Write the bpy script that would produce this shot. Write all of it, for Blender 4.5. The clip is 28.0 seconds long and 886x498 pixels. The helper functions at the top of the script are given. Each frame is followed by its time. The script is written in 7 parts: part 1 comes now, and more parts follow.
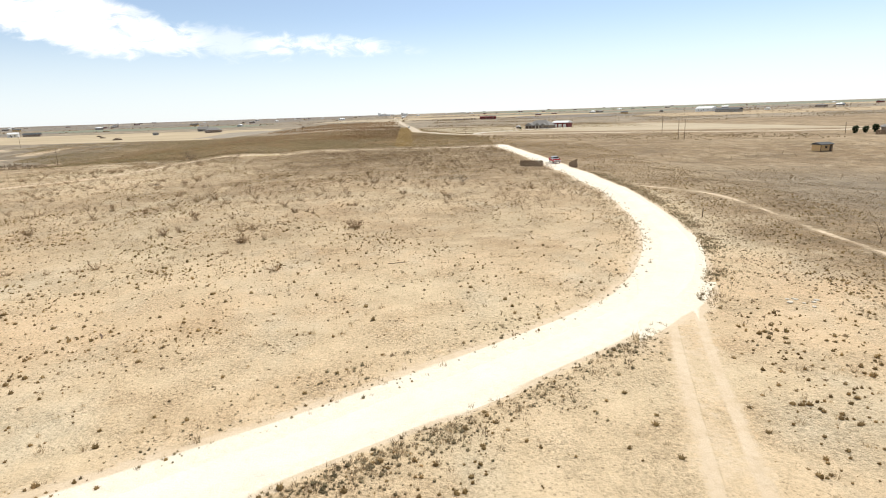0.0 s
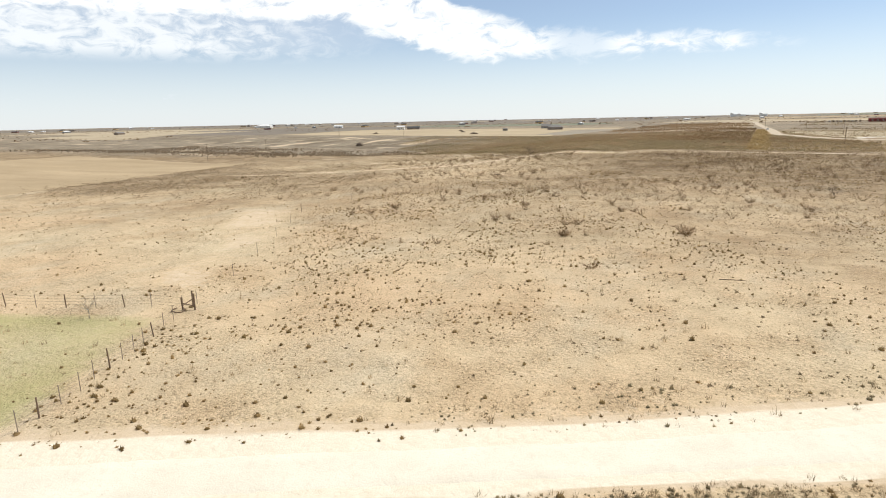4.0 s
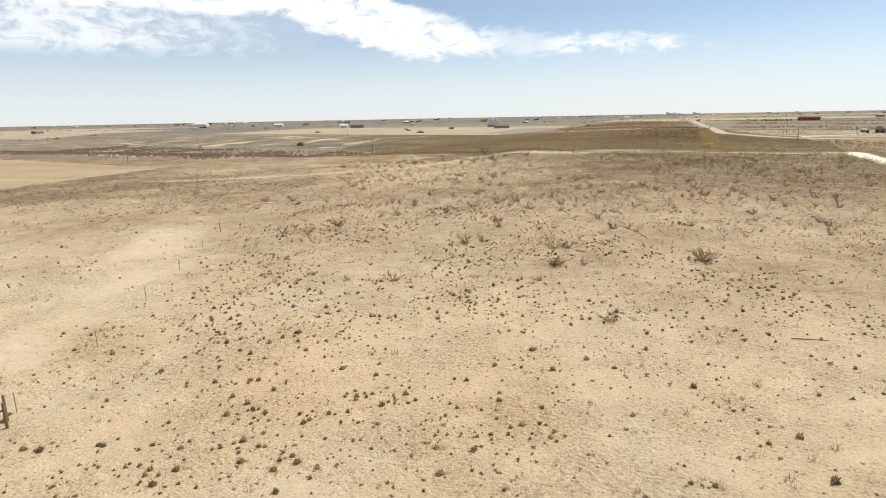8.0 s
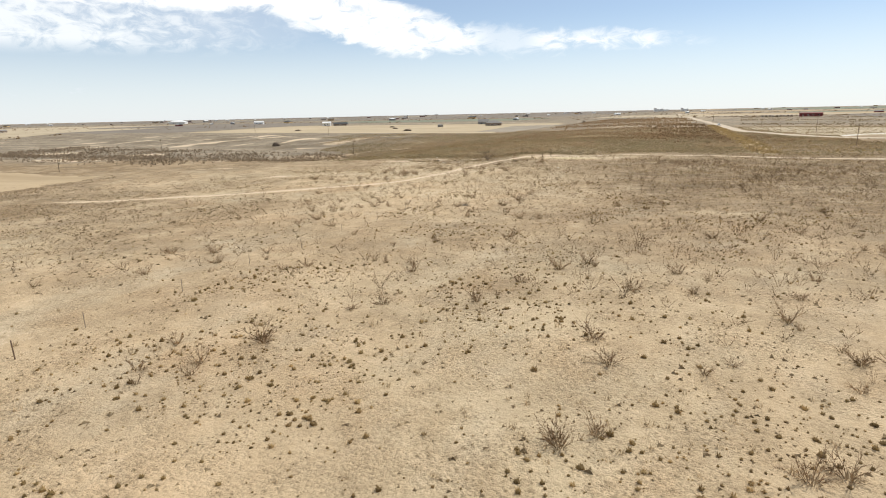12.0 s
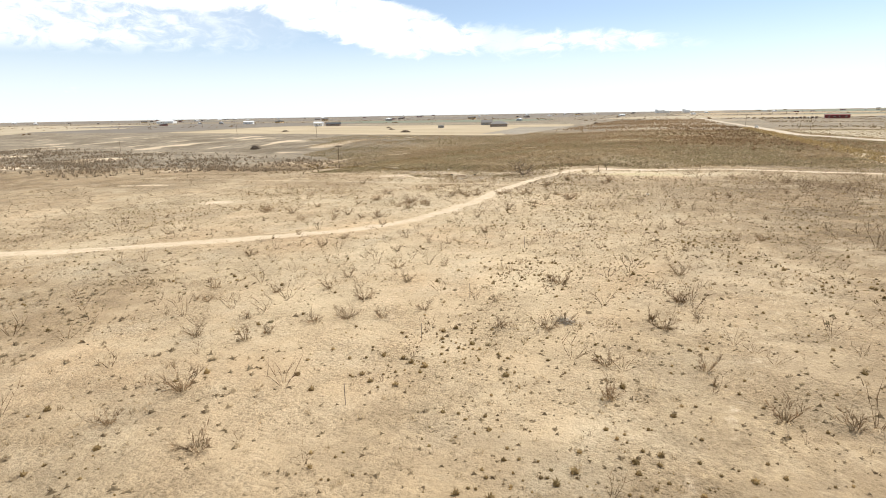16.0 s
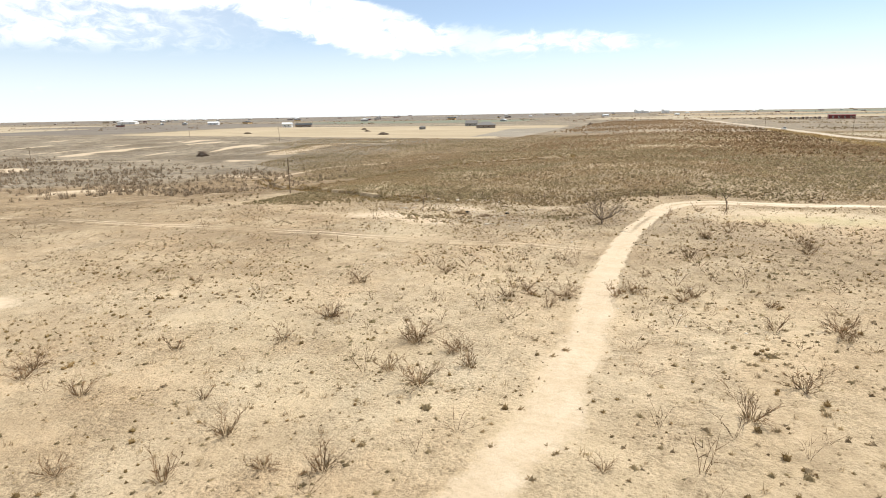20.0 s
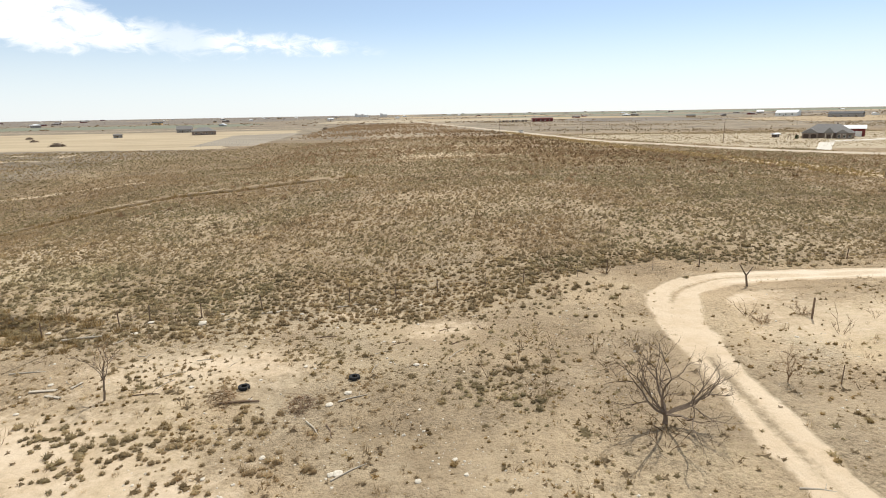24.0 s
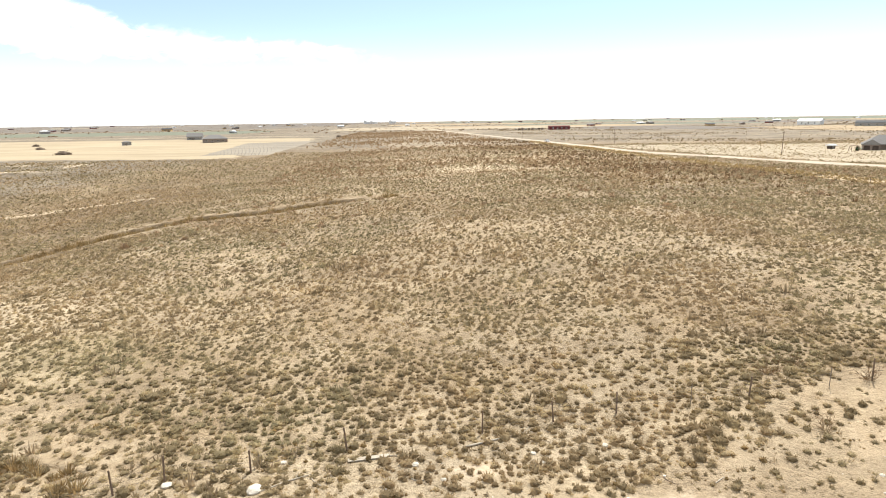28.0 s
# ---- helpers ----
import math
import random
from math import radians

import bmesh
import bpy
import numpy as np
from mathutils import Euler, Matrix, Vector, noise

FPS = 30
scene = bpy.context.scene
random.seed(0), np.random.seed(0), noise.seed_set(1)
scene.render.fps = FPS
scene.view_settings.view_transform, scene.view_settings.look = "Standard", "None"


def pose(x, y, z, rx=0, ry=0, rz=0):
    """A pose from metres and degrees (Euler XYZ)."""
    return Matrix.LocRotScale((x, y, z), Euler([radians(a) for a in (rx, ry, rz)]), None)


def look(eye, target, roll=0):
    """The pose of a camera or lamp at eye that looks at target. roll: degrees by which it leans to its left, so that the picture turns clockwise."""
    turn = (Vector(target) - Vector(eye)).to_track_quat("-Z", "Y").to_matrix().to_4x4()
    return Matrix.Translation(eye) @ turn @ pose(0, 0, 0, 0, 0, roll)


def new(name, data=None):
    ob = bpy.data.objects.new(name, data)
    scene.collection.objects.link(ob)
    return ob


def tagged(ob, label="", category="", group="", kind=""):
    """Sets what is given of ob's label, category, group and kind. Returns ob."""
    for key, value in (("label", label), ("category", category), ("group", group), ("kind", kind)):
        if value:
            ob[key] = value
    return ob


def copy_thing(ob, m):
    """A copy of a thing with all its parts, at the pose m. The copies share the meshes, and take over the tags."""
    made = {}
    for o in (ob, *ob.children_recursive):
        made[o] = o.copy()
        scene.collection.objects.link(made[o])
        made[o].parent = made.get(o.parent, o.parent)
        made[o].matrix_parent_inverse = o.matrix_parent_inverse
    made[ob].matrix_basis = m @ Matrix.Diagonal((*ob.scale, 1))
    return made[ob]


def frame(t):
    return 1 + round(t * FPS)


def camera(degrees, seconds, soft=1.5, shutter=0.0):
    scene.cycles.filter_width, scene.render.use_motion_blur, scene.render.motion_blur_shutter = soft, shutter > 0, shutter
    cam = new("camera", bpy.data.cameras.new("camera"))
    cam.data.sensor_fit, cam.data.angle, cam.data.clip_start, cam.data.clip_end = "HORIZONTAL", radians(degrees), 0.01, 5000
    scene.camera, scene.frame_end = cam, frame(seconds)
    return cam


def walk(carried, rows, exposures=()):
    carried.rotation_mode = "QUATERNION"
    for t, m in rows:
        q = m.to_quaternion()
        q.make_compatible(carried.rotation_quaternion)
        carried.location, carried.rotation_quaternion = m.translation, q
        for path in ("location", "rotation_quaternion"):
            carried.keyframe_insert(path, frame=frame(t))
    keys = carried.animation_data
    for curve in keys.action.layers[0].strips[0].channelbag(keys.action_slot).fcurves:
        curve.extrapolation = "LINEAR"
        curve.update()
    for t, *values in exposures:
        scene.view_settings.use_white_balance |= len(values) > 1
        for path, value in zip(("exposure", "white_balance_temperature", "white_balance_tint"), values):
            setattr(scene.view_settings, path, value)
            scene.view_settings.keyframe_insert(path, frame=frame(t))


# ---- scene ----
cam = camera(75.2, 28.0, soft=1.0)
# seconds, eye, target, roll
PATH = [
    (0, (0.74, 1.186, 15.224), (0.724, 3.131, 14.758), -1.9),
    (0.5, (1.561, 1.667, 15.17), (1.434, 3.608, 14.708), -1.7),
    (1, (1.665, 1.865, 15.133), (1.306, 3.779, 14.676), -1.7),
    (1.5, (1.453, 1.908, 15.084), (0.749, 3.725, 14.635), -1.5),
    (2, (1.183, 1.899, 15.042), (0.287, 3.631, 14.599), -1.3),
    (2.5, (1.039, 1.964, 14.941), (0.078, 3.662, 14.5), -1.3),
    (3, (0.924, 2.191, 14.825), (-0.089, 3.859, 14.387), -1.2),
    (3.5, (0.682, 2.657, 14.747), (-0.367, 4.302, 14.307), -1.2),
    (5.5, (-1.554, 5.874, 14.414), (-2.575, 7.536, 13.972), -1.1),
    (6, (-2.782, 7.342, 14.456), (-3.733, 9.045, 14.012), -1.1),
    (6.5, (-4.296, 9.192, 14.496), (-5.208, 10.915, 14.05), -1.2),
    (7, (-5.986, 11.438, 14.54), (-6.891, 13.165, 14.093), -1.2),
    (7.5, (-7.833, 14.1, 14.575), (-8.734, 15.828, 14.127), -1.2),
    (8, (-9.822, 17.257, 14.622), (-10.709, 18.993, 14.173), -1.1),
    (8.5, (-11.961, 20.768, 14.687), (-12.819, 22.518, 14.236), -1.2),
    (9, (-14.135, 24.436, 14.841), (-14.977, 26.194, 14.389), -1.2),
    (9.5, (-16.56, 28.508, 14.991), (-17.405, 30.263, 14.537), -1.2),
    (10, (-19.185, 32.857, 15.089), (-20.036, 34.608, 14.634), -1.2),
    (10.5, (-22.003, 37.543, 15.156), (-22.861, 39.291, 14.7), -1.2),
    (11, (-24.961, 42.46, 15.188), (-25.82, 44.207, 14.73), -1.3),
    (11.5, (-28.035, 47.649, 15.157), (-28.888, 49.398, 14.697), -1.3),
    (13.5, (-42.664, 71.108, 14.341), (-43.491, 72.871, 13.883), -1.2),
    (14, (-46.083, 77.268, 14.292), (-46.912, 79.03, 13.833), -1.2),
    (14.5, (-49.467, 83.55, 14.256), (-50.298, 85.31, 13.796), -1.1),
    (15, (-52.978, 89.811, 14.209), (-53.81, 91.571, 13.751), -1.1),
    (15.5, (-56.706, 96.113, 14.151), (-57.538, 97.873, 13.692), -1.1),
    (16, (-60.517, 102.607, 14.122), (-61.349, 104.367, 13.663), -1.0),
    (16.5, (-64.437, 109.306, 14.122), (-65.269, 111.065, 13.664), -1.0),
    (17, (-68.278, 116.063, 14.17), (-69.111, 117.822, 13.712), -1.0),
    (17.5, (-72.189, 122.903, 14.182), (-73.025, 124.661, 13.725), -1.0),
    (18, (-76.188, 129.78, 14.114), (-77.026, 131.537, 13.656), -1.0),
    (18.5, (-80.151, 136.637, 14.022), (-80.99, 138.393, 13.563), -1.0),
    (19, (-84.106, 143.428, 13.931), (-84.935, 145.19, 13.472), -1.0),
    (19.5, (-87.997, 150.131, 13.842), (-88.804, 151.903, 13.383), -1.0),
    (20, (-91.794, 156.857, 13.775), (-92.554, 158.649, 13.316), -1.0),
    (20.5, (-95.522, 163.734, 13.748), (-96.157, 165.574, 13.288), -1.1),
    (21, (-99.147, 170.706, 13.699), (-99.55, 172.61, 13.236), -1.2),
    (21.5, (-102.458, 177.564, 13.629), (-102.649, 179.5, 13.165), -1.2),
    (23.5, (-112.324, 204.437, 13.707), (-112.211, 206.379, 13.243), -1.1),
    (24, (-114.022, 210.857, 13.821), (-113.894, 212.798, 13.359), -1.0),
    (24.5, (-115.338, 216.705, 14.119), (-115.23, 218.649, 13.661), -0.9),
    (25, (-116.535, 221.534, 14.421), (-116.465, 223.481, 13.968), -0.8),
    (25.5, (-117.821, 225.144, 14.669), (-117.752, 227.092, 14.22), -0.7),
    (26, (-119.093, 227.532, 14.803), (-118.993, 229.48, 14.359), -0.8),
    (26.5, (-120.337, 228.922, 14.81), (-120.207, 230.869, 14.37), -0.9),
    (27, (-121.319, 229.616, 14.709), (-121.19, 231.563, 14.268), -0.8),
    (27.5, (-122.014, 230.106, 14.591), (-121.895, 232.054, 14.151), -0.8),
    (28, (-122.47, 230.55, 14.482), (-122.363, 232.498, 14.043), -0.8),
]
EXPOSURES = [(0.0, 0.18), (1.0, 0.14), (2.0, -0.06), (3.0, 0.0), (3.5, 0.02), (6.0, 0.04), (7.0, 0.02), (8.0, 0.0), (11.0, 0.02), (13.0, 0.1), (14.0, 0.18), (15.0, 0.25), (16.0, 0.3), (17.0, 0.35), (19.0, 0.36), (20.0, 0.3), (21.0, 0.25), (21.5, 0.22), (24.0, 0.12), (25.0, 0.4), (28.0, 0.62)]
walk(cam, [(t, look(eye, target, roll)) for t, eye, target, roll in PATH], EXPOSURES)

# ---- sky, sun ----
SUN_ELEVATION, SUN_AZIMUTH = 52.0, 32.0  # degrees; azimuth from +y towards +x
world = bpy.data.worlds.new("sky")
scene.world = world
world.use_nodes = True
wt = world.node_tree
wt.nodes.clear()


def wnode(kind, **settings):
    n = wt.nodes.new(kind)
    for key, value in settings.items():
        n.inputs[int(key[1:])].default_value = value
    return n


def wmath(op, a, b=None, c=None):
    n = wt.nodes.new("ShaderNodeMath")
    n.operation = op
    for i, v in enumerate((a, b, c)):
        if v is None:
            continue
        if isinstance(v, (int, float)):
            n.inputs[i].default_value = v
        else:
            wt.links.new(v, n.inputs[i])
    return n.outputs[0]


def wstep(v, a, b):
    n = wt.nodes.new("ShaderNodeMapRange")
    n.interpolation_type = "SMOOTHSTEP"
    wt.links.new(v, n.inputs[0])
    n.inputs[1].default_value, n.inputs[2].default_value = a, b
    return n.outputs[0]


sky = wt.nodes.new("ShaderNodeTexSky")
sky.sky_type, sky.sun_disc = "NISHITA", False
sky.sun_elevation, sky.sun_rotation = radians(SUN_ELEVATION), radians(SUN_AZIMUTH)
sky.air_density, sky.dust_density, sky.ozone_density, sky.altitude = 0.9, 0.25, 1.3, 900
direction = wt.nodes.new("ShaderNodeTexCoord")
axes = wt.nodes.new("ShaderNodeSeparateXYZ")
wt.links.new(direction.outputs["Generated"], axes.inputs[0])
elev = wmath("MULTIPLY", wmath("ARCSINE", axes.outputs[2]), 57.2958)
azim = wmath("MULTIPLY", wmath("ARCTAN2", axes.outputs[0], axes.outputs[1]), 57.2958)
# the long bank of cloud that thins to a tip, and the thin veil low down
def puff(u, v, scale, detail, roughness, warp):
    at = wt.nodes.new("ShaderNodeCombineXYZ")
    wt.links.new(wmath("MULTIPLY", azim, u), at.inputs[0])
    wt.links.new(wmath("MULTIPLY", elev, v), at.inputs[1])
    n = wt.nodes.new("ShaderNodeTexNoise")
    wt.links.new(at.outputs[0], n.inputs["Vector"])
    n.inputs["Scale"].default_value, n.inputs["Detail"].default_value = scale, detail
    n.inputs["Roughness"].default_value, n.inputs["Distortion"].default_value = roughness, warp
    return n.outputs[0]


curls = puff(0.30, 0.62, 1.5, 9.0, 0.62, 0.6)
broad = puff(0.16, 0.42, 0.9, 4.0, 0.5, 0.2)
wob = wmath("ADD", wmath("MULTIPLY", wmath("SUBTRACT", curls, 0.5), 2.6), wmath("MULTIPLY", wmath("SUBTRACT", broad, 0.5), 2.0))
crest = wmath("ADD", wmath("ADD", wmath("MULTIPLY", azim, -0.105), 5.75), wmath("MULTIPLY", wstep(azim, -23.0, -33.0), 1.5))
crest = wmath("ADD", crest, wmath("MULTIPLY", wstep(azim, -30.0, -40.0), 8.0))
foot = wmath("ADD", wmath("MULTIPLY", wstep(azim, -30.0, -43.0), 3.3), 5.55)
over = wstep(wmath("SUBTRACT", wmath("ADD", elev, wob), foot), -0.45, 0.75)
under_crest = wstep(wmath("SUBTRACT", crest, wmath("SUBTRACT", elev, wob)), -0.3, 1.1)
tip = wstep(azim, 0.5, -7.0)
back = wstep(azim, -150.0, -95.0)
body = wmath("MULTIPLY", wmath("MULTIPLY", over, under_crest), wmath("MULTIPLY", tip, back))
gap = wmath("SUBTRACT", 1.0, wmath("MULTIPLY", wmath("MULTIPLY", wstep(azim, -24.0, -20.0), wstep(azim, -15.0, -18.0)), 0.55))
streak = wmath("MULTIPLY", wmath("MULTIPLY", body, gap), wstep(curls, 0.22, 0.5))
shreds = wmath("MULTIPLY", wmath("MULTIPLY", wstep(elev, 5.0, 6.6), wstep(azim, -34.0, -56.0)), wstep(wmath("ADD", curls, wmath("MULTIPLY", wstep(azim, -45.0, -62.0), 0.12)), 0.42, 0.68))
streak = wmath("MAXIMUM", streak, wmath("MULTIPLY", wmath("MULTIPLY", shreds, back), 0.75))
veil = wmath("ADD", wmath("MULTIPLY", wstep(elev, 9.0, 0.0), 0.6), wmath("MULTIPLY", wstep(elev, 60.0, 8.0), 0.16))
veil = wmath("MAXIMUM", veil, wmath("MULTIPLY", wmath("MULTIPLY", wstep(azim, -50.0, -60.0), wmath("MULTIPLY", wstep(elev, 1.4, 2.2), wstep(elev, 3.6, 2.6))), wstep(curls, 0.4, 0.7)))
veil = wmath("MAXIMUM", veil, wmath("MULTIPLY", wmath("MULTIPLY", wstep(azim, -22.0, -48.0), wstep(elev, 4.0, 7.0)), 0.45))
haze = wt.nodes.new("ShaderNodeMix")
haze.data_type = "RGBA"
wt.links.new(veil, haze.inputs[0])
wt.links.new(sky.outputs[0], haze.inputs[6])
haze.inputs[7].default_value = (7.5, 8.0, 8.5, 1)
upper = wt.nodes.new("ShaderNodeMix")
upper.data_type = "RGBA"
wt.links.new(wmath("MULTIPLY", wstep(elev, 13.0, 35.0), 0.75), upper.inputs[0])
wt.links.new(haze.outputs[2], upper.inputs[6])
upper.inputs[7].default_value = (4.3, 4.2, 4.05, 1)
cloudy = wmath("MINIMUM", streak, 0.93)
mix = wt.nodes.new("ShaderNodeMix")
mix.data_type = "RGBA"
wt.links.new(cloudy, mix.inputs[0])
wt.links.new(upper.outputs[2], mix.inputs[6])
mix.inputs[7].default_value = (9.6, 9.8, 9.8, 1)
shine = wt.nodes.new("ShaderNodeBackground")
wt.links.new(mix.outputs[2], shine.inputs[0])
shine.inputs[1].default_value = 0.11
out = wt.nodes.new("ShaderNodeOutputWorld")
wt.links.new(shine.outputs[0], out.inputs[0])

sun = new("sun", bpy.data.lights.new("sun", "SUN"))
sun.data.energy, sun.data.angle, sun.data.color = 3.6, radians(0.6), (1.0, 0.955, 0.88)
se, sa = radians(SUN_ELEVATION), radians(SUN_AZIMUTH)
toward = Vector((math.cos(se) * math.sin(sa), math.cos(se) * math.cos(sa), math.sin(se)))
sun.matrix_world = look(toward * 400, (0, 0, 0))

# ---- materials ----
def link(nt, a, b):
    nt.links.new(a, b)


class Shade:
    """A small helper to write node materials."""

    def __init__(self, name, rough=0.9, metal=0.0):
        self.m = bpy.data.materials.new(name)
        self.m.use_nodes = True
        self.t = self.m.node_tree
        self.b = self.t.nodes["Principled BSDF"]
        self.b.inputs["Roughness"].default_value, self.b.inputs["Metallic"].default_value = rough, metal
        self.b.inputs["Specular IOR Level"].default_value = 0.25
        self.where = None

    def pos(self):
        if self.where is None:
            self.where = self.t.nodes.new("ShaderNodeNewGeometry").outputs["Position"]
        return self.where

    def local(self):
        return self.t.nodes.new("ShaderNodeTexCoord").outputs["Object"]

    def noise(self, scale, detail=4.0, rough=0.55, stretch=None, at=None):
        n = self.t.nodes.new("ShaderNodeTexNoise")
        v = at or self.pos()
        if stretch:
            k = self.t.nodes.new("ShaderNodeVectorMath")
            k.operation = "MULTIPLY"
            k.inputs[1].default_value = stretch
            link(self.t, v, k.inputs[0])
            v = k.outputs[0]
        link(self.t, v, n.inputs["Vector"])
        n.inputs["Scale"].default_value, n.inputs["Detail"].default_value, n.inputs["Roughness"].default_value = scale, detail, rough
        return n.outputs[0]

    def cells(self, scale, randomness=1.0):
        n = self.t.nodes.new("ShaderNodeTexVoronoi")
        n.voronoi_dimensions = "2D"
        link(self.t, self.pos(), n.inputs["Vector"])
        n.inputs["Scale"].default_value, n.inputs["Randomness"].default_value = scale, randomness
        return n.outputs["Distance"]

    def span(self, v, a, b, lo=0.0, hi=1.0):
        n = self.t.nodes.new("ShaderNodeMapRange")
        link(self.t, v, n.inputs[0])
        for i, k in enumerate((a, b, lo, hi)):
            n.inputs[i + 1].default_value = k
        return n.outputs[0]

    def math(self, op, a, b):
        n = self.t.nodes.new("ShaderNodeMath")
        n.operation = op
        for i, v in enumerate((a, b)):
            if isinstance(v, (int, float)):
                n.inputs[i].default_value = v
            else:
                link(self.t, v, n.inputs[i])
        return n.outputs[0]

    def mix(self, k, a, b, how="MIX"):
        n = self.t.nodes.new("ShaderNodeMix")
        n.data_type, n.blend_type = "RGBA", how
        for i, v in ((0, k), (6, a), (7, b)):
            if isinstance(v, (int, float)):
                n.inputs[i].default_value = v
            elif isinstance(v, tuple):
                n.inputs[i].default_value = (*v, 1.0)
            else:
                link(self.t, v, n.inputs[i])
        return n.outputs[2]

    def attr(self, name):
        n = self.t.nodes.new("ShaderNodeAttribute")
        n.attribute_name = name
        s = self.t.nodes.new("ShaderNodeSeparateColor")
        link(self.t, n.outputs["Color"], s.inputs[0])
        return s.outputs

    def island(self):
        return self.t.nodes.new("ShaderNodeNewGeometry").outputs["Random Per Island"]

    def each(self):
        return self.t.nodes.new("ShaderNodeObjectInfo").outputs["Random"]

    def bump(self, v, depth, strength=1.0):
        n = self.t.nodes.new("ShaderNodeBump")
        n.inputs["Strength"].default_value, n.inputs["Distance"].default_value = strength, depth
        link(self.t, v, n.inputs["Height"])
        link(self.t, n.outputs[0], self.b.inputs["Normal"])

    def done(self, colour):
        if isinstance(colour, tuple):
            self.b.inputs["Base Color"].default_value = (*colour, 1.0)
        else:
            link(self.t, colour, self.b.inputs["Base Color"])
        return self.m


def ground_material():
    s = Shade("dry_earth", 0.95)
    cover, dust, green = s.attr("lie")[:3]
    broad, mid, fine = s.noise(0.035, 5), s.noise(0.28, 6, 0.65), s.noise(1.9, 5, 0.7)
    sand = s.mix(s.span(broad, 0.35, 0.65), (0.625, 0.46, 0.285), (0.615, 0.505, 0.335))
    sand = s.mix(s.span(s.noise(0.085, 6, 0.6), 0.50, 0.66, 0, 0.6), sand, (0.53, 0.37, 0.215))
    sand = s.mix(s.span(s.noise(0.06, 5, 0.6, (1.7, 1.0, 1)), 0.50, 0.66, 0, 0.6), sand, (0.56, 0.485, 0.35))
    sand = s.mix(s.span(mid, 0.46, 0.66, 0, 0.45), sand, (0.50, 0.375, 0.23))
    sand = s.mix(s.span(mid, 0.46, 0.34, 0, 0.3), sand, (0.74, 0.60, 0.415))
    # dry grass and litter between the tufts
    thick = s.mix(s.span(s.noise(0.055, 5, 0.6), 0.38, 0.62), (0.60, 0.48, 0.315), (0.70, 0.575, 0.40))
    thick = s.mix(s.span(s.noise(0.9, 5, 0.7), 0.40, 0.62, 0, 0.55), thick, (0.34, 0.255, 0.15))
    thick = s.mix(s.span(s.cells(0.75), 0.32, 0.62, 0, 0.55), thick, (0.76, 0.61, 0.41))
    edge = s.math("ADD", cover, s.math("MULTIPLY", s.math("SUBTRACT", mid, 0.5), 1.3))
    colour = s.mix(s.span(edge, 0.22, 0.78), sand, thick)
    # scrub too far off or too fine to stand up by itself
    scrub, ashen = s.attr("scrub")[:2]
    dry = s.mix(s.span(s.noise(0.02, 5, 0.6), 0.40, 0.60), (0.28, 0.195, 0.108), (0.36, 0.262, 0.152))
    dry = s.mix(s.span(s.noise(0.45, 5, 0.7), 0.42, 0.60, 0, 0.75), dry, (0.175, 0.122, 0.068))
    dry = s.mix(s.span(s.noise(0.16, 5, 0.75), 0.52, 0.66, 0, 0.8), dry, (0.43, 0.34, 0.225))
    dry = s.mix(s.span(s.noise(0.055, 8, 0.8, (0.6, 1.3, 1)), 0.52, 0.57, 0, 0.75), dry, (0.185, 0.132, 0.076))
    dry = s.mix(s.span(s.noise(0.04, 8, 0.8), 0.53, 0.62, 0, 0.5), dry, (0.44, 0.345, 0.225))
    ash = s.mix(s.span(s.noise(0.03, 8, 0.75, (0.6, 1.4, 1)), 0.42, 0.58), (0.215, 0.172, 0.118), (0.345, 0.288, 0.21))
    ash = s.mix(s.span(s.noise(0.22, 6, 0.8), 0.50, 0.58, 0, 0.7), ash, (0.135, 0.112, 0.083))
    dry = s.mix(ashen, dry, ash)
    shag = s.math("ADD", scrub, s.math("MULTIPLY", s.math("SUBTRACT", s.noise(0.09, 6, 0.7), 0.5), 0.9))
    colour = s.mix(s.span(shag, 0.12, 0.85), colour, dry)
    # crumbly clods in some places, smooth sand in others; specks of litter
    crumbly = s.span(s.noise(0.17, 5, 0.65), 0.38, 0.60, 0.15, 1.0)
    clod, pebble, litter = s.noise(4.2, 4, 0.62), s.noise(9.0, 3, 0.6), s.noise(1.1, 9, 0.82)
    # sunlit grains and the shade between them are tinted into the colour
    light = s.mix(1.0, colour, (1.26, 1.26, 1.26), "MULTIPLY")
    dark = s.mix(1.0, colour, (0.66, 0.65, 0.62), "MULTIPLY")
    sunlit_grains = s.math("MULTIPLY", crumbly, s.span(clod, 0.47, 0.37, 0, 0.8))
    sunlit_grains = s.math("MAXIMUM", sunlit_grains, s.math("MAXIMUM", s.span(pebble, 0.45, 0.34, 0, 0.45), s.span(litter, 0.44, 0.37, 0, 0.4)))
    shaded_gaps = s.math("MULTIPLY", crumbly, s.span(clod, 0.53, 0.61, 0, 0.8))
    shaded_gaps = s.math("MAXIMUM", shaded_gaps, s.math("MAXIMUM", s.span(pebble, 0.55, 0.66, 0, 0.38), s.span(litter, 0.555, 0.63, 0, 0.5)))
    colour = s.mix(shaded_gaps, s.mix(sunlit_grains, colour, light), dark)
    patches = s.span(s.noise(0.45, 5, 0.65), 0.40, 0.56)
    for size, reach, most, tone in ((1.3, 0.11, 0.65, (0.20, 0.145, 0.08)), (2.6, 0.17, 0.5, (0.25, 0.185, 0.105)), (5.2, 0.22, 0.3, (0.32, 0.24, 0.14))):
        colour = s.mix(s.math("MULTIPLY", s.span(s.cells(size), reach, reach * 0.6, 0, most), patches), colour, tone)
    pale = s.mix(s.span(fine, 0.35, 0.7), (0.82, 0.745, 0.61), (0.74, 0.66, 0.52))
    tan = s.mix(s.span(fine, 0.35, 0.7), (0.64, 0.51, 0.355), (0.56, 0.44, 0.295))
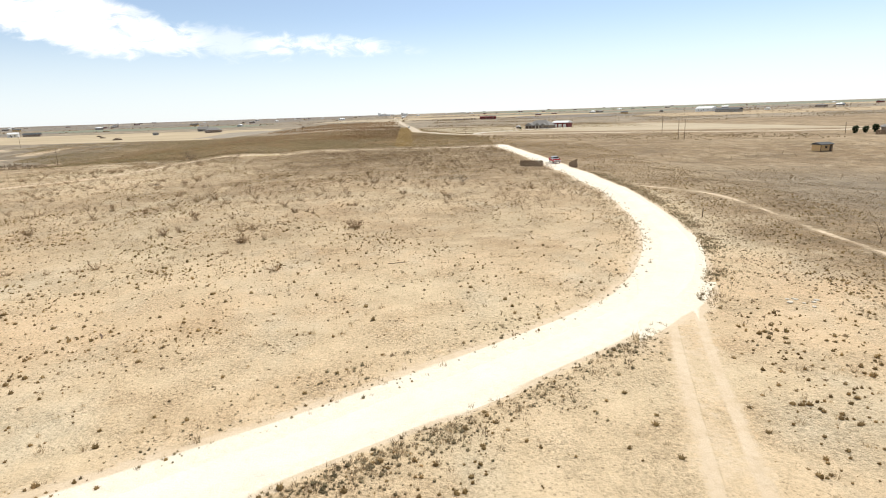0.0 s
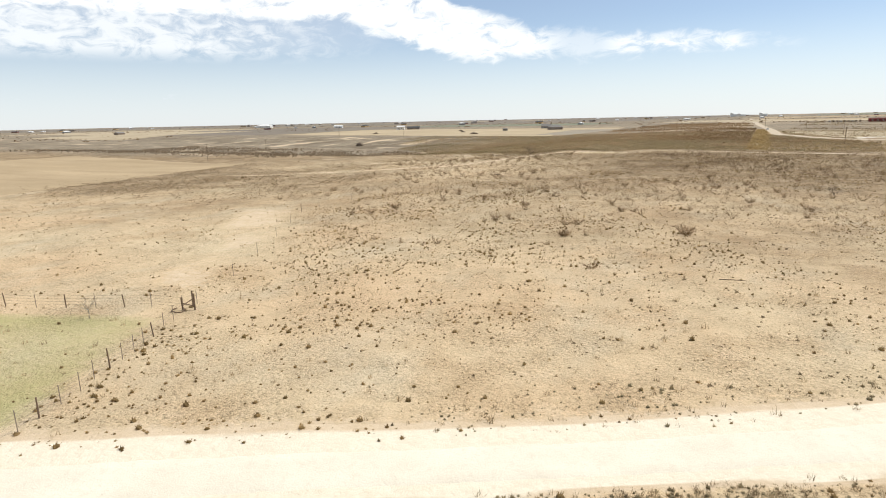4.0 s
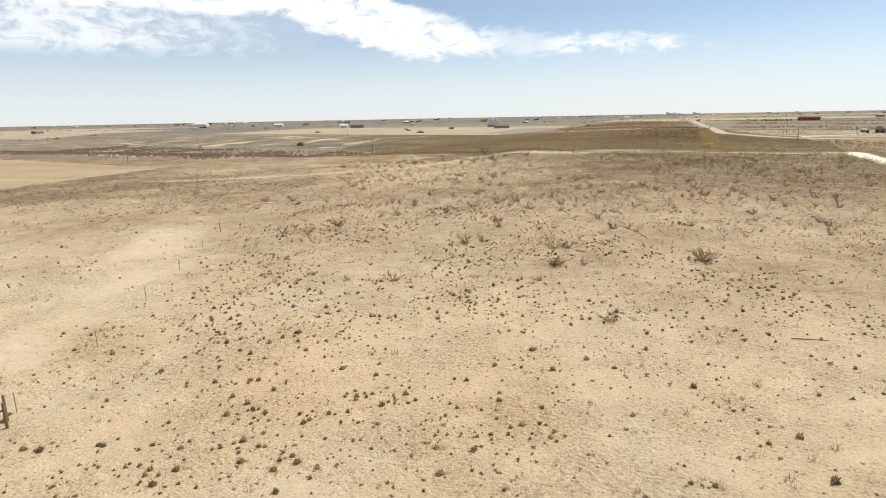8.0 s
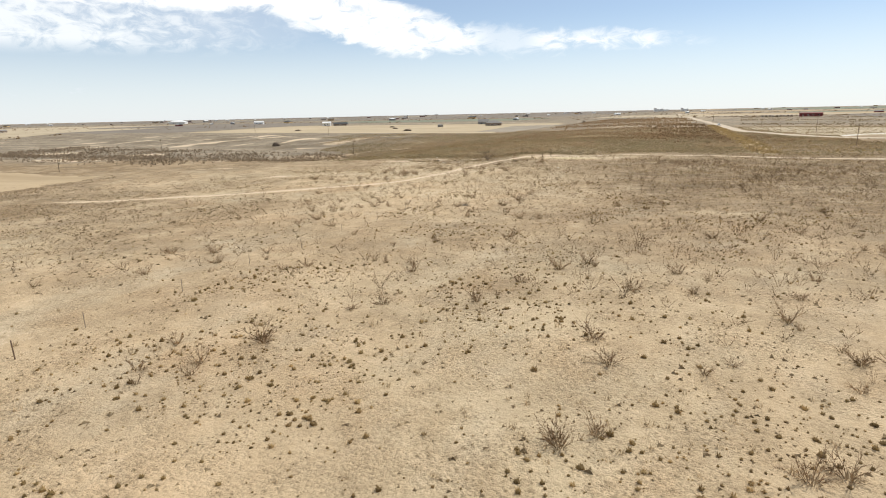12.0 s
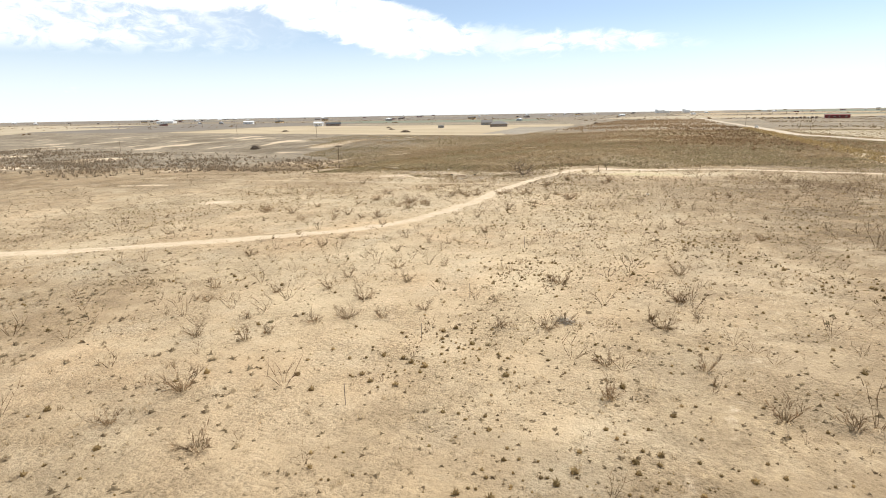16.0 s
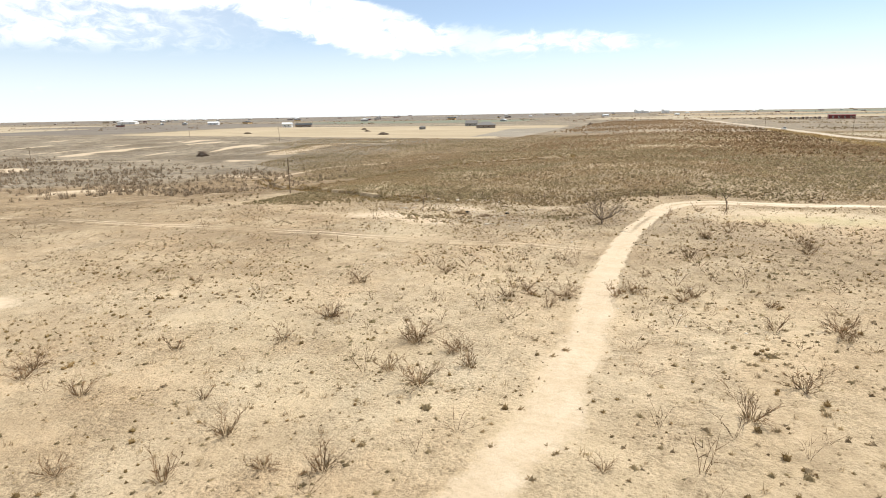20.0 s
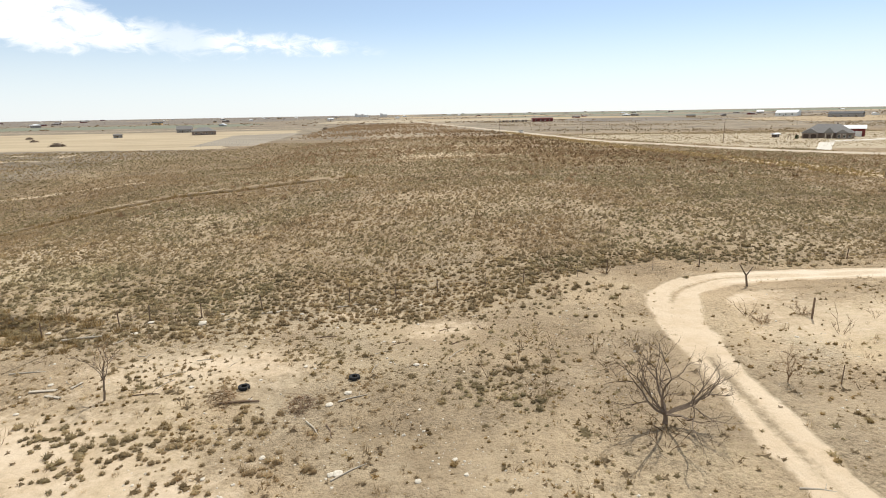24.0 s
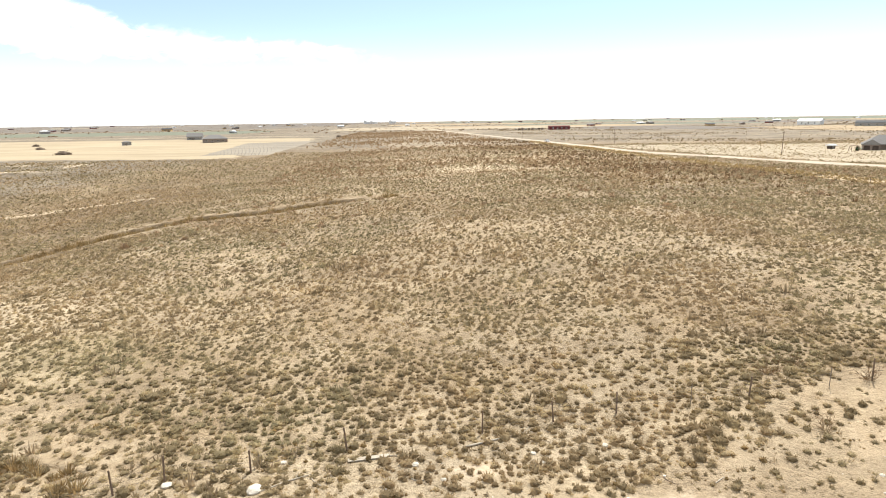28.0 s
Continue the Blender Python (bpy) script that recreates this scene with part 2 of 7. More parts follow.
    pale = s.mix(s.span(dust, 0.88, 0.99), s.mix(s.span(s.noise(0.5, 6, 0.7), 0.40, 0.62), tan, (0.66, 0.54, 0.39)), pale)
    loose = s.math("SUBTRACT", 1.0, s.math("MULTIPLY", dust, 0.85))
    worn = s.math("ADD", dust, s.math("MULTIPLY", s.math("MULTIPLY", s.math("SUBTRACT", s.noise(1.3, 7, 0.75), 0.5), 1.9), loose))
    colour = s.mix(s.span(worn, 0.40, 0.70), colour, pale)
    lush = s.math("ADD", green, s.math("MULTIPLY", s.math("SUBTRACT", fine, 0.5), 0.6))
    colour = s.mix(s.span(lush, 0.25, 0.9, 0, 0.8), colour, (0.40, 0.385, 0.17))
    soft = s.math("SUBTRACT", 1.0, s.span(dust, 0.3, 0.6))
    lumps = s.math("MULTIPLY", s.math("ADD", clod, s.math("MULTIPLY", pebble, 0.5)), s.math("MULTIPLY", s.math("ADD", crumbly, 0.35), soft))
    s.bump(s.math("ADD", s.math("ADD", s.math("MULTIPLY", fine, 0.55), s.math("MULTIPLY", litter, 0.35)), lumps), 0.15, 1.0)
    return s.done(colour)


def road_material(name, a, b, rut):
    s = Shade(name, 0.95)
    mid, fine, grit = s.noise(0.35, 5, 0.6), s.noise(2.2, 5, 0.7), s.noise(11.0, 3, 0.7)
    colour = s.mix(s.span(mid, 0.35, 0.65), a, b)
    colour = s.mix(s.span(fine, 0.52, 0.75, 0, 0.6), colour, rut)
    colour = s.mix(s.span(grit, 0.60, 0.75, 0, 0.5), colour, tuple(0.62 * k for k in b))
    s.bump(s.math("ADD", fine, grit), 0.05, 0.6)
    return s.done(colour)


def field_material(name, a, b, c):
    """A far field: streaks along the rows, patches across them."""
    s = Shade(name, 0.95)
    broad, rows, fine = s.noise(0.012, 5, 0.6), s.noise(0.03, 5, 0.65, (0.35, 2.2, 1.0)), s.noise(0.5, 4, 0.7)
    colour = s.mix(s.span(broad, 0.35, 0.65), a, b)
    colour = s.mix(s.span(rows, 0.50, 0.66, 0, 0.7), colour, c)
    colour = s.mix(s.span(rows, 0.46, 0.32, 0, 0.5), colour, tuple(1.18 * k for k in b))
    colour = s.mix(s.span(fine, 0.52, 0.70, 0, 0.5), colour, c)
    return s.done(colour)


def plant_material(name, a, b, c, rough=0.9, thin=0.35, drift=None):
    s = Shade(name, rough)
    colour = s.mix(s.island(), a, b)
    colour = s.mix(s.span(s.noise(0.12, 4), 0.42, 0.62, 0, 0.7), colour, c)
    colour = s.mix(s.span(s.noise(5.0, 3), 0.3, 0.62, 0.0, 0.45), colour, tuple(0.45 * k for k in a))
    if drift:
        colour = s.mix(s.span(s.noise(0.022, 5, 0.65), 0.48, 0.60, 0, 0.6), colour, drift)
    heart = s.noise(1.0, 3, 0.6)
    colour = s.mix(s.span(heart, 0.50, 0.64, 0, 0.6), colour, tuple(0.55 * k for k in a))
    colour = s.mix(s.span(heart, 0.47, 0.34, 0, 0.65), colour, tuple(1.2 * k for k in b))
    s.done(colour)
    glow = s.t.nodes.new("ShaderNodeBsdfTranslucent")
    link(s.t, colour, glow.inputs[0])
    both = s.t.nodes.new("ShaderNodeMixShader")
    both.inputs[0].default_value = thin
    link(s.t, s.b.outputs[0], both.inputs[1])
    link(s.t, glow.outputs[0], both.inputs[2])
    link(s.t, both.outputs[0], s.t.nodes["Material Output"].inputs[0])
    return s.m


def plain(name, a, b, scale=1.5, rough=0.8, metal=0.0, bump=0.0, stretch=None):
    s = Shade(name, rough, metal)
    big, small = s.noise(scale, 5, 0.6, stretch), s.noise(scale * 9, 3, 0.65, stretch)
    colour = s.mix(s.span(big, 0.3, 0.7), a, b)
    colour = s.mix(s.span(small, 0.55, 0.8, 0, 0.45), colour, tuple(0.55 * k for k in a))
    if bump:
        s.bump(s.math("ADD", big, small), bump, 0.7)
    return s.done(colour)


EARTH = ground_material()
CALICHE = road_material("white_caliche", (0.75, 0.69, 0.575), (0.81, 0.755, 0.635), (0.66, 0.595, 0.48))
BARE = field_material("ploughed_tan", (0.40, 0.305, 0.185), (0.45, 0.345, 0.215), (0.34, 0.255, 0.15))
# dull far earth, its colour greyed further to carry the distance haze
HAZED_EARTH = field_material("far_hazed_earth", (0.185, 0.16, 0.13), (0.24, 0.205, 0.165), (0.14, 0.118, 0.095))
VINE_EARTH = field_material("vine_plot_earth", (0.31, 0.27, 0.21), (0.36, 0.315, 0.245), (0.26, 0.22, 0.165))
FAR_CALICHE = road_material("far_caliche", (0.50, 0.42, 0.315), (0.56, 0.475, 0.36), (0.42, 0.35, 0.26))
GOLD = field_material("golden_grass", (0.43, 0.345, 0.225), (0.49, 0.40, 0.265), (0.35, 0.275, 0.18))
MOWN = field_material("mown_dry_grass", (0.42, 0.345, 0.235), (0.48, 0.40, 0.28), (0.33, 0.265, 0.175))
GREEN_FIELD = road_material("winter_crop", (0.18, 0.195, 0.14), (0.22, 0.232, 0.165), (0.22, 0.21, 0.15))
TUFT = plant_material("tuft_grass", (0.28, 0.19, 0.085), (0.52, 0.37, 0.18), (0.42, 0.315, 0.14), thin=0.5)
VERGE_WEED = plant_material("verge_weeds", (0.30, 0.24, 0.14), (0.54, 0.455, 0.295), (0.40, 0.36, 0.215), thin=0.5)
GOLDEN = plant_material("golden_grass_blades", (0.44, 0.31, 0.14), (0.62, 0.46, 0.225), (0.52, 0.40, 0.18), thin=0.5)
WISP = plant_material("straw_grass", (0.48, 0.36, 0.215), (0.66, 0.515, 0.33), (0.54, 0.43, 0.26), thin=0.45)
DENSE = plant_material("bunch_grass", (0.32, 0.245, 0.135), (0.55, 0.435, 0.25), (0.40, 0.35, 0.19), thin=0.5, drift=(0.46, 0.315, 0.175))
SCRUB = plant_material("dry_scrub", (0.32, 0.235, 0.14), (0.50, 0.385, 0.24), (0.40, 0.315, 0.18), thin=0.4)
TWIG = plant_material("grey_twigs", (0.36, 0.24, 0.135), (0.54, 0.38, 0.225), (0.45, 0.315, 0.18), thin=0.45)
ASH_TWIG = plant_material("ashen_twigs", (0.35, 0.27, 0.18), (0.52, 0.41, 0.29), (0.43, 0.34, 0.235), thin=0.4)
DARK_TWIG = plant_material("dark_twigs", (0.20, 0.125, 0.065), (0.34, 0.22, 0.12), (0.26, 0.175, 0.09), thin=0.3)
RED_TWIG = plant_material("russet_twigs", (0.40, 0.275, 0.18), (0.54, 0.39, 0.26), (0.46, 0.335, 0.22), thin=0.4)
LEAF = plant_material("cedar_leaves", (0.035, 0.055, 0.025), (0.07, 0.10, 0.045), (0.06, 0.08, 0.04))
BARK = plain("dark_bark", (0.15, 0.11, 0.08), (0.23, 0.18, 0.135), 6.0, 0.95, bump=0.01)
WEATHERED = plain("weathered_post", (0.16, 0.11, 0.075), (0.25, 0.18, 0.125), 5.0, 0.9, stretch=(6, 6, 0.6))
BLEACHED = plain("bleached_wood", (0.42, 0.36, 0.28), (0.58, 0.52, 0.42), 4.0, 0.9)
STEEL_POST = plain("rusty_steel", (0.26, 0.21, 0.17), (0.36, 0.30, 0.24), 9.0, 0.6, 0.3)
WIRE = plain("fence_wire", (0.20, 0.17, 0.14), (0.26, 0.22, 0.18), 9.0, 0.5, 0.8)
STONE = plain("pale_stone", (0.60, 0.54, 0.44), (0.74, 0.68, 0.57), 3.0, 0.9, bump=0.02)
BRICK = plain("brown_brick", (0.24, 0.185, 0.15), (0.33, 0.265, 0.215), 2.0, 0.9)
TAN_SIDING = plain("tan_siding", (0.56, 0.38, 0.19), (0.64, 0.44, 0.23), 1.2, 0.85, stretch=(0.4, 0.4, 6))
WHITE_WALL = plain("white_siding", (0.72, 0.71, 0.68), (0.80, 0.79, 0.76), 1.2, 0.7)
RED_METAL = plain("red_metal_siding", (0.15, 0.03, 0.03), (0.20, 0.045, 0.04), 0.9, 0.5)
GREY_WALL = plain("grey_siding", (0.26, 0.25, 0.24), (0.34, 0.33, 0.31), 0.9, 0.8)
SHINGLE = plain("grey_shingles", (0.21, 0.20, 0.19), (0.28, 0.27, 0.255), 1.6, 0.9)
DARK_ROOF = plain("dark_roofing", (0.055, 0.06, 0.065), (0.10, 0.105, 0.11), 1.6, 0.8)
WHITE_ROOF = plain("white_metal_roof", (0.74, 0.75, 0.75), (0.82, 0.83, 0.83), 0.6, 0.4)
PALE_TRIM = plain("pale_trim", (0.62, 0.58, 0.50), (0.72, 0.68, 0.60), 2.0, 0.8)
DOOR_PAINT = plain("dark_door", (0.07, 0.05, 0.04), (0.11, 0.08, 0.06), 2.0, 0.6)
CONCRETE = plain("pale_concrete", (0.60, 0.56, 0.48), (0.70, 0.66, 0.58), 0.8, 0.9)
TRUCK_RED = plain("red_car_paint", (0.36, 0.02, 0.025), (0.42, 0.03, 0.03), 0.7, 0.25)
TRUCK_WHITE = plain("white_car_paint", (0.75, 0.75, 0.76), (0.80, 0.80, 0.81), 0.7, 0.25)
RUBBER = plain("tyre_rubber", (0.02, 0.02, 0.02), (0.035, 0.035, 0.035), 4.0, 0.85)
CHROME = plain("bright_metal", (0.55, 0.55, 0.55), (0.65, 0.65, 0.65), 3.0, 0.25, 1.0)
PIPE = plain("grey_pipe", (0.30, 0.29, 0.27), (0.38, 0.36, 0.33), 3.0, 0.5, 0.5)
DEEP_RED = plain("faded_red_paint", (0.20, 0.06, 0.05), (0.26, 0.085, 0.07), 2.0, 0.7)
TOY_GREEN = plain("green_plastic", (0.06, 0.16, 0.05), (0.09, 0.22, 0.07), 2.0, 0.5)
glazing = Shade("window_glass", 0.06)
glazing.b.inputs["Transmission Weight"].default_value = 0.6
GLASS = glazing.done((0.10, 0.12, 0.13))


def ramp(v, a, b):
    """0 at a, 1 at b, smooth between."""
    k = np.clip((v - a) / (b - a), 0.0, 1.0)
    return k * k * (3 - 2 * k)


def bump(x, y, cx, cy, rx, ry, turn=0.0):
    """A soft mound of height 1 round (cx, cy)."""
    c, s = math.cos(radians(turn)), math.sin(radians(turn))
    u, v = (x - cx) * c + (y - cy) * s, (y - cy) * c - (x - cx) * s
    return np.exp(-(u / rx) ** 2 - (v / ry) ** 2)


def land(x, y):
    """The lie of the land: its height at (x, y)."""
    x, y = np.asarray(x, float), np.asarray(y, float)
    far_side = 405 + 0.22 * (-346 - x)
    z = -0.55 + 0.0 * x
    z = z - 2.0 * ramp(x, -80, -170) * ramp(y, 900, 500)
    z = z - 1.6 * ramp(x, -170, -260) * ramp(y, 330, 120) * ramp(x, -1500, -700)
    valley = ramp(x, -150, -215) * ramp(y, 215, 320) * (1 - ramp(y, far_side - 45, far_side + 70)) * ramp(x, -1400, -800)
    z = z - 6.0 * valley
    z = z + 1.5 * bump(x, y, -10, 170, 60, 90) + 1.6 * bump(x, y, -99, 325, 38, 45) + 0.8 * bump(x, y, -39, 92, 14, 16)
    z = z - 0.8 * bump(x, y, -112, 252, 16, 22) - 0.9 * bump(x, y, -79, 257, 12, 7)
    z = z - 4.5 * ramp(x, 45, 130) * ramp(y, 230, 120) * ramp(x, 600, 300) * ramp(y, -260, -120)
    z = z + 2.5 * bump(x, y, 60, 330, 120, 90) * 0.5
    z = z + 0.16 * np.sin(x / 17 + 1.3) * np.sin(y / 21) + 0.10 * np.sin(x / 6.1 + y / 9.3) * np.sin(y / 7.7 - x / 13)
    return z

# ---- the land ----
def part(name, bm, material, parent=None, label=""):
    """One mesh object from a bmesh, under a thing or a part."""
    me = bpy.data.meshes.new(name)
    bm.to_mesh(me)
    bm.free()
    me.materials.append(material)
    ob = new(name, me)
    ob.parent = parent
    return tagged(ob, label)


def solid(name, verts, faces, material, smooth=False):
    """One mesh object from arrays of corners and of faces (triangles or quads)."""
    me = bpy.data.meshes.new(name)
    verts, faces = np.asarray(verts, np.float32), np.asarray(faces, np.int32)
    n, k = faces.shape
    me.vertices.add(len(verts))
    me.vertices.foreach_set("co", verts.ravel())
    me.loops.add(n * k)
    me.loops.foreach_set("vertex_index", faces.ravel())
    me.polygons.add(n)
    me.polygons.foreach_set("loop_start", np.arange(0, n * k, k, dtype=np.int32))
    me.polygons.foreach_set("use_smooth", np.full(n, smooth))
    me.materials.append(material)
    me.update(calc_edges=True)
    return new(name, me)


def curve_points(points, step=1.0):
    """A smooth line through the points, with its ways along."""
    p = np.array(points, float)
    p = np.vstack([2 * p[0] - p[1], p, 2 * p[-1] - p[-2]])
    line = []
    for i in range(1, len(p) - 2):
        a, b, c, d = p[i - 1 : i + 3]
        n = max(2, int(np.linalg.norm(c - b) / step))
        k = np.linspace(0, 1, n, endpoint=False)[:, None]
        line.append(0.5 * (2 * b + (c - a) * k + (2 * a - 5 * b + 4 * c - d) * k**2 + (3 * b - a - 3 * c + d) * k**3))
    return np.vstack([*line, p[-2:-1]])


def near(x, y, line):
    """The distance of each (x, y) from a line of points."""
    x, y = np.asarray(x, float), np.asarray(y, float)
    best = np.full(x.shape, 1e9)
    box = (x > line[:, 0].min() - 40) & (x < line[:, 0].max() + 40) & (y > line[:, 1].min() - 40) & (y < line[:, 1].max() + 40)
    px, py = x[box], y[box]
    d = np.full(px.shape, 1e9)
    for (ax, ay), (bx, by) in zip(line[:-1], line[1:]):
        ux, uy = bx - ax, by - ay
        k = np.clip(((px - ax) * ux + (py - ay) * uy) / (ux * ux + uy * uy + 1e-9), 0, 1)
        d = np.minimum(d, np.hypot(px - ax - k * ux, py - ay - k * uy))
    best[box] = d
    return best


MAIN_ROAD = curve_points([(24.5, 252), (28, 197), (30.5, 155), (32.1, 119), (31.8, 97), (28.7, 73), (25.2, 60.6), (21.2, 51.8), (16.5, 45), (10.3, 38.8), (4, 33.6), (-2.5, 29), (-9, 24.5), (-15.5, 20), (-22.5, 15.2), (-30, 9.6), (-40, 2), (-60, -14)], 2.5)
TRAIL = curve_points([(-176, 124), (-160, 132), (-148, 137.5), (-139, 142.5), (-130.5, 147.2), (-120.6, 152.7), (-111.6, 157.6), (-104.1, 164.0), (-99.8, 170.4), (-97.2, 180), (-97, 193.5), (-97.8, 205.4), (-97.9, 217.3), (-97.5, 229.2), (-96.7, 236.2), (-95.7, 243), (-94.4, 249.6), (-92.2, 254.2), (-88, 257), (-79, 258.2), (-64.5, 256), (-39, 250.8), (-17, 245), (3, 243), (24, 250)], 2.0)
BRANCH = curve_points([(-215, 219), (-183, 220.4), (-153, 221.6), (-128, 220.4), (-108, 219.7), (-97.6, 217.6)], 3.0)
SIDE_TRACK = curve_points([(21.2, 51), (19.6, 46), (18.4, 42), (16.5, 36), (14.4, 28.7), (12.6, 22), (9, 8), (4, -12)], 2.0)
SLOPE_TRACK = curve_points([(38, 112), (45.6, 102), (47.5, 93), (47.0, 82), (46.2, 74.4), (46, 63.7), (46, 56), (47, 40)], 2.5)
FAR_ROAD = curve_points([(-140, 1700), (-88, 1150), (-60, 860), (-36, 640), (-25, 525), (-20, 478), (-11, 448), (-2, 416), (7, 392), (18, 373), (40, 352), (80, 332), (140, 312), (260, 290), (480, 270)], 9)
CROSS_ROAD = curve_points([(-900, 900), (-420, 862), (-198, 846), (-62, 836)], 20)
GULLY = curve_points([(-232, 322), (-216, 309), (-188, 284), (-165, 266.5), (-152, 259), (-144.5, 255.4), (-137.5, 252.6)], 2.5)
WASH = curve_points([(-200, 306), (-184, 315), (-178, 325), (-171, 334), (-163, 338.5), (-151, 338), (-142, 346), (-128, 350)], 2.5)
PALE_BANK = curve_points([(-222, 317), (-226, 320), (-233, 336), (-234, 351), (-228, 366), (-209, 377), (-190, 384)], 3)
OLD_RUT = curve_points([(-63, 110), (-58, 135), (-54, 160), (-60, 186), (-72, 203)], 3)


def rough(x, y, size, seed=0.0):
    """Cheap smooth noise, -1 to 1."""
    a, b = x / size + seed, y / size - seed * 1.7
    return (np.sin(a * 1.3 + 1.9 * np.sin(b * 0.7)) + np.sin(b * 1.7 + 2.1 * np.sin(a * 0.9 + 1.0)) + np.sin((a + b) * 0.8 + 1.3 * np.sin(a - b))) / 3


def ground_z(x, y):
    """Height of the ground with the cuts of the gullies."""
    x, y = np.asarray(x, float), np.asarray(y, float)
    z = land(x, y)
    d = near(x, y, GULLY[4:-4])
    z = z - 1.3 * ramp(x, -130, -146) * np.exp(-((d / 1.8) ** 4))
    d = near(x, y, WASH)
    z = z - 1.1 * np.exp(-((d / 2.0) ** 2))
    u = 0.75 * x - 0.66 * y + 9 * rough(x, y, 26, 3.0)
    z = z + 0.9 * rough(u, 0.3 * (x + y), 9, 4.0) * ramp(x, -225, -265) * ramp(y, 352, 385) * ramp(y, 525, 480) * ramp(x, -640, -560)
    return z + 0.05 * rough(x, y, 2.6) * (np.hypot(x + 60, y - 150) < 420)


def cover(x, y):
    """How thickly dry grass grows, 0 to 1."""
    x, y = np.asarray(x, float), np.asarray(y, float)
    hill_foot = np.interp(x, (-215, -150, -128, -114, -104, -60, 0, 60), (246, 246, 249, 251, 258.5, 260.5, 261, 258)) + 3 * rough(x, y, 9)
    hill = ramp(y, hill_foot - 4, hill_foot + 7)
    right = ramp(x, 33, 44) * 0.55
    back = 0.30 * ramp(y, 120, 190) + 0.12 * ramp(y, 60, 120)
    back = np.maximum(back, 0.3 * bump(x, y, -124, 247, 22, 12))
    left = 0.42 * ramp(x, -95, -150) * ramp(y, 60, 120)
    value = np.maximum.reduce([hill * 0.95, right, back, left, 0.05 + 0 * x])
    value = value + 0.16 * rough(x, y, 23, 2.0) + 0.10 * rough(x, y, 7, 5.0)
    pale = bump(x, y, -80, 62, 26, 13, 30) + bump(x, y, -68, 243, 26, 9) + 0.5 * bump(x, y, -118, 249, 9, 4)
    return np.clip(value - 0.6 * pale - 0.25 * bump(x, y, -160, 283, 18, 9) - 0.2 * bump(x, y, -52, 345, 40, 45) * (1 + rough(x, y, 12, 4.0)), 0, 1)


def boundary_x(y):
    """Where the far fence line runs at y: brush west of it, tall golden grass east."""
    return -21 - 0.063 * (y - 243)


def golden(x, y):
    """1 on the strip of golden grass between the far fence line and the road."""
    out = x - boundary_x(y)
    return ramp(out, -0.3, 0.3) * ramp(out, 11, 7) * ramp(y, 260, 268) * ramp(y, 640, 600) * np.where(near(x, y, FAR_ROAD) > 3.6, 1, 0)


def off_strip(p):
    return p[golden(p[:, 0], p[:, 1]) < 0.5]


def scrub_tone(x, y):
    """Scrub that stays far off: beyond the hill, in the valley and on the slope."""
    x, y = np.asarray(x, float), np.asarray(y, float)
    x, y = x + 5 * rough(x, y, 13, 1.5) + 2 * rough(x, y, 4, 0.5), y + 6 * rough(y, x, 15, 2.5) + 2 * rough(y, x, 5, 0.8)
    hill = ramp(y, 250, 275) * 0.30 + ramp(y, 270, 340) * 0.36 + ramp(y, 330, 420) * ramp(x, -110, -170) * 0.3
    west = (0.82 - 0.30 * ramp(y, 135, 165) * ramp(x, -200, -170)) * np.maximum(ramp(x, -108, -155), 0.75 * ramp(x, -78, -105) * ramp(y, 76, 100) * ramp(y, 160, 130)) * ramp(y, 50, 100) + 0.32 * ramp(x, -150, -200) * ramp(y, 225, 270)
    east = (0.6 * ramp(x, 31, 42) + 0.30 * ramp(x, 48, 100)) * ramp(y, 185, 120) + 0.22 * ramp(x, 34, 50)
    east = east + 0.5 * np.exp(-(((y - 316 + 0.37 * (x - 14)) / 26) ** 2)) * ramp(x, 8, 22)
    # pasture scrub, darkened further in place of the small shadows of soil and litter
    mid = 0.38 * ramp(y, 34, 85) + 0.12 * ramp(y, 90, 165) + 0.16 * ramp(y, 90, 140) * ramp(x, -62, -35) - 0.24 * bump(x, y, -80, 156, 26, 17) - 0.2 * bump(x, y, -98, 192, 20, 20) + 0.14 * bump(x, y, -62, 210, 16, 30) + 0.18 * ramp(x, -78, -50) * ramp(y, 120, 180)
    v = np.maximum.reduce([hill, west, east, mid])
    v = v + 0.12 * rough(x, y, 60, 3.0) + 0.10 * rough(x, y, 16, 1.0)
    v = np.maximum(v, 0.55 * bump(x, y, -114, 238, 24, 15) + 0.5 * bump(x, y, -80, 236, 18, 15) + 0.3 * bump(x, y, -101, 235, 9, 12) + 0.5 * bump(x, y, -122, 252, 16, 6))
    pale = bump(x, y, -68, 243, 28, 10) + 0.5 * bump(x, y, -118, 250, 10, 4)
    v = v - 0.42 * bump(x, y, -95, 425, 55, 55) - 0.3 * bump(x, y, -160, 283, 20, 10)
    return np.clip((v - 0.5 * pale) * (1 - 0.75 * golden(x, y)), 0, 1)


def ashen_tone(x, y):
    """Where the soil is grey: the valley, the lower slope, beside the dry wash; the far range, coloured grey partly for
    haze.
    """
    x, y = np.asarray(x, float), np.asarray(y, float)
    x, y = x + 7 * rough(x, y, 14, 1.5) + 3 * rough(x, y, 4, 0.5), y + 6 * rough(y, x, 15, 2.5)
    v = ramp(x, -185, -250) * ramp(y, 185, 235) * ramp(x - 0.35 * y, -355, -385) + ramp(y, 520, 640) + 0.8 * ramp(x, 45, 80) * ramp(y, 170, 120) + 0.4 * bump(x, y, -114, 239, 24, 15) + 0.3 * bump(x, y, -80, 236, 18, 14) + 0.6 * bump(x, y, -122, 252, 18, 6)
    return np.clip(v, 0, 1)


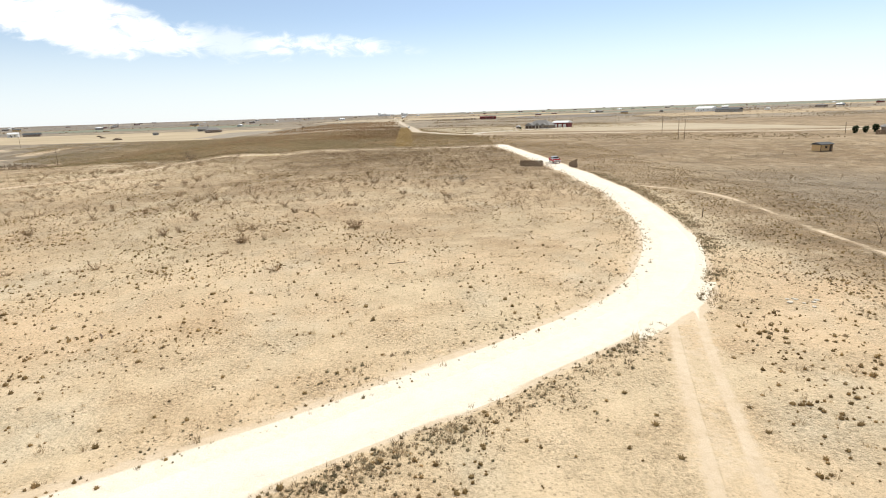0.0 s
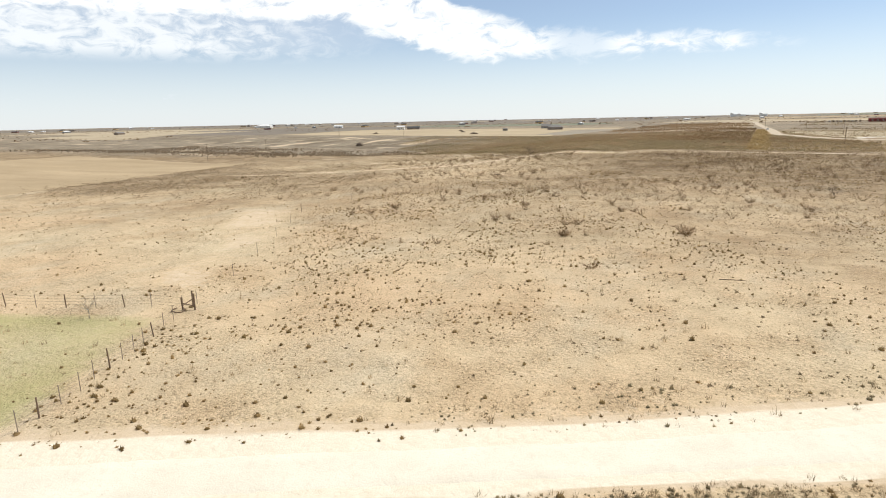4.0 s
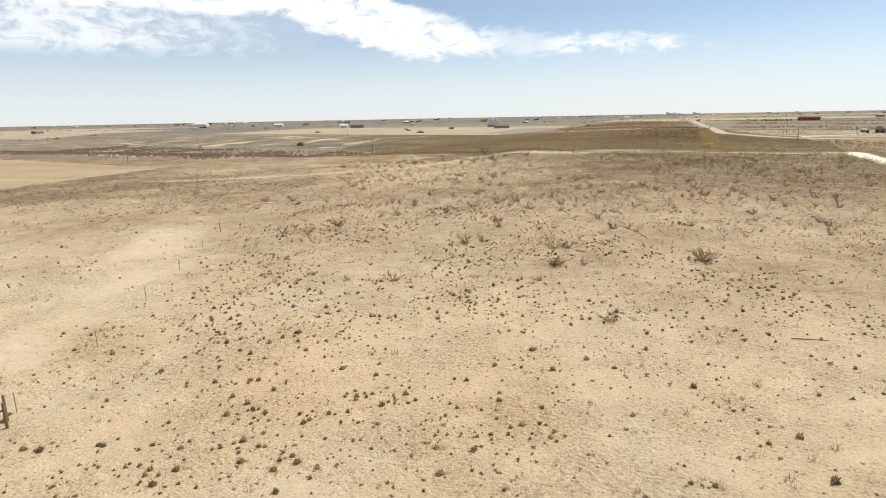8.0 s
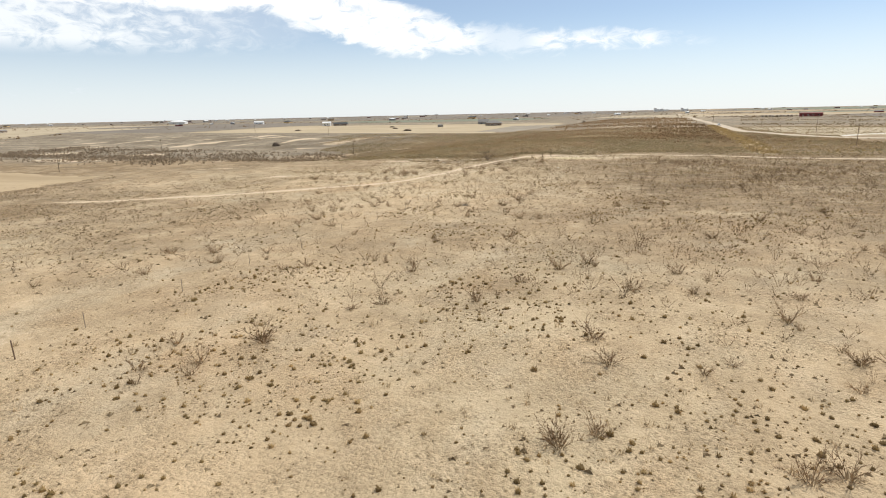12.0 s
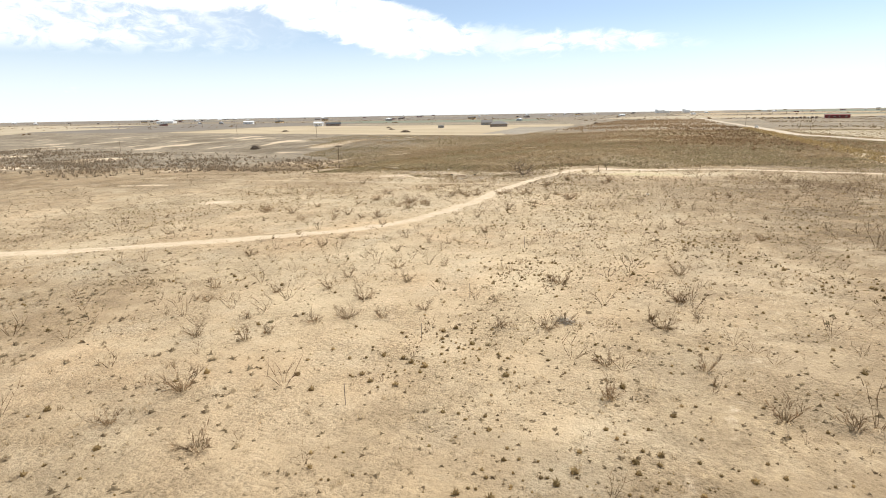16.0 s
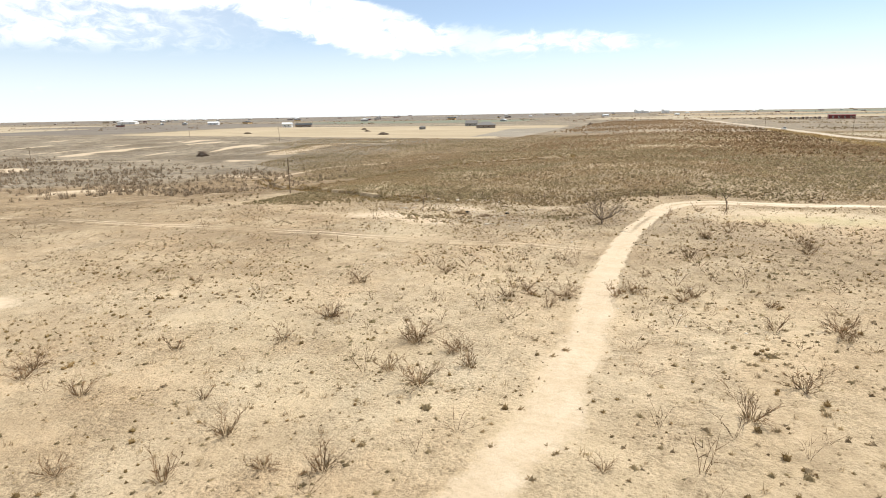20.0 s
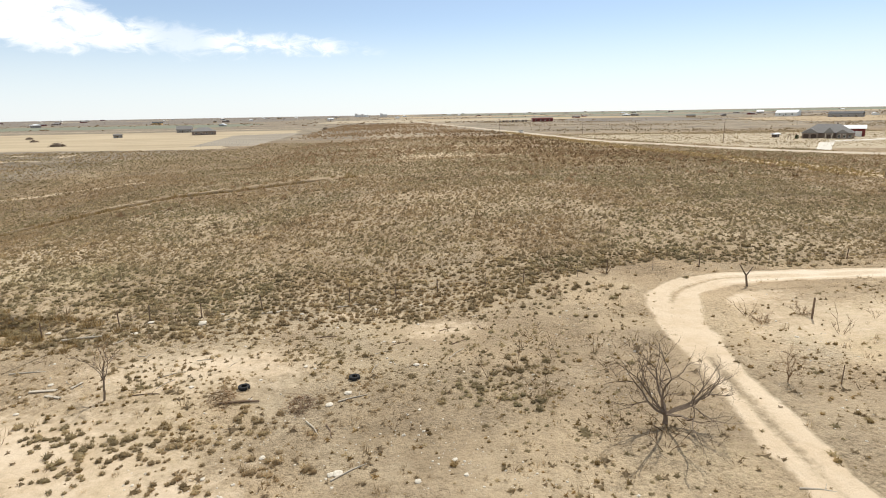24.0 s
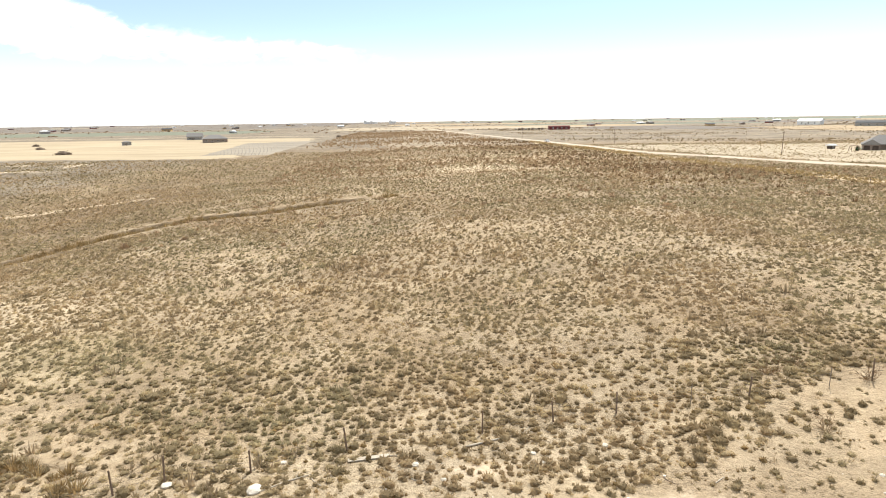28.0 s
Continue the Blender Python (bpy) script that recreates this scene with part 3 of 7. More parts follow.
def old_fence_x(y):
    """How far west the old fence line runs at y."""
    return np.interp(y, (0, 14, 31, 48, 64, 74, 150, 250), (-30, -33, -43, -54.6, -66, -73.5, -78, -84))


def sand_flat(x, y):
    """Bare smooth sand along the outer side of the old fence line."""
    out = old_fence_x(y) - x
    reach = 9.5 + 4 * rough(x, y, 7, 2.0) + 7 * bump(x, y, -84, 71, 14, 9)
    return 0.56 * ramp(out, 0.2, 2.2) * ramp(out, reach + 3, reach - 3) * ramp(y, 31.5, 36) * ramp(y, 81, 75 + 2 * rough(x, y, 4)) * (0.72 + 0.4 * ramp(rough(x, y, 5, 1.0), -0.5, 0.1))


def dust(x, y):
    """Pale worn earth beside the roads and on bare spots."""
    x, y = np.asarray(x, float), np.asarray(y, float)
    d = near(x, y, MAIN_ROAD)
    v = 0.9 * np.exp(-((d / 2.4) ** 2))
    for line, wide, most in ((OLD_RUT, 1.1, 0.45), (PALE_BANK, 2.2, 0.7)):
        v = np.maximum(v, most * np.exp(-((near(x, y, line) / wide) ** 2)))
    v = np.maximum(v, 0.38 * bump(x, y, -84, 247, 17, 7) + 0.5 * bump(x, y, -126, 246.5, 9, 3.6) + 0.55 * bump(x, y, -136, 236.5, 9, 4) + 0.45 * bump(x, y, -125, 232.5, 7, 3) + 0.3 * bump(x, y, -132, 241, 20, 9) + 0.6 * bump(x, y, -111.5, 251, 5, 2.4) + 0.8 * bump(x, y, -119.3, 254.8, 2.4, 1.3) + 0.75 * bump(x, y, -90, 254.5, 6, 3.4) + 0.36 * bump(x, y, -68, 241, 24, 8) + 0.95 * bump(x, y, -150, 186.5, 4.5, 3) + 0.85 * bump(x, y, -194, 205, 12, 2.2, 12) + 0.5 * bump(x, y, -133, 148.5, 13, 4, 25) + 0.5 * bump(x, y, -149, 141, 5, 2.5))
    v = np.maximum(v, np.maximum(0.75 * bump(x, y, 10, 244, 26, 5), 0.95 * bump(x, y, 18.5, 44, 2.6, 5, 20)))
    v = np.maximum(v, sand_flat(x, y))
    v = np.maximum(v, 0.4 * np.exp(-(((x - old_fence_x(y) - 3.4 + 0.8 * rough(x, y, 6)) / 0.7) ** 2)) * ramp(y, 26, 32) * ramp(y, 76, 66))
    hilltop = bump(x, y, -52, 368, 16, 5) + bump(x, y, -42, 340, 16, 6) + bump(x, y, -54, 312, 14, 6) + bump(x, y, -60, 391, 12, 4) + bump(x, y, -30, 322, 14, 7)
    v = np.maximum(v, 0.42 * np.clip(hilltop, 0, 1))
    u = 0.75 * x - 0.66 * y + 9 * rough(x, y, 26, 3.0) + 3 * rough(x, y, 9, 1.0)
    w = 0.3 * (x + y)
    scar = ramp(rough(u, w, 9, 4.0) + 0.6 * rough(u, 0.7 * w, 3.4, 2.0) + 0.4 * rough(x, y, 40, 5.0), 0.25, 0.75) * ramp(x, -225, -265) * ramp(y, 352, 385) * ramp(y, 525, 480)
    scar = np.maximum(scar, ramp(rough(x, y, 24, 1.0), 0.3, 0.6) * ramp(x, -215, -250) * ramp(y, 205, 230) * ramp(y, 345, 330))
    bank = np.exp(-(((near(x, y, GULLY) - 3.5) / 1.6) ** 2)) * ramp(x, -210, -190) * ramp(x, -136, -146) + 1.2 * np.exp(-(((near(x, y, WASH) - 3.9) / 1.2) ** 2)) * ramp(x, -128, -138)
    return np.clip(np.maximum(v, np.maximum(0.68 * scar, 0.52 * bank)), 0, 1)


def lushness(x, y):
    edge = np.interp(y, (0, 14, 31), (-26, -32.6, -43))
    lawn = ramp(edge - x, 0.0, 2.5) * ramp(30.0 + 0.457 * (x + 43) - y, 0.3, 3.0) * (0.75 + 0.35 * rough(x, y, 6)) * ramp(y, -30, -5)
    return np.clip(lawn + 0.55 * bump(x, y, -75, 241, 14, 5) + 0.25 * bump(x, y, -101, 232, 7, 5) + 0.35 * bump(x, y, -150, 272, 20, 12), 0, 1)


def axis(lo, hi, step, end):
    """Grid lines: even from lo to hi, then wider and wider out to -end and end."""
    mid = list(np.arange(lo, hi + step, step))
    grow = []
    d, at = step, hi
    while at < end:
        d *= 1.085
        at += d
        grow.append(at)
    down = []
    d, at = step, lo
    while at > -end:
        d *= 1.085
        at -= d
        down.append(at)
    return np.array(down[::-1] + mid + grow)


gx, gy = axis(-430, 75, 1.6, 4950), axis(-12, 500, 1.6, 4950)
X, Y = np.meshgrid(gx, gy)
Z = ground_z(X, Y) - 0.9 * np.exp(-((near(X, Y, GULLY[4:-4]) / 4.4) ** 6)) - 0.9 * np.exp(-((near(X, Y, WASH[4:-4]) / 4.4) ** 6))
idx = np.arange(X.size).reshape(X.shape)
quads = np.stack([idx[:-1, :-1], idx[:-1, 1:], idx[1:, 1:], idx[1:, :-1]], -1).reshape(-1, 4)
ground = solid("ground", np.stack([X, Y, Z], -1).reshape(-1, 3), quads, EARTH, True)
tagged(ground, "sandy tan rangeland with dry grass and bare patches", "ground", kind="structure")
lie = ground.data.color_attributes.new("lie", "FLOAT_COLOR", "POINT")
lie.data.foreach_set("color", np.stack([cover(X, Y), dust(X, Y), lushness(X, Y), np.ones_like(X)], -1).astype(np.float32).ravel())


lie = ground.data.color_attributes.new("scrub", "FLOAT_COLOR", "POINT")
tone = scrub_tone(X, Y)
ashen = ashen_tone(X, Y)
lie.data.foreach_set("color", np.stack([tone, ashen, tone, np.ones_like(X)], -1).astype(np.float32).ravel())


def ribbon(name, line, width, material, label, lift=0.05, ragged=0.35, step=1.0, cut=None):
    """A road laid over the land: several quads across, its edges uneven."""
    line = curve_points(line, step)
    way = np.gradient(line, axis=0)
    way /= np.linalg.norm(way, axis=1)[:, None] + 1e-9
    side = np.stack([way[:, 1], -way[:, 0]], -1)
    wide = width(line) if callable(width) else np.full(len(line), width)
    across = np.linspace(-0.5, 0.5, 7)
    rows = []
    for k in across:
        p = line + side * (wide * k)[:, None]
        if abs(k) > 0.49:
            s = 1 if k > 0 else -1
            shift = ragged * (0.5 * rough(line[:, 0], line[:, 1], 3.1, 3.0 * s) + np.random.default_rng(int(50 + 10 * s)).uniform(-0.8, 0.8, len(line)))
            p = p + side * (s * shift)[:, None]
        z = ground_z(p[:, 0], p[:, 1]) + lift - (0.14 if abs(k) > 0.49 else 0)
        rows.append(np.column_stack([p, z]))
    v = np.stack(rows, 1)
    n, m = v.shape[:2]
    i = np.arange(n * m).reshape(n, m)
    q = np.stack([i[:-1, :-1], i[:-1, 1:], i[1:, 1:], i[1:, :-1]], -1).reshape(-1, 4)
    return tagged(solid(name, v.reshape(-1, 3), q, material, True), label, "road", kind="structure")


def verge_strip(name, line, half, worn, label, step=0.5, across=21, lift=0.03):
    """Finely divided earth along a road, worn pale as worn(distance, x, y) says."""
    line = curve_points(line, step)
    way = np.gradient(line, axis=0)
    way /= np.linalg.norm(way, axis=1)[:, None] + 1e-9
    side = np.stack([way[:, 1], -way[:, 0]], -1)
    d = np.linspace(-half, half, across)
    x = line[:, :1] + side[:, :1] * d
    y = line[:, 1:] + side[:, 1:] * d
    far = np.broadcast_to(np.abs(d), x.shape)
    z = ground_z(x, y) + np.where(far > half * 0.95, -0.12, lift)
    n, m = x.shape
    i = np.arange(n * m).reshape(n, m)
    q = np.stack([i[:-1, :-1], i[:-1, 1:], i[1:, 1:], i[1:, :-1]], -1).reshape(-1, 4)
    ob = solid(name, np.stack([x, y, z], -1).reshape(-1, 3), q, EARTH, True)
    pale = np.clip(np.maximum(worn(np.broadcast_to(d, x.shape), x, y), dust(x, y) * ramp(far, half * 0.6, half)), 0, 1)
    one = np.ones_like(x)
    for title, parts in (("lie", (cover(x, y), pale, lushness(x, y), one)), ("scrub", (scrub_tone(x, y), ashen_tone(x, y), one, one))):
        ob.data.color_attributes.new(title, "FLOAT_COLOR", "POINT").data.foreach_set("color", np.stack(parts, -1).astype(np.float32).ravel())
    return tagged(ob, label, "road verge", kind="structure")


def cut_strip(name, line, depth, label, half=7.2, step=0.7, across=49):
    """A dry channel cut into the land, its northern bank steep and raw."""
    line = curve_points(line, step)
    way = np.gradient(line, axis=0)
    way /= np.linalg.norm(way, axis=1)[:, None] + 1e-9
    side = np.stack([way[:, 1], -way[:, 0]], -1)
    d = np.linspace(-half, half, across)
    x = line[:, :1] + side[:, :1] * d
    y = line[:, 1:] + side[:, 1:] * d
    along = np.linspace(0, 1, len(line))[:, None]
    deep = depth * ramp(along, 0, 0.06) * ramp(along, 1.0, 0.96) * (0.85 + 0.5 * rough(x, y, 11, 3.0))
    wander = 1.3 * rough(x, y, 7.0, 3.0) + 0.7 * rough(x, y, 3.2, 1.0) + 0.3 * rough(x, y, 1.1, 2.0)
    wall = ramp(d + wander, -2.0, -1.45) * ramp(d + 0.6 * wander, 4.2, 0.6)
    z = land(x, y) + 0.05 * rough(x, y, 2.6) + np.where(np.abs(d) > half * 0.95, -0.2, 0.04) - deep * wall
    n, m = x.shape
    i = np.arange(n * m).reshape(n, m)
    q = np.stack([i[:-1, :-1], i[:-1, 1:], i[1:, 1:], i[1:, :-1]], -1).reshape(-1, 4)
    ob = solid(name, np.stack([x, y, z], -1).reshape(-1, 3), q, EARTH, True)
    bare = 0.5 * hump(d, 3.4, 1.0) * (0.6 + 0.6 * rough(x, y, 5, 2.0)) * ramp(along, 0, 0.15) * ramp(along, 0.95, 0.7) + 0.0 * x
    one = np.ones_like(x)
    for title, parts in (("lie", (cover(x, y), np.clip(np.maximum(bare, 0.4 * dust(x, y)), 0, 1), 0 * x, one)), ("scrub", (scrub_tone(x, y), ashen_tone(x, y), one, one))):
        ob.data.color_attributes.new(title, "FLOAT_COLOR", "POINT").data.foreach_set("color", np.stack(parts, -1).astype(np.float32).ravel())
    return tagged(ob, label, "gully", kind="structure")


def hump(d, at, wide):
    return np.exp(-(((np.abs(d) - at) / wide) ** 2))


def main_width(line):
    bend = np.exp(-(((line[:, 0] - 23) / 9) ** 2 + ((line[:, 1] - 58) / 16) ** 2))
    return 3.5 + 1.0 * bend + 0.7 * ramp(line[:, 1], 20, 8)


def main_wear(d, x, y):
    bend = np.exp(-(((x - 23) / 9) ** 2 + ((y - 58) / 16) ** 2))
    edge = 2.35 + 0.55 * bend + 0.4 * ramp(y, 20, 8) + 0.25 * rough(x, y, 3.0, 1.0)
    north = ramp(d, 0.5, 2.0)
    return 1.2 * ramp(np.abs(d), edge + 0.7 + 1.1 * north, edge - 0.6) + (0.24 + 0.34 * north) * ramp(np.abs(d), edge + 2.2 + 3.4 * north, edge) + 0.4 * north * ramp(y, 30, 14) * ramp(np.abs(d), edge + 4.2, edge)


def trail_wear(d, x, y):
    edge = 1.2 + 0.75 * np.exp(-(((x + 92) / 7) ** 2 + ((y - 252) / 8) ** 2)) + 0.3 * rough(x, y, 2.4, 2.0) + 0.2 * rough(x, y, 0.9, 1.0)
    crown = hump(d, 0.0, 0.36) * ramp(rough(x, y, 5, 1.0), -0.3, 0.2) * (0.25 + 0.75 * ramp(y, 226, 236))
    soft = ramp(y, 212, 185)
    return ramp(x, -176, -158) * (0.80 + 0.14 * ramp(x, -93, -84) - 0.10 * soft - 0.42 * crown) * ramp(np.abs(d), edge + 0.7 + 1.1 * soft, edge - 0.35 - 0.3 * soft)


ribbon("road", MAIN_ROAD[::2], main_width, CALICHE, "pale white caliche gravel road with soft dusty edges", 0.07, 0.25, 0.5)
verge_strip("road_shoulder", MAIN_ROAD[::2], 6.5, main_wear, "dusty pale shoulder of the gravel road", 0.5, 27)
verge_strip("dirt_track", TRAIL[::2], 4.2, trail_wear, "narrow sandy dirt track across the pasture", 0.45, 31)
verge_strip("two_track_lane", SIDE_TRACK[::2], 3.6, lambda d, x, y: np.maximum.reduce([main_wear(near(x, y, MAIN_ROAD), x, y), 0.85 * hump(d, 0.95, 0.5), (0.44 + 0.12 * rough(x, y, 2.5)) * ramp(np.abs(d), 3.0, 1.3)]) + 0.5 * bump(x, y, 19.5, 46.5, 2.6, 4) * ramp(np.abs(d), 3.4, 2.0), "two pale wheel ruts of a worn lane", 0.5, 25, 0.055)
verge_strip("slope_track", SLOPE_TRACK[::2], 2.4, lambda d, x, y: (0.62 + 0.35 * rough(x, y, 4.0)) * hump(d, 0, 0.8 + 0.25 * rough(x, y, 7.0)), "pale eroded track along a grassy slope", 0.5, 17)
verge_strip("branch_lane", BRANCH[::2], 2.4, lambda d, x, y: np.maximum((0.6 + 0.2 * rough(x, y, 5.0)) * hump(d, 0.65, 0.4), trail_wear(near(x, y, TRAIL), x, y)), "two thin wheel ruts across the pasture", 0.8, 17, 0.045)
cut_strip("gully", GULLY[::2], 1.7, "dry gully with a raw earth bank cut into pasture")
cut_strip("dry_wash", WASH[::2], 2.1, "dry wash winding across the foot of the hill")
ribbon("far_road", FAR_ROAD, 7.5, FAR_CALICHE, "wide pale caliche county road", 0.12, 0.6, 6.0)
ribbon("cross_road", CROSS_ROAD, 6.0, FAR_CALICHE, "pale dirt road crossing far off", 0.12, 0.6, 10.0)


def field(name, a, b, c, d, material, label, lift=0.09, n=40, ragged=1.5):
    """A four-cornered field draped on the land."""
    u, v = np.meshgrid(np.linspace(0, 1, n), np.linspace(0, 1, n))
    p = [(1 - u) * (1 - v) * a[i] + u * (1 - v) * b[i] + u * v * c[i] + (1 - u) * v * d[i] for i in (0, 1)]
    rim = (u < 0.001) | (u > 0.999) | (v < 0.001) | (v > 0.999)
    x = p[0] + rim * ragged * rough(p[0], p[1], 5)
    y = p[1] + rim * ragged * rough(p[1], p[0], 4)
    z = ground_z(x, y) + np.where(rim, -0.05, lift)
    i = np.arange(n * n).reshape(n, n)
    q = np.stack([i[:-1, :-1], i[:-1, 1:], i[1:, 1:], i[1:, :-1]], -1).reshape(-1, 4)
    return tagged(solid(name, np.stack([x, y, z], -1).reshape(-1, 3), q, material, True), label, "field", kind="structure")


field("bare_field", (-176, 60), (-420, 30), (-400, 196), (-212, 176), BARE, "flat bare tan field without plants", 0.12, 50, 4)
field("golden_field", (-640, 575), (-205, 512), (-205, 800), (-660, 800), GOLD, "pale golden mown hay field", 0.16, 40, 2)
field("yard_field", (-22, 545), (8, 400), (235, 308), (190, 520), MOWN, "mown dry yard round a country house", 0.16, 40, 2)
field("vine_plot", (-232, 530), (-196, 536), (-200, 724), (-252, 700), VINE_EARTH, "grey tilled plot of a young vineyard", 0.24, 14, 0.5)
field("crop_field", (260, 2300), (3800, 1500), (3900, 3800), (100, 3900), GREEN_FIELD, "wide green winter crop field on the horizon", 0.6, 30, 5)
field("grey_plain", (-3900, 1500), (-420, 1450), (-200, 4600), (-3900, 4700), HAZED_EARTH, "wide farmland plain coloured grey for haze towards the horizon", 0.5, 30, 5)

# ---- grass tufts and scrub as stuff ----
rng = np.random.default_rng(7)


def clump(blades, lumps, tall, seed, sides=5, broad=0.06):
    """A little bunch of grass: a lumpy mound and blades that stick out. Triangles only."""
    r = np.random.default_rng(seed)
    v, f = [], []
    for _ in range(lumps):
        cx, cy = r.uniform(-0.32, 0.32, 2) if lumps > 1 else (0, 0)
        n, k = len(v), sides
        w = r.uniform(0.28, 0.46)
        for j in range(k):
            a = 2 * math.pi * j / k + r.uniform(-0.3, 0.3)
            v.append((cx + math.cos(a) * w * r.uniform(0.7, 1.2), cy + math.sin(a) * w * r.uniform(0.7, 1.2), -0.06))
        for j in range(k):
            a = 2 * math.pi * (j + 0.5) / k + r.uniform(-0.3, 0.3)
            v.append((cx + math.cos(a) * w * 0.72, cy + math.sin(a) * w * 0.72, tall * r.uniform(0.35, 0.7)))
        v.append((cx + r.uniform(-0.1, 0.1), cy + r.uniform(-0.1, 0.1), tall * r.uniform(0.6, 0.9)))
        for j in range(k):
            a, b = n + j, n + (j + 1) % k
            c, d = n + k + j, n + k + (j + 1) % k
            f += [(a, b, c), (b, d, c), (c, d, n + 2 * k)]
    for _ in range(blades):
        a, lean, h = r.uniform(0, 2 * math.pi), r.uniform(0.15, 0.85), tall * r.uniform(0.7, 1.6)
        bx, by = r.uniform(-0.3, 0.3, 2)
        t = broad
        n = len(v)
        v += [(bx - math.sin(a) * t, by + math.cos(a) * t, 0.0), (bx + math.sin(a) * t, by - math.cos(a) * t, 0.0), (bx + math.cos(a) * lean * 0.6, by + math.sin(a) * lean * 0.6, h)]
        f.append((n, n + 1, n + 2))
    return np.array(v), np.array(f)


def limb(v, f, p, q, r0, r1):
    """A thin three-sided stick from p to q, added to v and f."""
    p, q = np.array(p, float), np.array(q, float)
    w = q - p
    w /= np.linalg.norm(w) + 1e-9
    u = np.cross(w, (0.3, 0.9, 0.1) if abs(w[2]) > 0.8 else (0, 0, 1.0))
    u /= np.linalg.norm(u)
    s = np.cross(w, u)
    n = len(v)
    for j in range(3):
        a = 2.0944 * j
        v.append(p + r0 * (math.cos(a) * u + math.sin(a) * s))
    if r1 < 0.0025:
        v.append(q)
        f += [(n, n + 1, n + 3), (n + 1, n + 2, n + 3), (n + 2, n, n + 3)]
        return
    for j in range(3):
        a = 2.0944 * j
        v.append(q + r1 * (math.cos(a) * u + math.sin(a) * s))
    for j in range(3):
        b = (j + 1) % 3
        f += [(n + j, n + b, n + 3 + b), (n + j, n + 3 + b, n + 3 + j)]


def branching(seed, stems, height, spread, thick, depth, sprays, trunk=0.0, gnarl=0.25, fine=0.006):
    """A leafless bush or tree: (wood corners, wood faces), (twig corners, twig faces)."""
    r = np.random.default_rng(seed)
    wv, wf, tv, tf = [], [], [], []

    def grow(p, d, length, rad, level):
        p = np.array(p, float)
        for k in range(3):
            d = d + r.normal(0, gnarl, 3) + np.array((0, 0, 0.06))
            d /= np.linalg.norm(d)
            q = p + d * length / 3
            limb(wv, wf, p, q, rad * (1 - 0.22 * k), rad * (1 - 0.22 * (k + 1)))
            for _ in range(sprays):
                e = d * 0.6 + r.normal(0, 0.65, 3) + np.array((0, 0, 0.25))
                e /= np.linalg.norm(e)
                limb(tv, tf, p + (q - p) * r.uniform(0, 1), q + e * length * r.uniform(0.25, 0.6), fine, 0.0)
            if level > 0 and (k > 0 or r.uniform() < 0.4):
                e = d + r.normal(0, 0.62, 3)
                grow(q, e / np.linalg.norm(e), length * r.uniform(0.5, 0.75), rad * 0.55, level - 1)
            p = q

    base = np.zeros(3)
    if trunk:
        top = np.array((r.uniform(-0.15, 0.15), r.uniform(-0.15, 0.15), trunk))
        limb(wv, wf, (0, 0, -0.15), top * 0.5 + r.normal(0, 0.05, 3), thick * 1.25, thick * 1.05)
        limb(wv, wf, top * 0.5, top, thick * 1.05, thick * 0.95)
        base = top
    turn = r.uniform(0, 6.28)
    for s in range(stems):
        a = turn + 6.283 * s / stems + r.uniform(-0.4, 0.4)
        d = np.array((math.cos(a) * spread * r.uniform(0.5, 1.2), math.sin(a) * spread * r.uniform(0.5, 1.2), 1.0))
        start = base + (0 if trunk else 1) * np.array((math.cos(a) * 0.08, math.sin(a) * 0.08, -0.05))
        grow(start, d / np.linalg.norm(d), height * r.uniform(0.6, 1.0), thick * r.uniform(0.6, 0.9), depth)
    return (np.array(wv), np.array(wf)), (np.array(tv), np.array(tf))


def fan(seed, stems, height, spread, thick, fine, twigs=2, joints=4):
    """A leafless shrub: arching stems that fan out of one foot, each with side twigs."""
    r = np.random.default_rng(seed)
    wv, wf, tv, tf = [], [], [], []

    def unit(d):
        return d / (np.linalg.norm(d) + 1e-9)

    for s in range(stems):
        a = 6.283 * s / stems + r.uniform(-0.45, 0.45)
        outward = np.array((math.cos(a), math.sin(a), 0.0))
        d = unit(outward * spread * r.uniform(0.2, 1.25) + np.array((0, 0, 1.0)))
        p = outward * 0.06 - np.array((0, 0, 0.05))
        length = height * r.uniform(0.6, 1.15) / joints
        rad = thick * r.uniform(0.6, 1.15)
        for k in range(joints):
            d = unit(d + r.normal(0, 0.17, 3) + 0.06 * outward + np.array((0, 0, 0.05)))
            q = p + d * length
            limb(wv, wf, p, q, rad * (1 - 0.9 * k / joints), rad * (1 - 0.9 * (k + 1) / joints))
            for _ in range((3 if joints > 3 else 2) if k else 0):
                e = unit(d + r.normal(0, 0.5, 3) + np.array((0, 0, 0.12)))
                m, reach = p + (q - p) * r.uniform(0, 1), length * r.uniform(0.7, 1.6)
                elbow = m + e * reach * 0.5
                tip = elbow + unit(e + r.normal(0, 0.3, 3) + np.array((0, 0, 0.15))) * reach * 0.6
                if joints > 2:
                    limb(tv, tf, m, elbow, fine * 1.5, fine)
                limb(tv, tf, elbow if joints > 2 else m, tip, fine, 0.0)
                for _ in range(twigs):
                    w = unit(e + r.normal(0, 0.65, 3))
                    limb(tv, tf, m + (tip - m) * r.uniform(0.2, 0.9), tip + w * reach * 0.35, fine * 0.8, 0.0)
            p = q
    return (np.array(wv), np.array(wf)), (np.array(tv), np.array(tf))


def joined(a, b):
    return np.vstack([a[0], b[0]]), np.vstack([a[1], b[1] + len(a[0])])


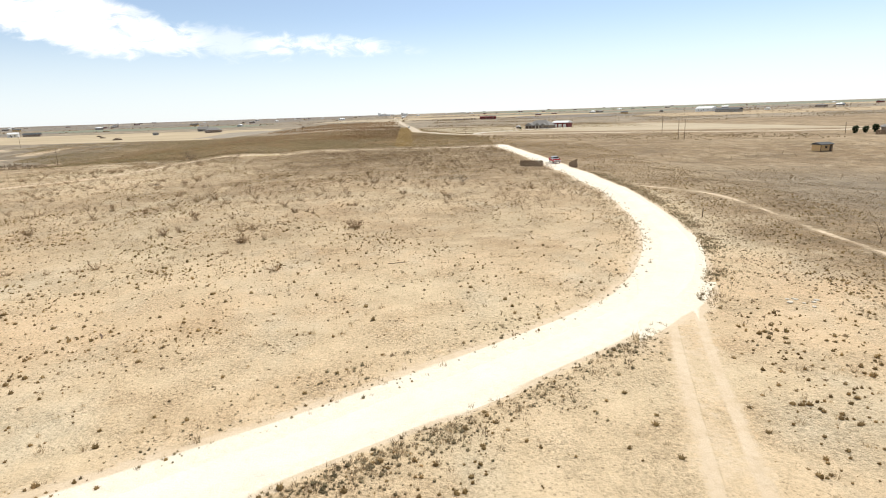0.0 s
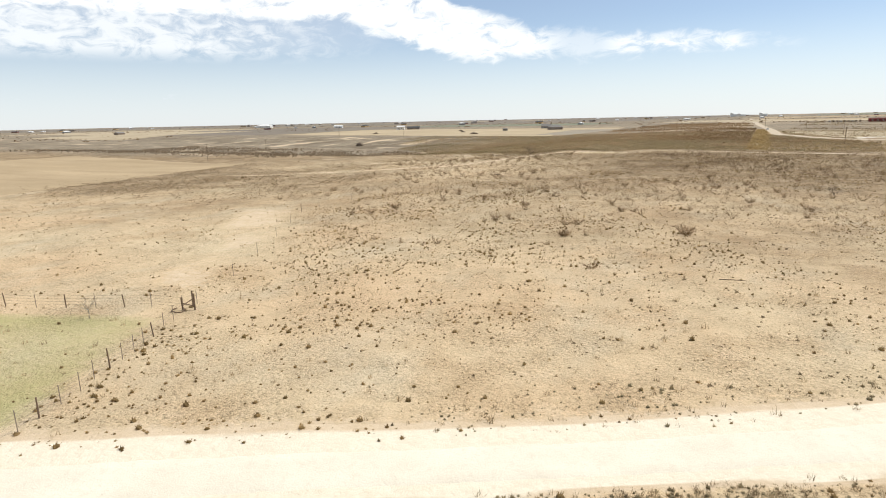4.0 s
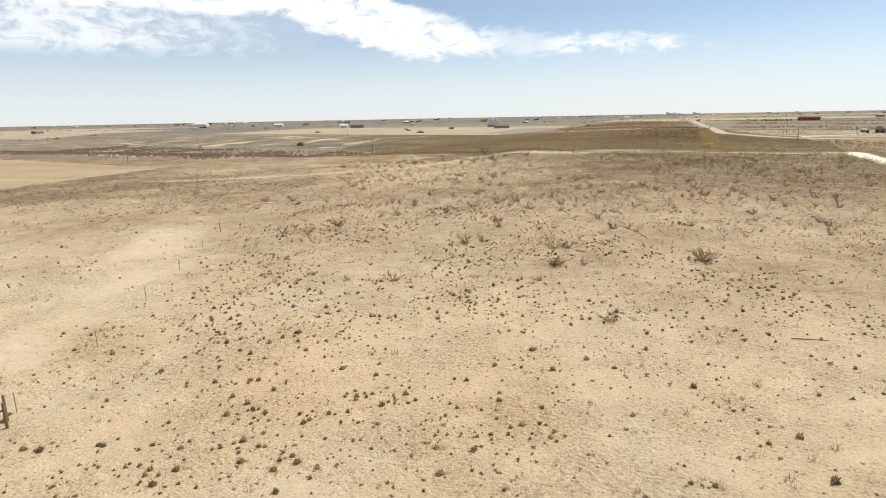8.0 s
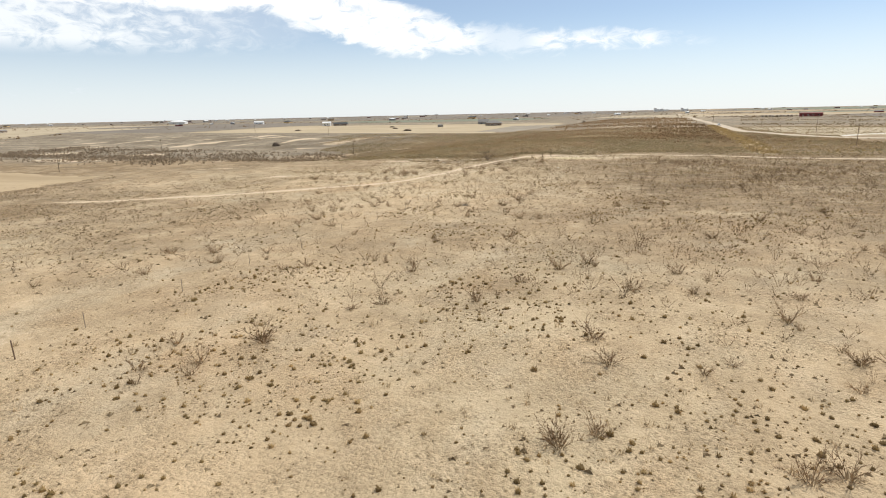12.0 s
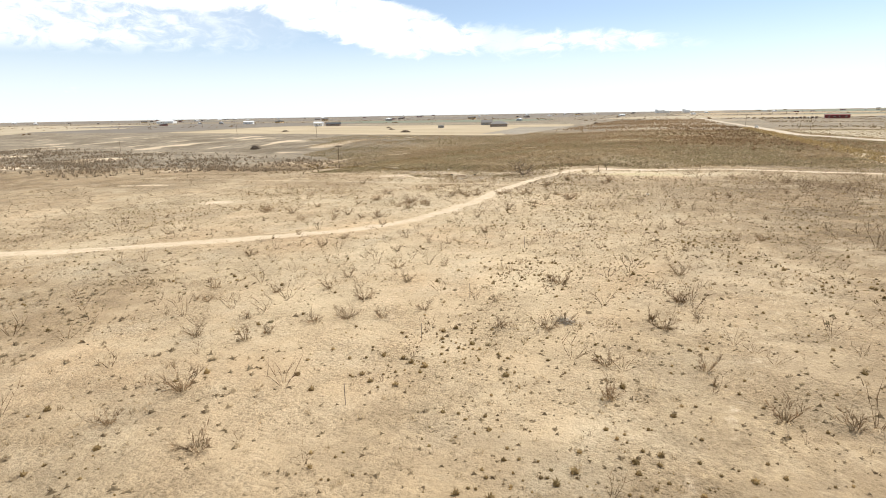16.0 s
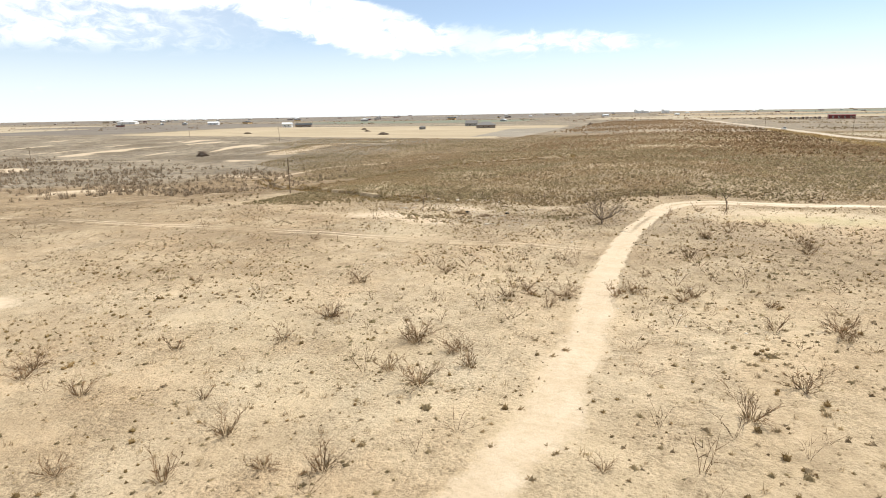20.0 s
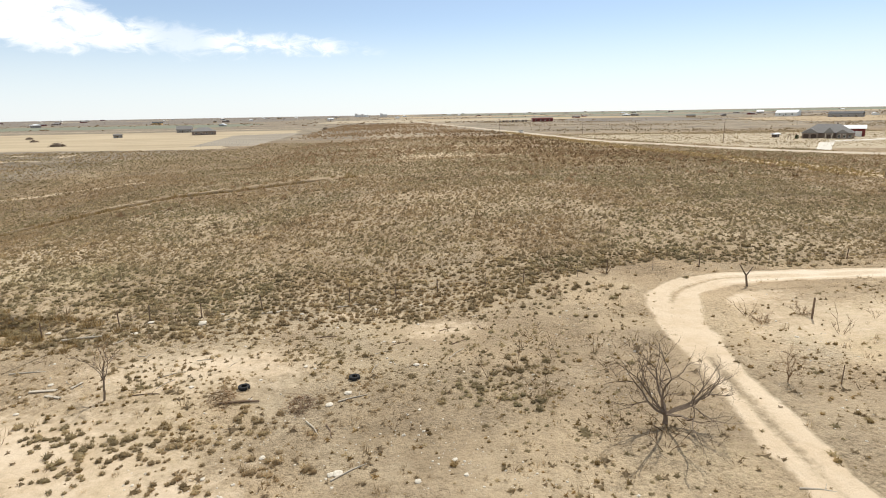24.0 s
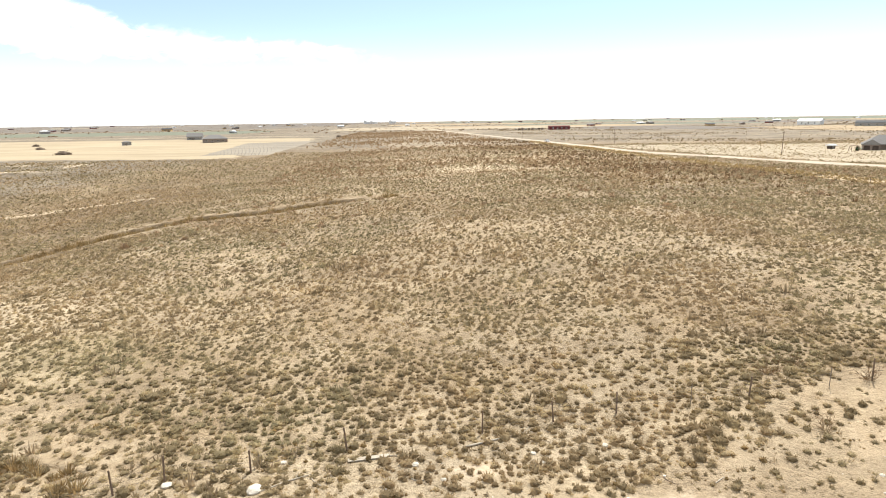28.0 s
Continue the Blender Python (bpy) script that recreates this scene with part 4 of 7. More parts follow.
def scatter(name, kinds, at, size, material, label, category, squash=(0.8, 1.25), smooth=False):
    """All the clumps of one sort, joined."""
    vs, fs, base = [], [], 0
    pick = rng.integers(0, len(kinds), len(at))
    z = ground_z(at[:, 0], at[:, 1])
    turn = rng.uniform(0, 2 * math.pi, len(at))
    flat = rng.uniform(*squash, len(at))
    for k, (v, f) in enumerate(kinds):
        w = np.where(pick == k)[0]
        if not len(w):
            continue
        c, s = np.cos(turn[w])[:, None], np.sin(turn[w])[:, None]
        g = size[w][:, None]
        px = (v[None, :, 0] * c - v[None, :, 1] * s) * g + at[w, 0][:, None]
        py = (v[None, :, 0] * s + v[None, :, 1] * c) * g + at[w, 1][:, None]
        pz = v[None, :, 2] * g * flat[w][:, None] + z[w][:, None]
        vs.append(np.stack([px, py, pz], -1).reshape(-1, 3))
        fs.append((f[None] + (np.arange(len(w)) * len(v))[:, None, None]).reshape(-1, 3) + base)
        base += len(w) * len(v)
    return tagged(solid(name, np.vstack(vs), np.vstack(fs), material, smooth), label, category, kind="stuff")


def sow(count, x0, x1, y0, y1, density):
    """Random places, kept by how likely a plant grows there."""
    p = np.column_stack([rng.uniform(x0, x1, count), rng.uniform(y0, y1, count)])
    return p[rng.uniform(0, 1, count) < density(p[:, 0], p[:, 1])]


def lattice(x0, x1, y0, y1, step):
    """Places on a shaken grid."""
    u, w = np.meshgrid(np.arange(x0, x1, step), np.arange(y0, y1, step))
    return np.column_stack([u.ravel(), w.ravel()]) + rng.uniform(-0.44 * step, 0.44 * step, (u.size, 2))


def off_wash(p):
    """Thins what grows on the bare banks of the dry wash."""
    d = near(p[:, 0], p[:, 1], WASH)
    return p[rng.uniform(0, 1, len(p)) < 0.12 + 0.88 * ramp(d, 2.6, 5.6 + 1.2 * rough(p[:, 0], p[:, 1], 3))]


def clear(p, main=2.5, trail=0.9):
    """Leaves out places on roads."""
    x, y = p[:, 0], p[:, 1]
    ok = (near(x, y, MAIN_ROAD) > main + 0.5 * rough(x, y, 1.5)) & (near(x, y, TRAIL) > trail + 0.5 * rough(x, y, 1.0))
    ok &= (near(x, y, SIDE_TRACK) > 1.6 + 0.6 * rough(x, y, 1.5)) & (near(x, y, SLOPE_TRACK) > 1.0) & (near(x, y, BRANCH) > 0.9)
    return p[ok]


WISPS = [clump(12, 0, 0.42, 60 + k, 3, 0.032) for k in range(6)]


def bunch(blades, seed, broad, wide=0.42, tall=0.40):
    """A cushion of dry grass: short blades standing out all round."""
    r = np.random.default_rng(seed)
    v, f = [], []
    for k in range(blades):
        a = 6.283 * (k * 0.618) + r.uniform(-0.3, 0.3)
        up = ((k + 0.5) / blades) ** 0.8
        reach = math.sqrt(max(0.0, 1 - up * up)) * r.uniform(0.75, 1.2)
        tip = np.array((math.cos(a) * reach * wide, math.sin(a) * reach * wide, tall * (0.18 + 0.82 * up) * r.uniform(0.8, 1.2)))
        foot = np.array((tip[0] * 0.45, tip[1] * 0.45, -0.04))
        t = r.uniform(0, 3.14)
        side = np.array((math.cos(t), math.sin(t), 0.0)) * broad * r.uniform(0.8, 1.5)
        n = len(v)
        v += [foot - side, foot + side, tip]
        f.append((n, n + 1, n + 2))
    return np.array(v), np.array(f)


def tuft(seed, sides, blades, wide=0.38, tall=0.36, broad=0.05, low=False):
    """A rounded tuft: a lumpy cushion with short blades standing out of it."""
    r = np.random.default_rng(seed)
    v, f = [], []
    rings = ((1.0, -0.05),) if low else ((0.8, -0.05), (0.62, 0.42))
    for size, up in rings:
        for j in range(sides):
            a = 6.283 * (j + 0.5 * (up > 0)) / sides + r.uniform(-0.3, 0.3)
            g = wide * size * r.uniform(0.72, 1.2)
            v.append((math.cos(a) * g, math.sin(a) * g, max(-0.05, tall * up * r.uniform(0.75, 1.3))))
    v.append((r.uniform(-0.1, 0.1), r.uniform(-0.1, 0.1), tall * r.uniform(0.6, 0.8)))
    top = len(v) - 1
    for j in range(sides):
        b = (j + 1) % sides
        if low:
            f.append((j, b, top))
        else:
            f += [(j, b, sides + j), (b, sides + b, sides + j), (sides + j, sides + b, top)]
    for k in range(blades):
        a = 2.4 * k + r.uniform(-0.4, 0.4)
        up = r.uniform(0.25, 1.0)
        reach = wide * (1.3 - 0.85 * up * up) * r.uniform(0.8, 1.15)
        tip = np.array((math.cos(a) * reach, math.sin(a) * reach, tall * (0.2 + 0.95 * up)))
        foot = tip * 0.45
        t = a + 1.57 + r.uniform(-0.6, 0.6)
        across = np.array((math.cos(t), math.sin(t), 0.0)) * broad * r.uniform(0.8, 1.5)
        n = len(v)
        v += [tuple(foot - across), tuple(foot + across), tuple(tip)]
        f.append((n, n + 1, n + 2))
    return np.array(v), np.array(f)


BUNCHES = [tuft(500 + k, 4, 7, 0.40, 0.35, 0.055, True) for k in range(14)]
CLOSE = [tuft(560 + k, 5, 24, 0.40, 0.36, 0.03) for k in range(14)]
STUBBLE = [tuft(660 + k, 3, 2, 0.42, 0.40, 0.09, True) for k in range(10)]
DARK = [tuft(580 + k, 4, 14, 0.34, 0.38, 0.037) for k in range(14)]
SMALL = [tuft(620 + k, 3, 4, 0.36, 0.38, 0.07, True) for k in range(12)]
THICKET = [bunch(34, 600 + k, 0.032, 0.5, 0.6) for k in range(6)]
CUSHIONS = [tuft(520 + k, 3, 4, 0.44, 0.40, 0.10, True) for k in range(12)]
BUSHES = [bunch(11, 540 + k, 0.09, 0.5, 0.75) for k in range(10)]
MOUNDS = [clump(3, 1, 0.50, 80 + k, 4) for k in range(6)]


def patchy(x, y):
    lumps = ramp(rough(x, y, 5.5, 1.0) + 0.6 * rough(x, y, 17, 9.0), -0.45, 0.8)
    return 0.12 + 0.88 * lumps**1.6


def pasture(x, y):
    """Where dark tufts grow in the bare pasture; fewer past the old fence line."""
    edge = old_fence_x(y)
    inside = ramp(x, edge - 2.0, edge + 1.5)
    inside = np.maximum(inside, ramp(y, 140, 200))
    strip = np.exp(-(((x - edge - 11) / 11.0) ** 2)) * ramp(y, 140, 80)
    return (0.2 + 0.8 * inside) * (0.44 + 0.32 * ramp(y, 105, 80) + 0.30 * ramp(y, 95, 140) + 1.2 * strip + 0.8 * cover(x, y)) * patchy(x, y) * (1 - 0.85 * ramp(dust(x, y), 0.3, 0.7)) * (1 - 0.8 * lushness(x, y)) * (1 - 0.55 * ramp(y, 135, 185) * ramp(x, -20, -50)) * (1 + 1.2 * ramp(x, 30, 36))


WALKED = np.array([(0, 0), (-28, 47), (-60, 102), (-100, 172), (-122, 245)], float)
p = clear(sow(140000, -160, 60, 8, 262, pasture), 2.5, 1.35)
size = np.minimum(rng.gamma(1.6, 0.13, len(p)) + 0.10, 0.75)
by = near(p[:, 0], p[:, 1], WALKED) < 48
scatter("grass_tufts", DARK, p[by], size[by], TUFT, "dark dry grass tufts scattered over bare sandy soil", "grass", (0.6, 1.1))
scatter("outer_tufts", SMALL, p[~by], size[~by], TUFT, "small dark grass tufts out in the open pasture", "grass", (0.6, 1.1))
p = clear(sow(50000, -170, 60, 8, 262, lambda x, y: (0.25 + 0.8 * cover(x, y)) * (0.3 + 0.7 * ramp(rough(x, y, 8, 6.0), -0.4, 0.6)) * (1 - 0.8 * ramp(dust(x, y), 0.4, 0.8))))
scatter("straw_grass", WISPS, p, rng.gamma(5.0, 0.06, len(p)) + 0.1, WISP, "thin straw-coloured grass between the tufts", "grass")
# low brown stubble all over the pasture
p = clear(sow(90000, -120, 34, 30, 256, lambda x, y: (0.35 + 0.45 * ramp(y, 60, 130)) * (0.35 + 0.65 * ramp(rough(x, y, 3.1, 2.0) + 0.6 * rough(x, y, 11, 7.0), -0.5, 0.5)) * (1 - 0.9 * ramp(dust(x, y), 0.2, 0.4)) * (1 - lushness(x, y)) * (0.3 + 0.7 * ramp(x - old_fence_x(y), -1, 1.5))), 3.0, 1.3)
scatter("stubble", STUBBLE, p, rng.gamma(3.0, 0.06, len(p)) + 0.09, SCRUB, "short brown stubble scattered over sandy soil", "grass", (0.6, 1.1))
# pale grass clumps of the further pasture
p = clear(sow(36000, -165, 10, 120, 258, lambda x, y: ramp(y, 120, 185) * (0.25 + 0.75 * ramp(rough(x, y, 3.5, 6.0) + 0.5 * rough(x, y, 13, 2.0), -0.4, 0.5)) * (1 - 0.9 * ramp(dust(x, y), 0.2, 0.4)) * 0.8))
scatter("pale_clumps", BUNCHES, p, rng.gamma(3.0, 0.08, len(p)) + 0.08, DENSE, "pale dry grass clumps over the sandy pasture", "grass", (0.5, 0.9))
p = sow(5000, -148, -104, 240, 258, lambda x, y: bump(x, y, -126, 248, 20, 9) * (0.3 + 0.7 * ramp(rough(x, y, 2.5), -0.3, 0.5)))
scatter("wash_grass", BUNCHES, p, rng.gamma(4.0, 0.07, len(p)) + 0.1, DENSE, "grey green grass clumps beside the dry wash", "grass", (0.5, 1.0))
spots = np.array([(-127.3, 236.3), (-126.9, 237.6), (-131.8, 238.3), (-124.9, 233.6), (-124.3, 236.5), (-122.8, 238.7), (-110.4, 240.7), (-109.2, 241.6), (-128.6, 237.1), (-132.5, 238.2), (-107.6, 239.2), (-121.0, 234.6), (-106.0, 243.5), (-129.6, 235.0)])
p = spots[rng.integers(0, len(spots), 420)] + rng.normal(0, 1, (420, 2)) * (1.1, 0.8)
scatter("weed_clumps", CLOSE, p, rng.gamma(4.0, 0.08, len(p)) + 0.14, DENSE, "grey green weed clumps beside the dry wash", "weeds", (0.6, 1.1))
p = clear(sow(9000, -140, -84, 196, 254, lambda x, y: (0.15 + 0.85 * bump(x, y, -112, 238, 22, 13)) * ramp(rough(x, y, 3.2, 5.0) + 0.5 * rough(x, y, 9, 2.0), -0.3, 0.5) * (1 - 0.8 * bump(x, y, -119, 247, 10, 5))), 2.5, 1.4)
PEBBLES = [tuft(740 + k, 5, 0, 0.5, 0.5, 0.05) for k in range(6)]
scatter("pebbles", PEBBLES, p, rng.gamma(2.0, 0.035, len(p)) + 0.04, STONE, "small pale stones scattered over dry soil", "stones", (0.5, 1.0))
p = clear(sow(12000, -135, -84, 200, 256, lambda x, y: (0.2 + 0.6 * bump(x, y, -104, 238, 14, 14)) * ramp(rough(x, y, 2.6, 3.0), -0.4, 0.5) * (1 - 0.8 * bump(x, y, -119, 247, 10, 5))), 2.5, 1.5)
scatter("low_tufts", SMALL, p, rng.gamma(2.5, 0.07, len(p)) + 0.10, TUFT, "small brown weeds beside the sandy track", "grass", (0.5, 1.0))
# thick fringe along the road's edges
along = MAIN_ROAD[(MAIN_ROAD[:, 1] > 4) & (MAIN_ROAD[:, 1] < 135)]
run = np.gradient(along, axis=0)
run /= np.linalg.norm(run, axis=1)[:, None]
pick = rng.integers(0, len(along), 15000)
north = rng.uniform(0, 1, len(pick)) < 0.22
off = np.where(north, rng.normal(4.6, 1.2, len(pick)), -rng.gamma(3.0, 0.55, len(pick)) - 2.1)
p = along[pick] + run[pick] * rng.uniform(-1.4, 1.4, (len(pick), 1)) + np.stack([run[pick, 1], -run[pick, 0]], -1) * off[:, None]
p = p[rng.uniform(0, 1, len(p)) < (0.35 + 0.65 * ramp(rough(p[:, 0], p[:, 1], 2.2, 3.3) + 0.5 * rough(p[:, 0], p[:, 1], 9, 1.3), -0.3, 0.4)) * ramp(p[:, 0] + 0.6 * p[:, 1], -8, 6)]
p = clear(p, 2.2)
half = rng.uniform(0, 1, len(p)) < 0.6
scatter("verge_grass", DARK, p[half], rng.gamma(4.0, 0.045, half.sum()) + 0.08, VERGE_WEED, "olive brown weeds along the gravel road's edge", "grass")
scatter("verge_straw", WISPS, p[~half], rng.gamma(4.0, 0.05, (~half).sum()) + 0.14, SCRUB, "thin dry weeds along the gravel road's edge", "grass")
# weeds on the crown of the sandy track
p = sow(30000, -112, -60, 150, 256, lambda x, y: np.exp(-((near(x, y, TRAIL) / 0.4) ** 2)) * ramp(rough(x, y, 4, 1.0), -0.1, 0.2) * (0.15 + 0.85 * ramp(y, 226, 236)))
scatter("crown_grass", DARK, p, rng.uniform(0.1, 0.3, len(p)), SCRUB, "low weeds on the crown of a sandy track", "grass", (0.4, 0.8))
# close bunch grass of the hill
p = np.vstack([lattice(-172, -50, 244, 276, 0.46), lattice(-190, -18, 276, 326, 0.52), lattice(-50, -18, 258, 276, 0.52), lattice(-18, 24, 256, 326, 0.75)])
p = p[rng.uniform(0, 1, len(p)) < ramp(cover(p[:, 0], p[:, 1]), 0.30, 0.62) * (0.62 + 0.38 * ramp(rough(p[:, 0], p[:, 1], 5, 2) + 0.6 * rough(p[:, 0], p[:, 1], 16, 5.0), -0.5, 0.2))]
p = off_strip(off_wash(clear(p, trail=2.0)))
close = (p[:, 1] < 267) & (p[:, 0] < -72)
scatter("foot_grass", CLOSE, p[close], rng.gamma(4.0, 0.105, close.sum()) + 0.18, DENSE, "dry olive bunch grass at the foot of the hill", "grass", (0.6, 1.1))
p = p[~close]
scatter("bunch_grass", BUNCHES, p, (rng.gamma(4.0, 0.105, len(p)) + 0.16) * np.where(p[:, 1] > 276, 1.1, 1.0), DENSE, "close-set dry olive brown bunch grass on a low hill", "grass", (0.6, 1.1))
p = clear(sow(6000, -215, -15, 240, 400, lambda x, y: ramp(cover(x, y), 0.35, 0.8) * ramp(rough(x, y, 11, 8.0), -0.1, 0.6)), trail=2.4)
scatter("dark_clumps", BUSHES, p, rng.gamma(6.0, 0.075, len(p)) + 0.25, SCRUB, "larger brown weed clumps among the bunch grass", "scrub", (0.6, 1.1))
p = np.vstack([lattice(-275, 20, 325.5, 400, 0.76), lattice(-300, 80, 400, 440, 1.05), lattice(-330, 160, 440, 560, 1.6)])
p = p[(p[:, 0] > -225) | (p[:, 1] > 345 + 0.5 * (-225 - p[:, 0]))]
p = off_wash(p)
p = p[((p[:, 0] > -196) | (p[:, 1] < 512)) & (near(p[:, 0], p[:, 1], FAR_ROAD) > 5)]
p = off_strip(p)
p = p[rng.uniform(0, 1, len(p)) < ramp(cover(p[:, 0], p[:, 1]), 0.30, 0.62) * (0.72 + 0.28 * ramp(rough(p[:, 0], p[:, 1], 5, 2), -0.5, 0.2))]
scatter("hill_grass", CUSHIONS, p, (rng.gamma(5.0, 0.075, len(p)) + 0.16) * (1.35 + 0.65 * ramp(p[:, 1], 390, 470)), DENSE, "dry brown grass covering the far hill", "grass", (0.5, 1.0))
p = np.vstack([sow(32000, -235, -125, 240, 360, lambda x, y: np.exp(-((near(x, y, WASH) / 2.2) ** 2)) * 0.9), sow(20000, -235, -130, 245, 325, lambda x, y: np.exp(-(((near(x, y, GULLY) - 2.0) / 1.1) ** 2)) * 0.6)])
scatter("gully_scrub", THICKET, p, (rng.gamma(6.0, 0.09, len(p)) + 0.25) * np.where(near(p[:, 0], p[:, 1], WASH) < 4, 1.7, 1.0), TUFT, "dark scrub growing along the gully banks", "scrub", (0.6, 1.1))
# slope beside the road
p = lattice(31, 85, 12, 150, 0.62)
p = clear(np.vstack([p[rng.uniform(0, 1, len(p)) < 0.3 + 0.6 * ramp(rough(p[:, 0], p[:, 1], 4, 2.0), -0.5, 0.3)], sow(60000, 34, 150, 12, 240, lambda x, y: 0.8 * (0.3 + 0.7 * patchy(x, y)) * (1 - 0.6 * ramp(x, 70, 120)))]))
scatter("slope_grass", CUSHIONS, p, rng.gamma(4.0, 0.045, len(p)) + 0.09, SCRUB, "grey brown grass clumps on the slope beside the road", "grass", (0.6, 1.0))

# leafless brush that stays far off
def bushlet(seed, twigs, thick):
    """A leafless bush of bare sticks, for far off."""
    r = np.random.default_rng(seed)
    v, f = [], []
    for _ in range(twigs):
        a, out, up = r.uniform(0, 6.283), r.uniform(0.1, 0.75), r.uniform(0.35, 1.0)
        foot = np.array((math.cos(a) * 0.12 * r.uniform(0, 1), math.sin(a) * 0.12 * r.uniform(0, 1), -0.03))
        limb(v, f, foot + r.uniform(0, 0.35) * np.array((math.cos(a) * out, math.sin(a) * out, up)) * 0.5, (math.cos(a) * out, math.sin(a) * out, up), thick, 0.0)
    return np.array(v), np.array(f)


BRUSH = [bushlet(300 + k, 15, 0.02) for k in range(6)]
SAPLINGS = [joined(*fan(320 + k, 6, 0.7, 1.1, 0.011, 0.009, 0, 2)) for k in range(8)]
p = sow(15000, -560, -205, 180, 400, lambda x, y: ramp(y, 205, 235) * ramp(y, 375 - 0.15 * (x + 300), 335 - 0.15 * (x + 300)) * (0.25 + 0.75 * ramp(rough(x, y, 15, 2.0), -0.3, 0.4)) * np.where((x < -225) | (y > 262), 1, 0))
wood = rng.uniform(0, 1, len(p)) < 0.35
scatter("valley_scrub", BUSHES, p[~wood], rng.uniform(0.8, 1.9, (~wood).sum()), ASH_TWIG, "low grey brown scrub filling a shallow valley", "brush")
p = p[wood]
scatter("valley_brush", BRUSH, p, rng.uniform(0.9, 2.2, len(p)), ASH_TWIG, "grey leafless mesquite brush filling a shallow valley", "brush")
DOMES = [tuft(700 + k, 4, 15, 0.62, 0.62, 0.06, True) for k in range(8)]
p = sow(16000, -165, 30, 285, 600, lambda x, y: (0.12 + 0.75 * ramp(rough(x, y, 30, 1.0), -0.3, 0.5)) * ramp(y, 285, 420) * ramp(cover(x, y), 0.2, 0.6) * ramp(x, 8 - 0.16 * (y - 300), -2 - 0.16 * (y - 300)))
p = off_strip(p)
scatter("hilltop_brush", DOMES, p, rng.gamma(4.0, 0.15, len(p)) + 0.3, TWIG, "russet leafless brush over the hilltop", "brush", (0.5, 1.1))
p = sow(2600, -120, 30, 296, 470, lambda x, y: (0.15 + 0.85 * ramp(rough(x, y, 16, 4.0), -0.2, 0.5)) * ramp(y, 296, 345) * ramp(x, -125, -80))
p = p[near(p[:, 0], p[:, 1], FAR_ROAD) > 6]
p = p[(p[:, 1] < 420) | (p[:, 0] < -24)]
p = off_strip(p)
scatter("hilltop_shrubs", SAPLINGS, p, rng.uniform(1.0, 2.1, len(p)), TWIG, "russet leafless shrubs standing over the hilltop", "brush")
p = sow(110000, -50, 48, 258, 620, lambda x, y: np.where((x > boundary_x(y)) & (near(x, y, FAR_ROAD) > 4.2), 1, 0) * np.maximum(golden(x, y), 0.1 * ramp(y, 345, 300) * ramp(x, 46, 30)) * (0.45 + 0.55 * ramp(rough(x, y, 6, 2.0), -0.4, 0.4)))
scatter("roadside_grass", STUBBLE, p, rng.gamma(4.0, 0.14, len(p)) + 0.3, GOLDEN, "tall golden grass between a fence line and a road", "grass", (0.6, 1.2))
p = sow(9000, -120, -20, 310, 660, lambda x, y: ramp(boundary_x(y) - x, 0.0, 0.6) * ramp(boundary_x(y) - x, 75, 15) * (0.35 + 0.65 * ramp(rough(x, y, 11, 6.0), -0.4, 0.4)) * ramp(y, 310, 400))
scatter("fence_brush", BUSHES, p, rng.gamma(4.0, 0.16, len(p)) + 0.35, DARK_TWIG, "dark russet brush up to the far fence line", "brush", (0.6, 1.1))
p = sow(7000, -190, -45, 560, 1000, lambda x, y: ramp(x, -40 - 0.08 * (y - 560), -52 - 0.08 * (y - 560)) * ramp(y, 590, 650) * (0.4 + 0.6 * ramp(rough(x, y, 40), -0.4, 0.4)))
scatter("dark_brush", BUSHES, p, rng.uniform(1.0, 2.0, len(p)), TWIG, "dark leafless brush along the far fence line", "brush")
p = sow(20000, -20, 700, 540, 1150, lambda x, y: (0.06 + 0.94 * ramp(rough(0.45 * x, y, 22, 5.0), 0.0, 0.5)) * np.where(y > 575 - 0.25 * x, 1, 0) * np.where(x > -30 + 0.02 * y, 1, 0))
scatter("range_brush", BUSHES, p, rng.uniform(0.7, 1.9, len(p)), SCRUB, "scattered leafless bushes on the range behind the yard", "brush")
p = sow(9000, 8, 170, 235, 360, lambda x, y: np.exp(-(((y - 316 + 0.37 * (x - 14)) / 22) ** 2)) * (0.3 + 0.7 * ramp(rough(x, y, 7), -0.3, 0.4)))
scatter("hollow_brush", BUSHES, p, rng.uniform(0.5, 1.1, len(p)), SCRUB, "dark brown brush filling the hollow before the yard", "brush", (0.5, 0.9))
p = clear(sow(40000, -215, -80, 70, 245, lambda x, y: ramp(scrub_tone(x, y), 0.30, 0.6) * (0.25 + 0.6 * ramp(rough(x, y, 5, 4.0), -0.4, 0.4)) * (1 - 0.5 * ramp(y, 140, 170)) * ramp(y - 0.2 * x, 96, 106)))
scatter("west_scrub", CUSHIONS, p, rng.gamma(4.0, 0.075, len(p)) + 0.15, SCRUB, "low brown scrub on the western slope", "scrub", (0.5, 0.9))
p = sow(7500, -110, 30, 88, 250, lambda x, y: (0.5 + 0.4 * ramp(y, 120, 190)) * (0.3 + 0.7 * ramp(rough(x, y, 14, 3.0), -0.2, 0.5)) * (0.35 + 0.65 * ramp(x, -62, -35)))
p = clear(np.vstack([p, sow(700, -190, -85, 60, 240, lambda x, y: 0.5 + 0 * x), sow(500, 36, 160, 30, 240, lambda x, y: 0.35 + 0 * x)]), 3.0, 2.0)
p = p[near(p[:, 0], p[:, 1], BRANCH) > 1.2]
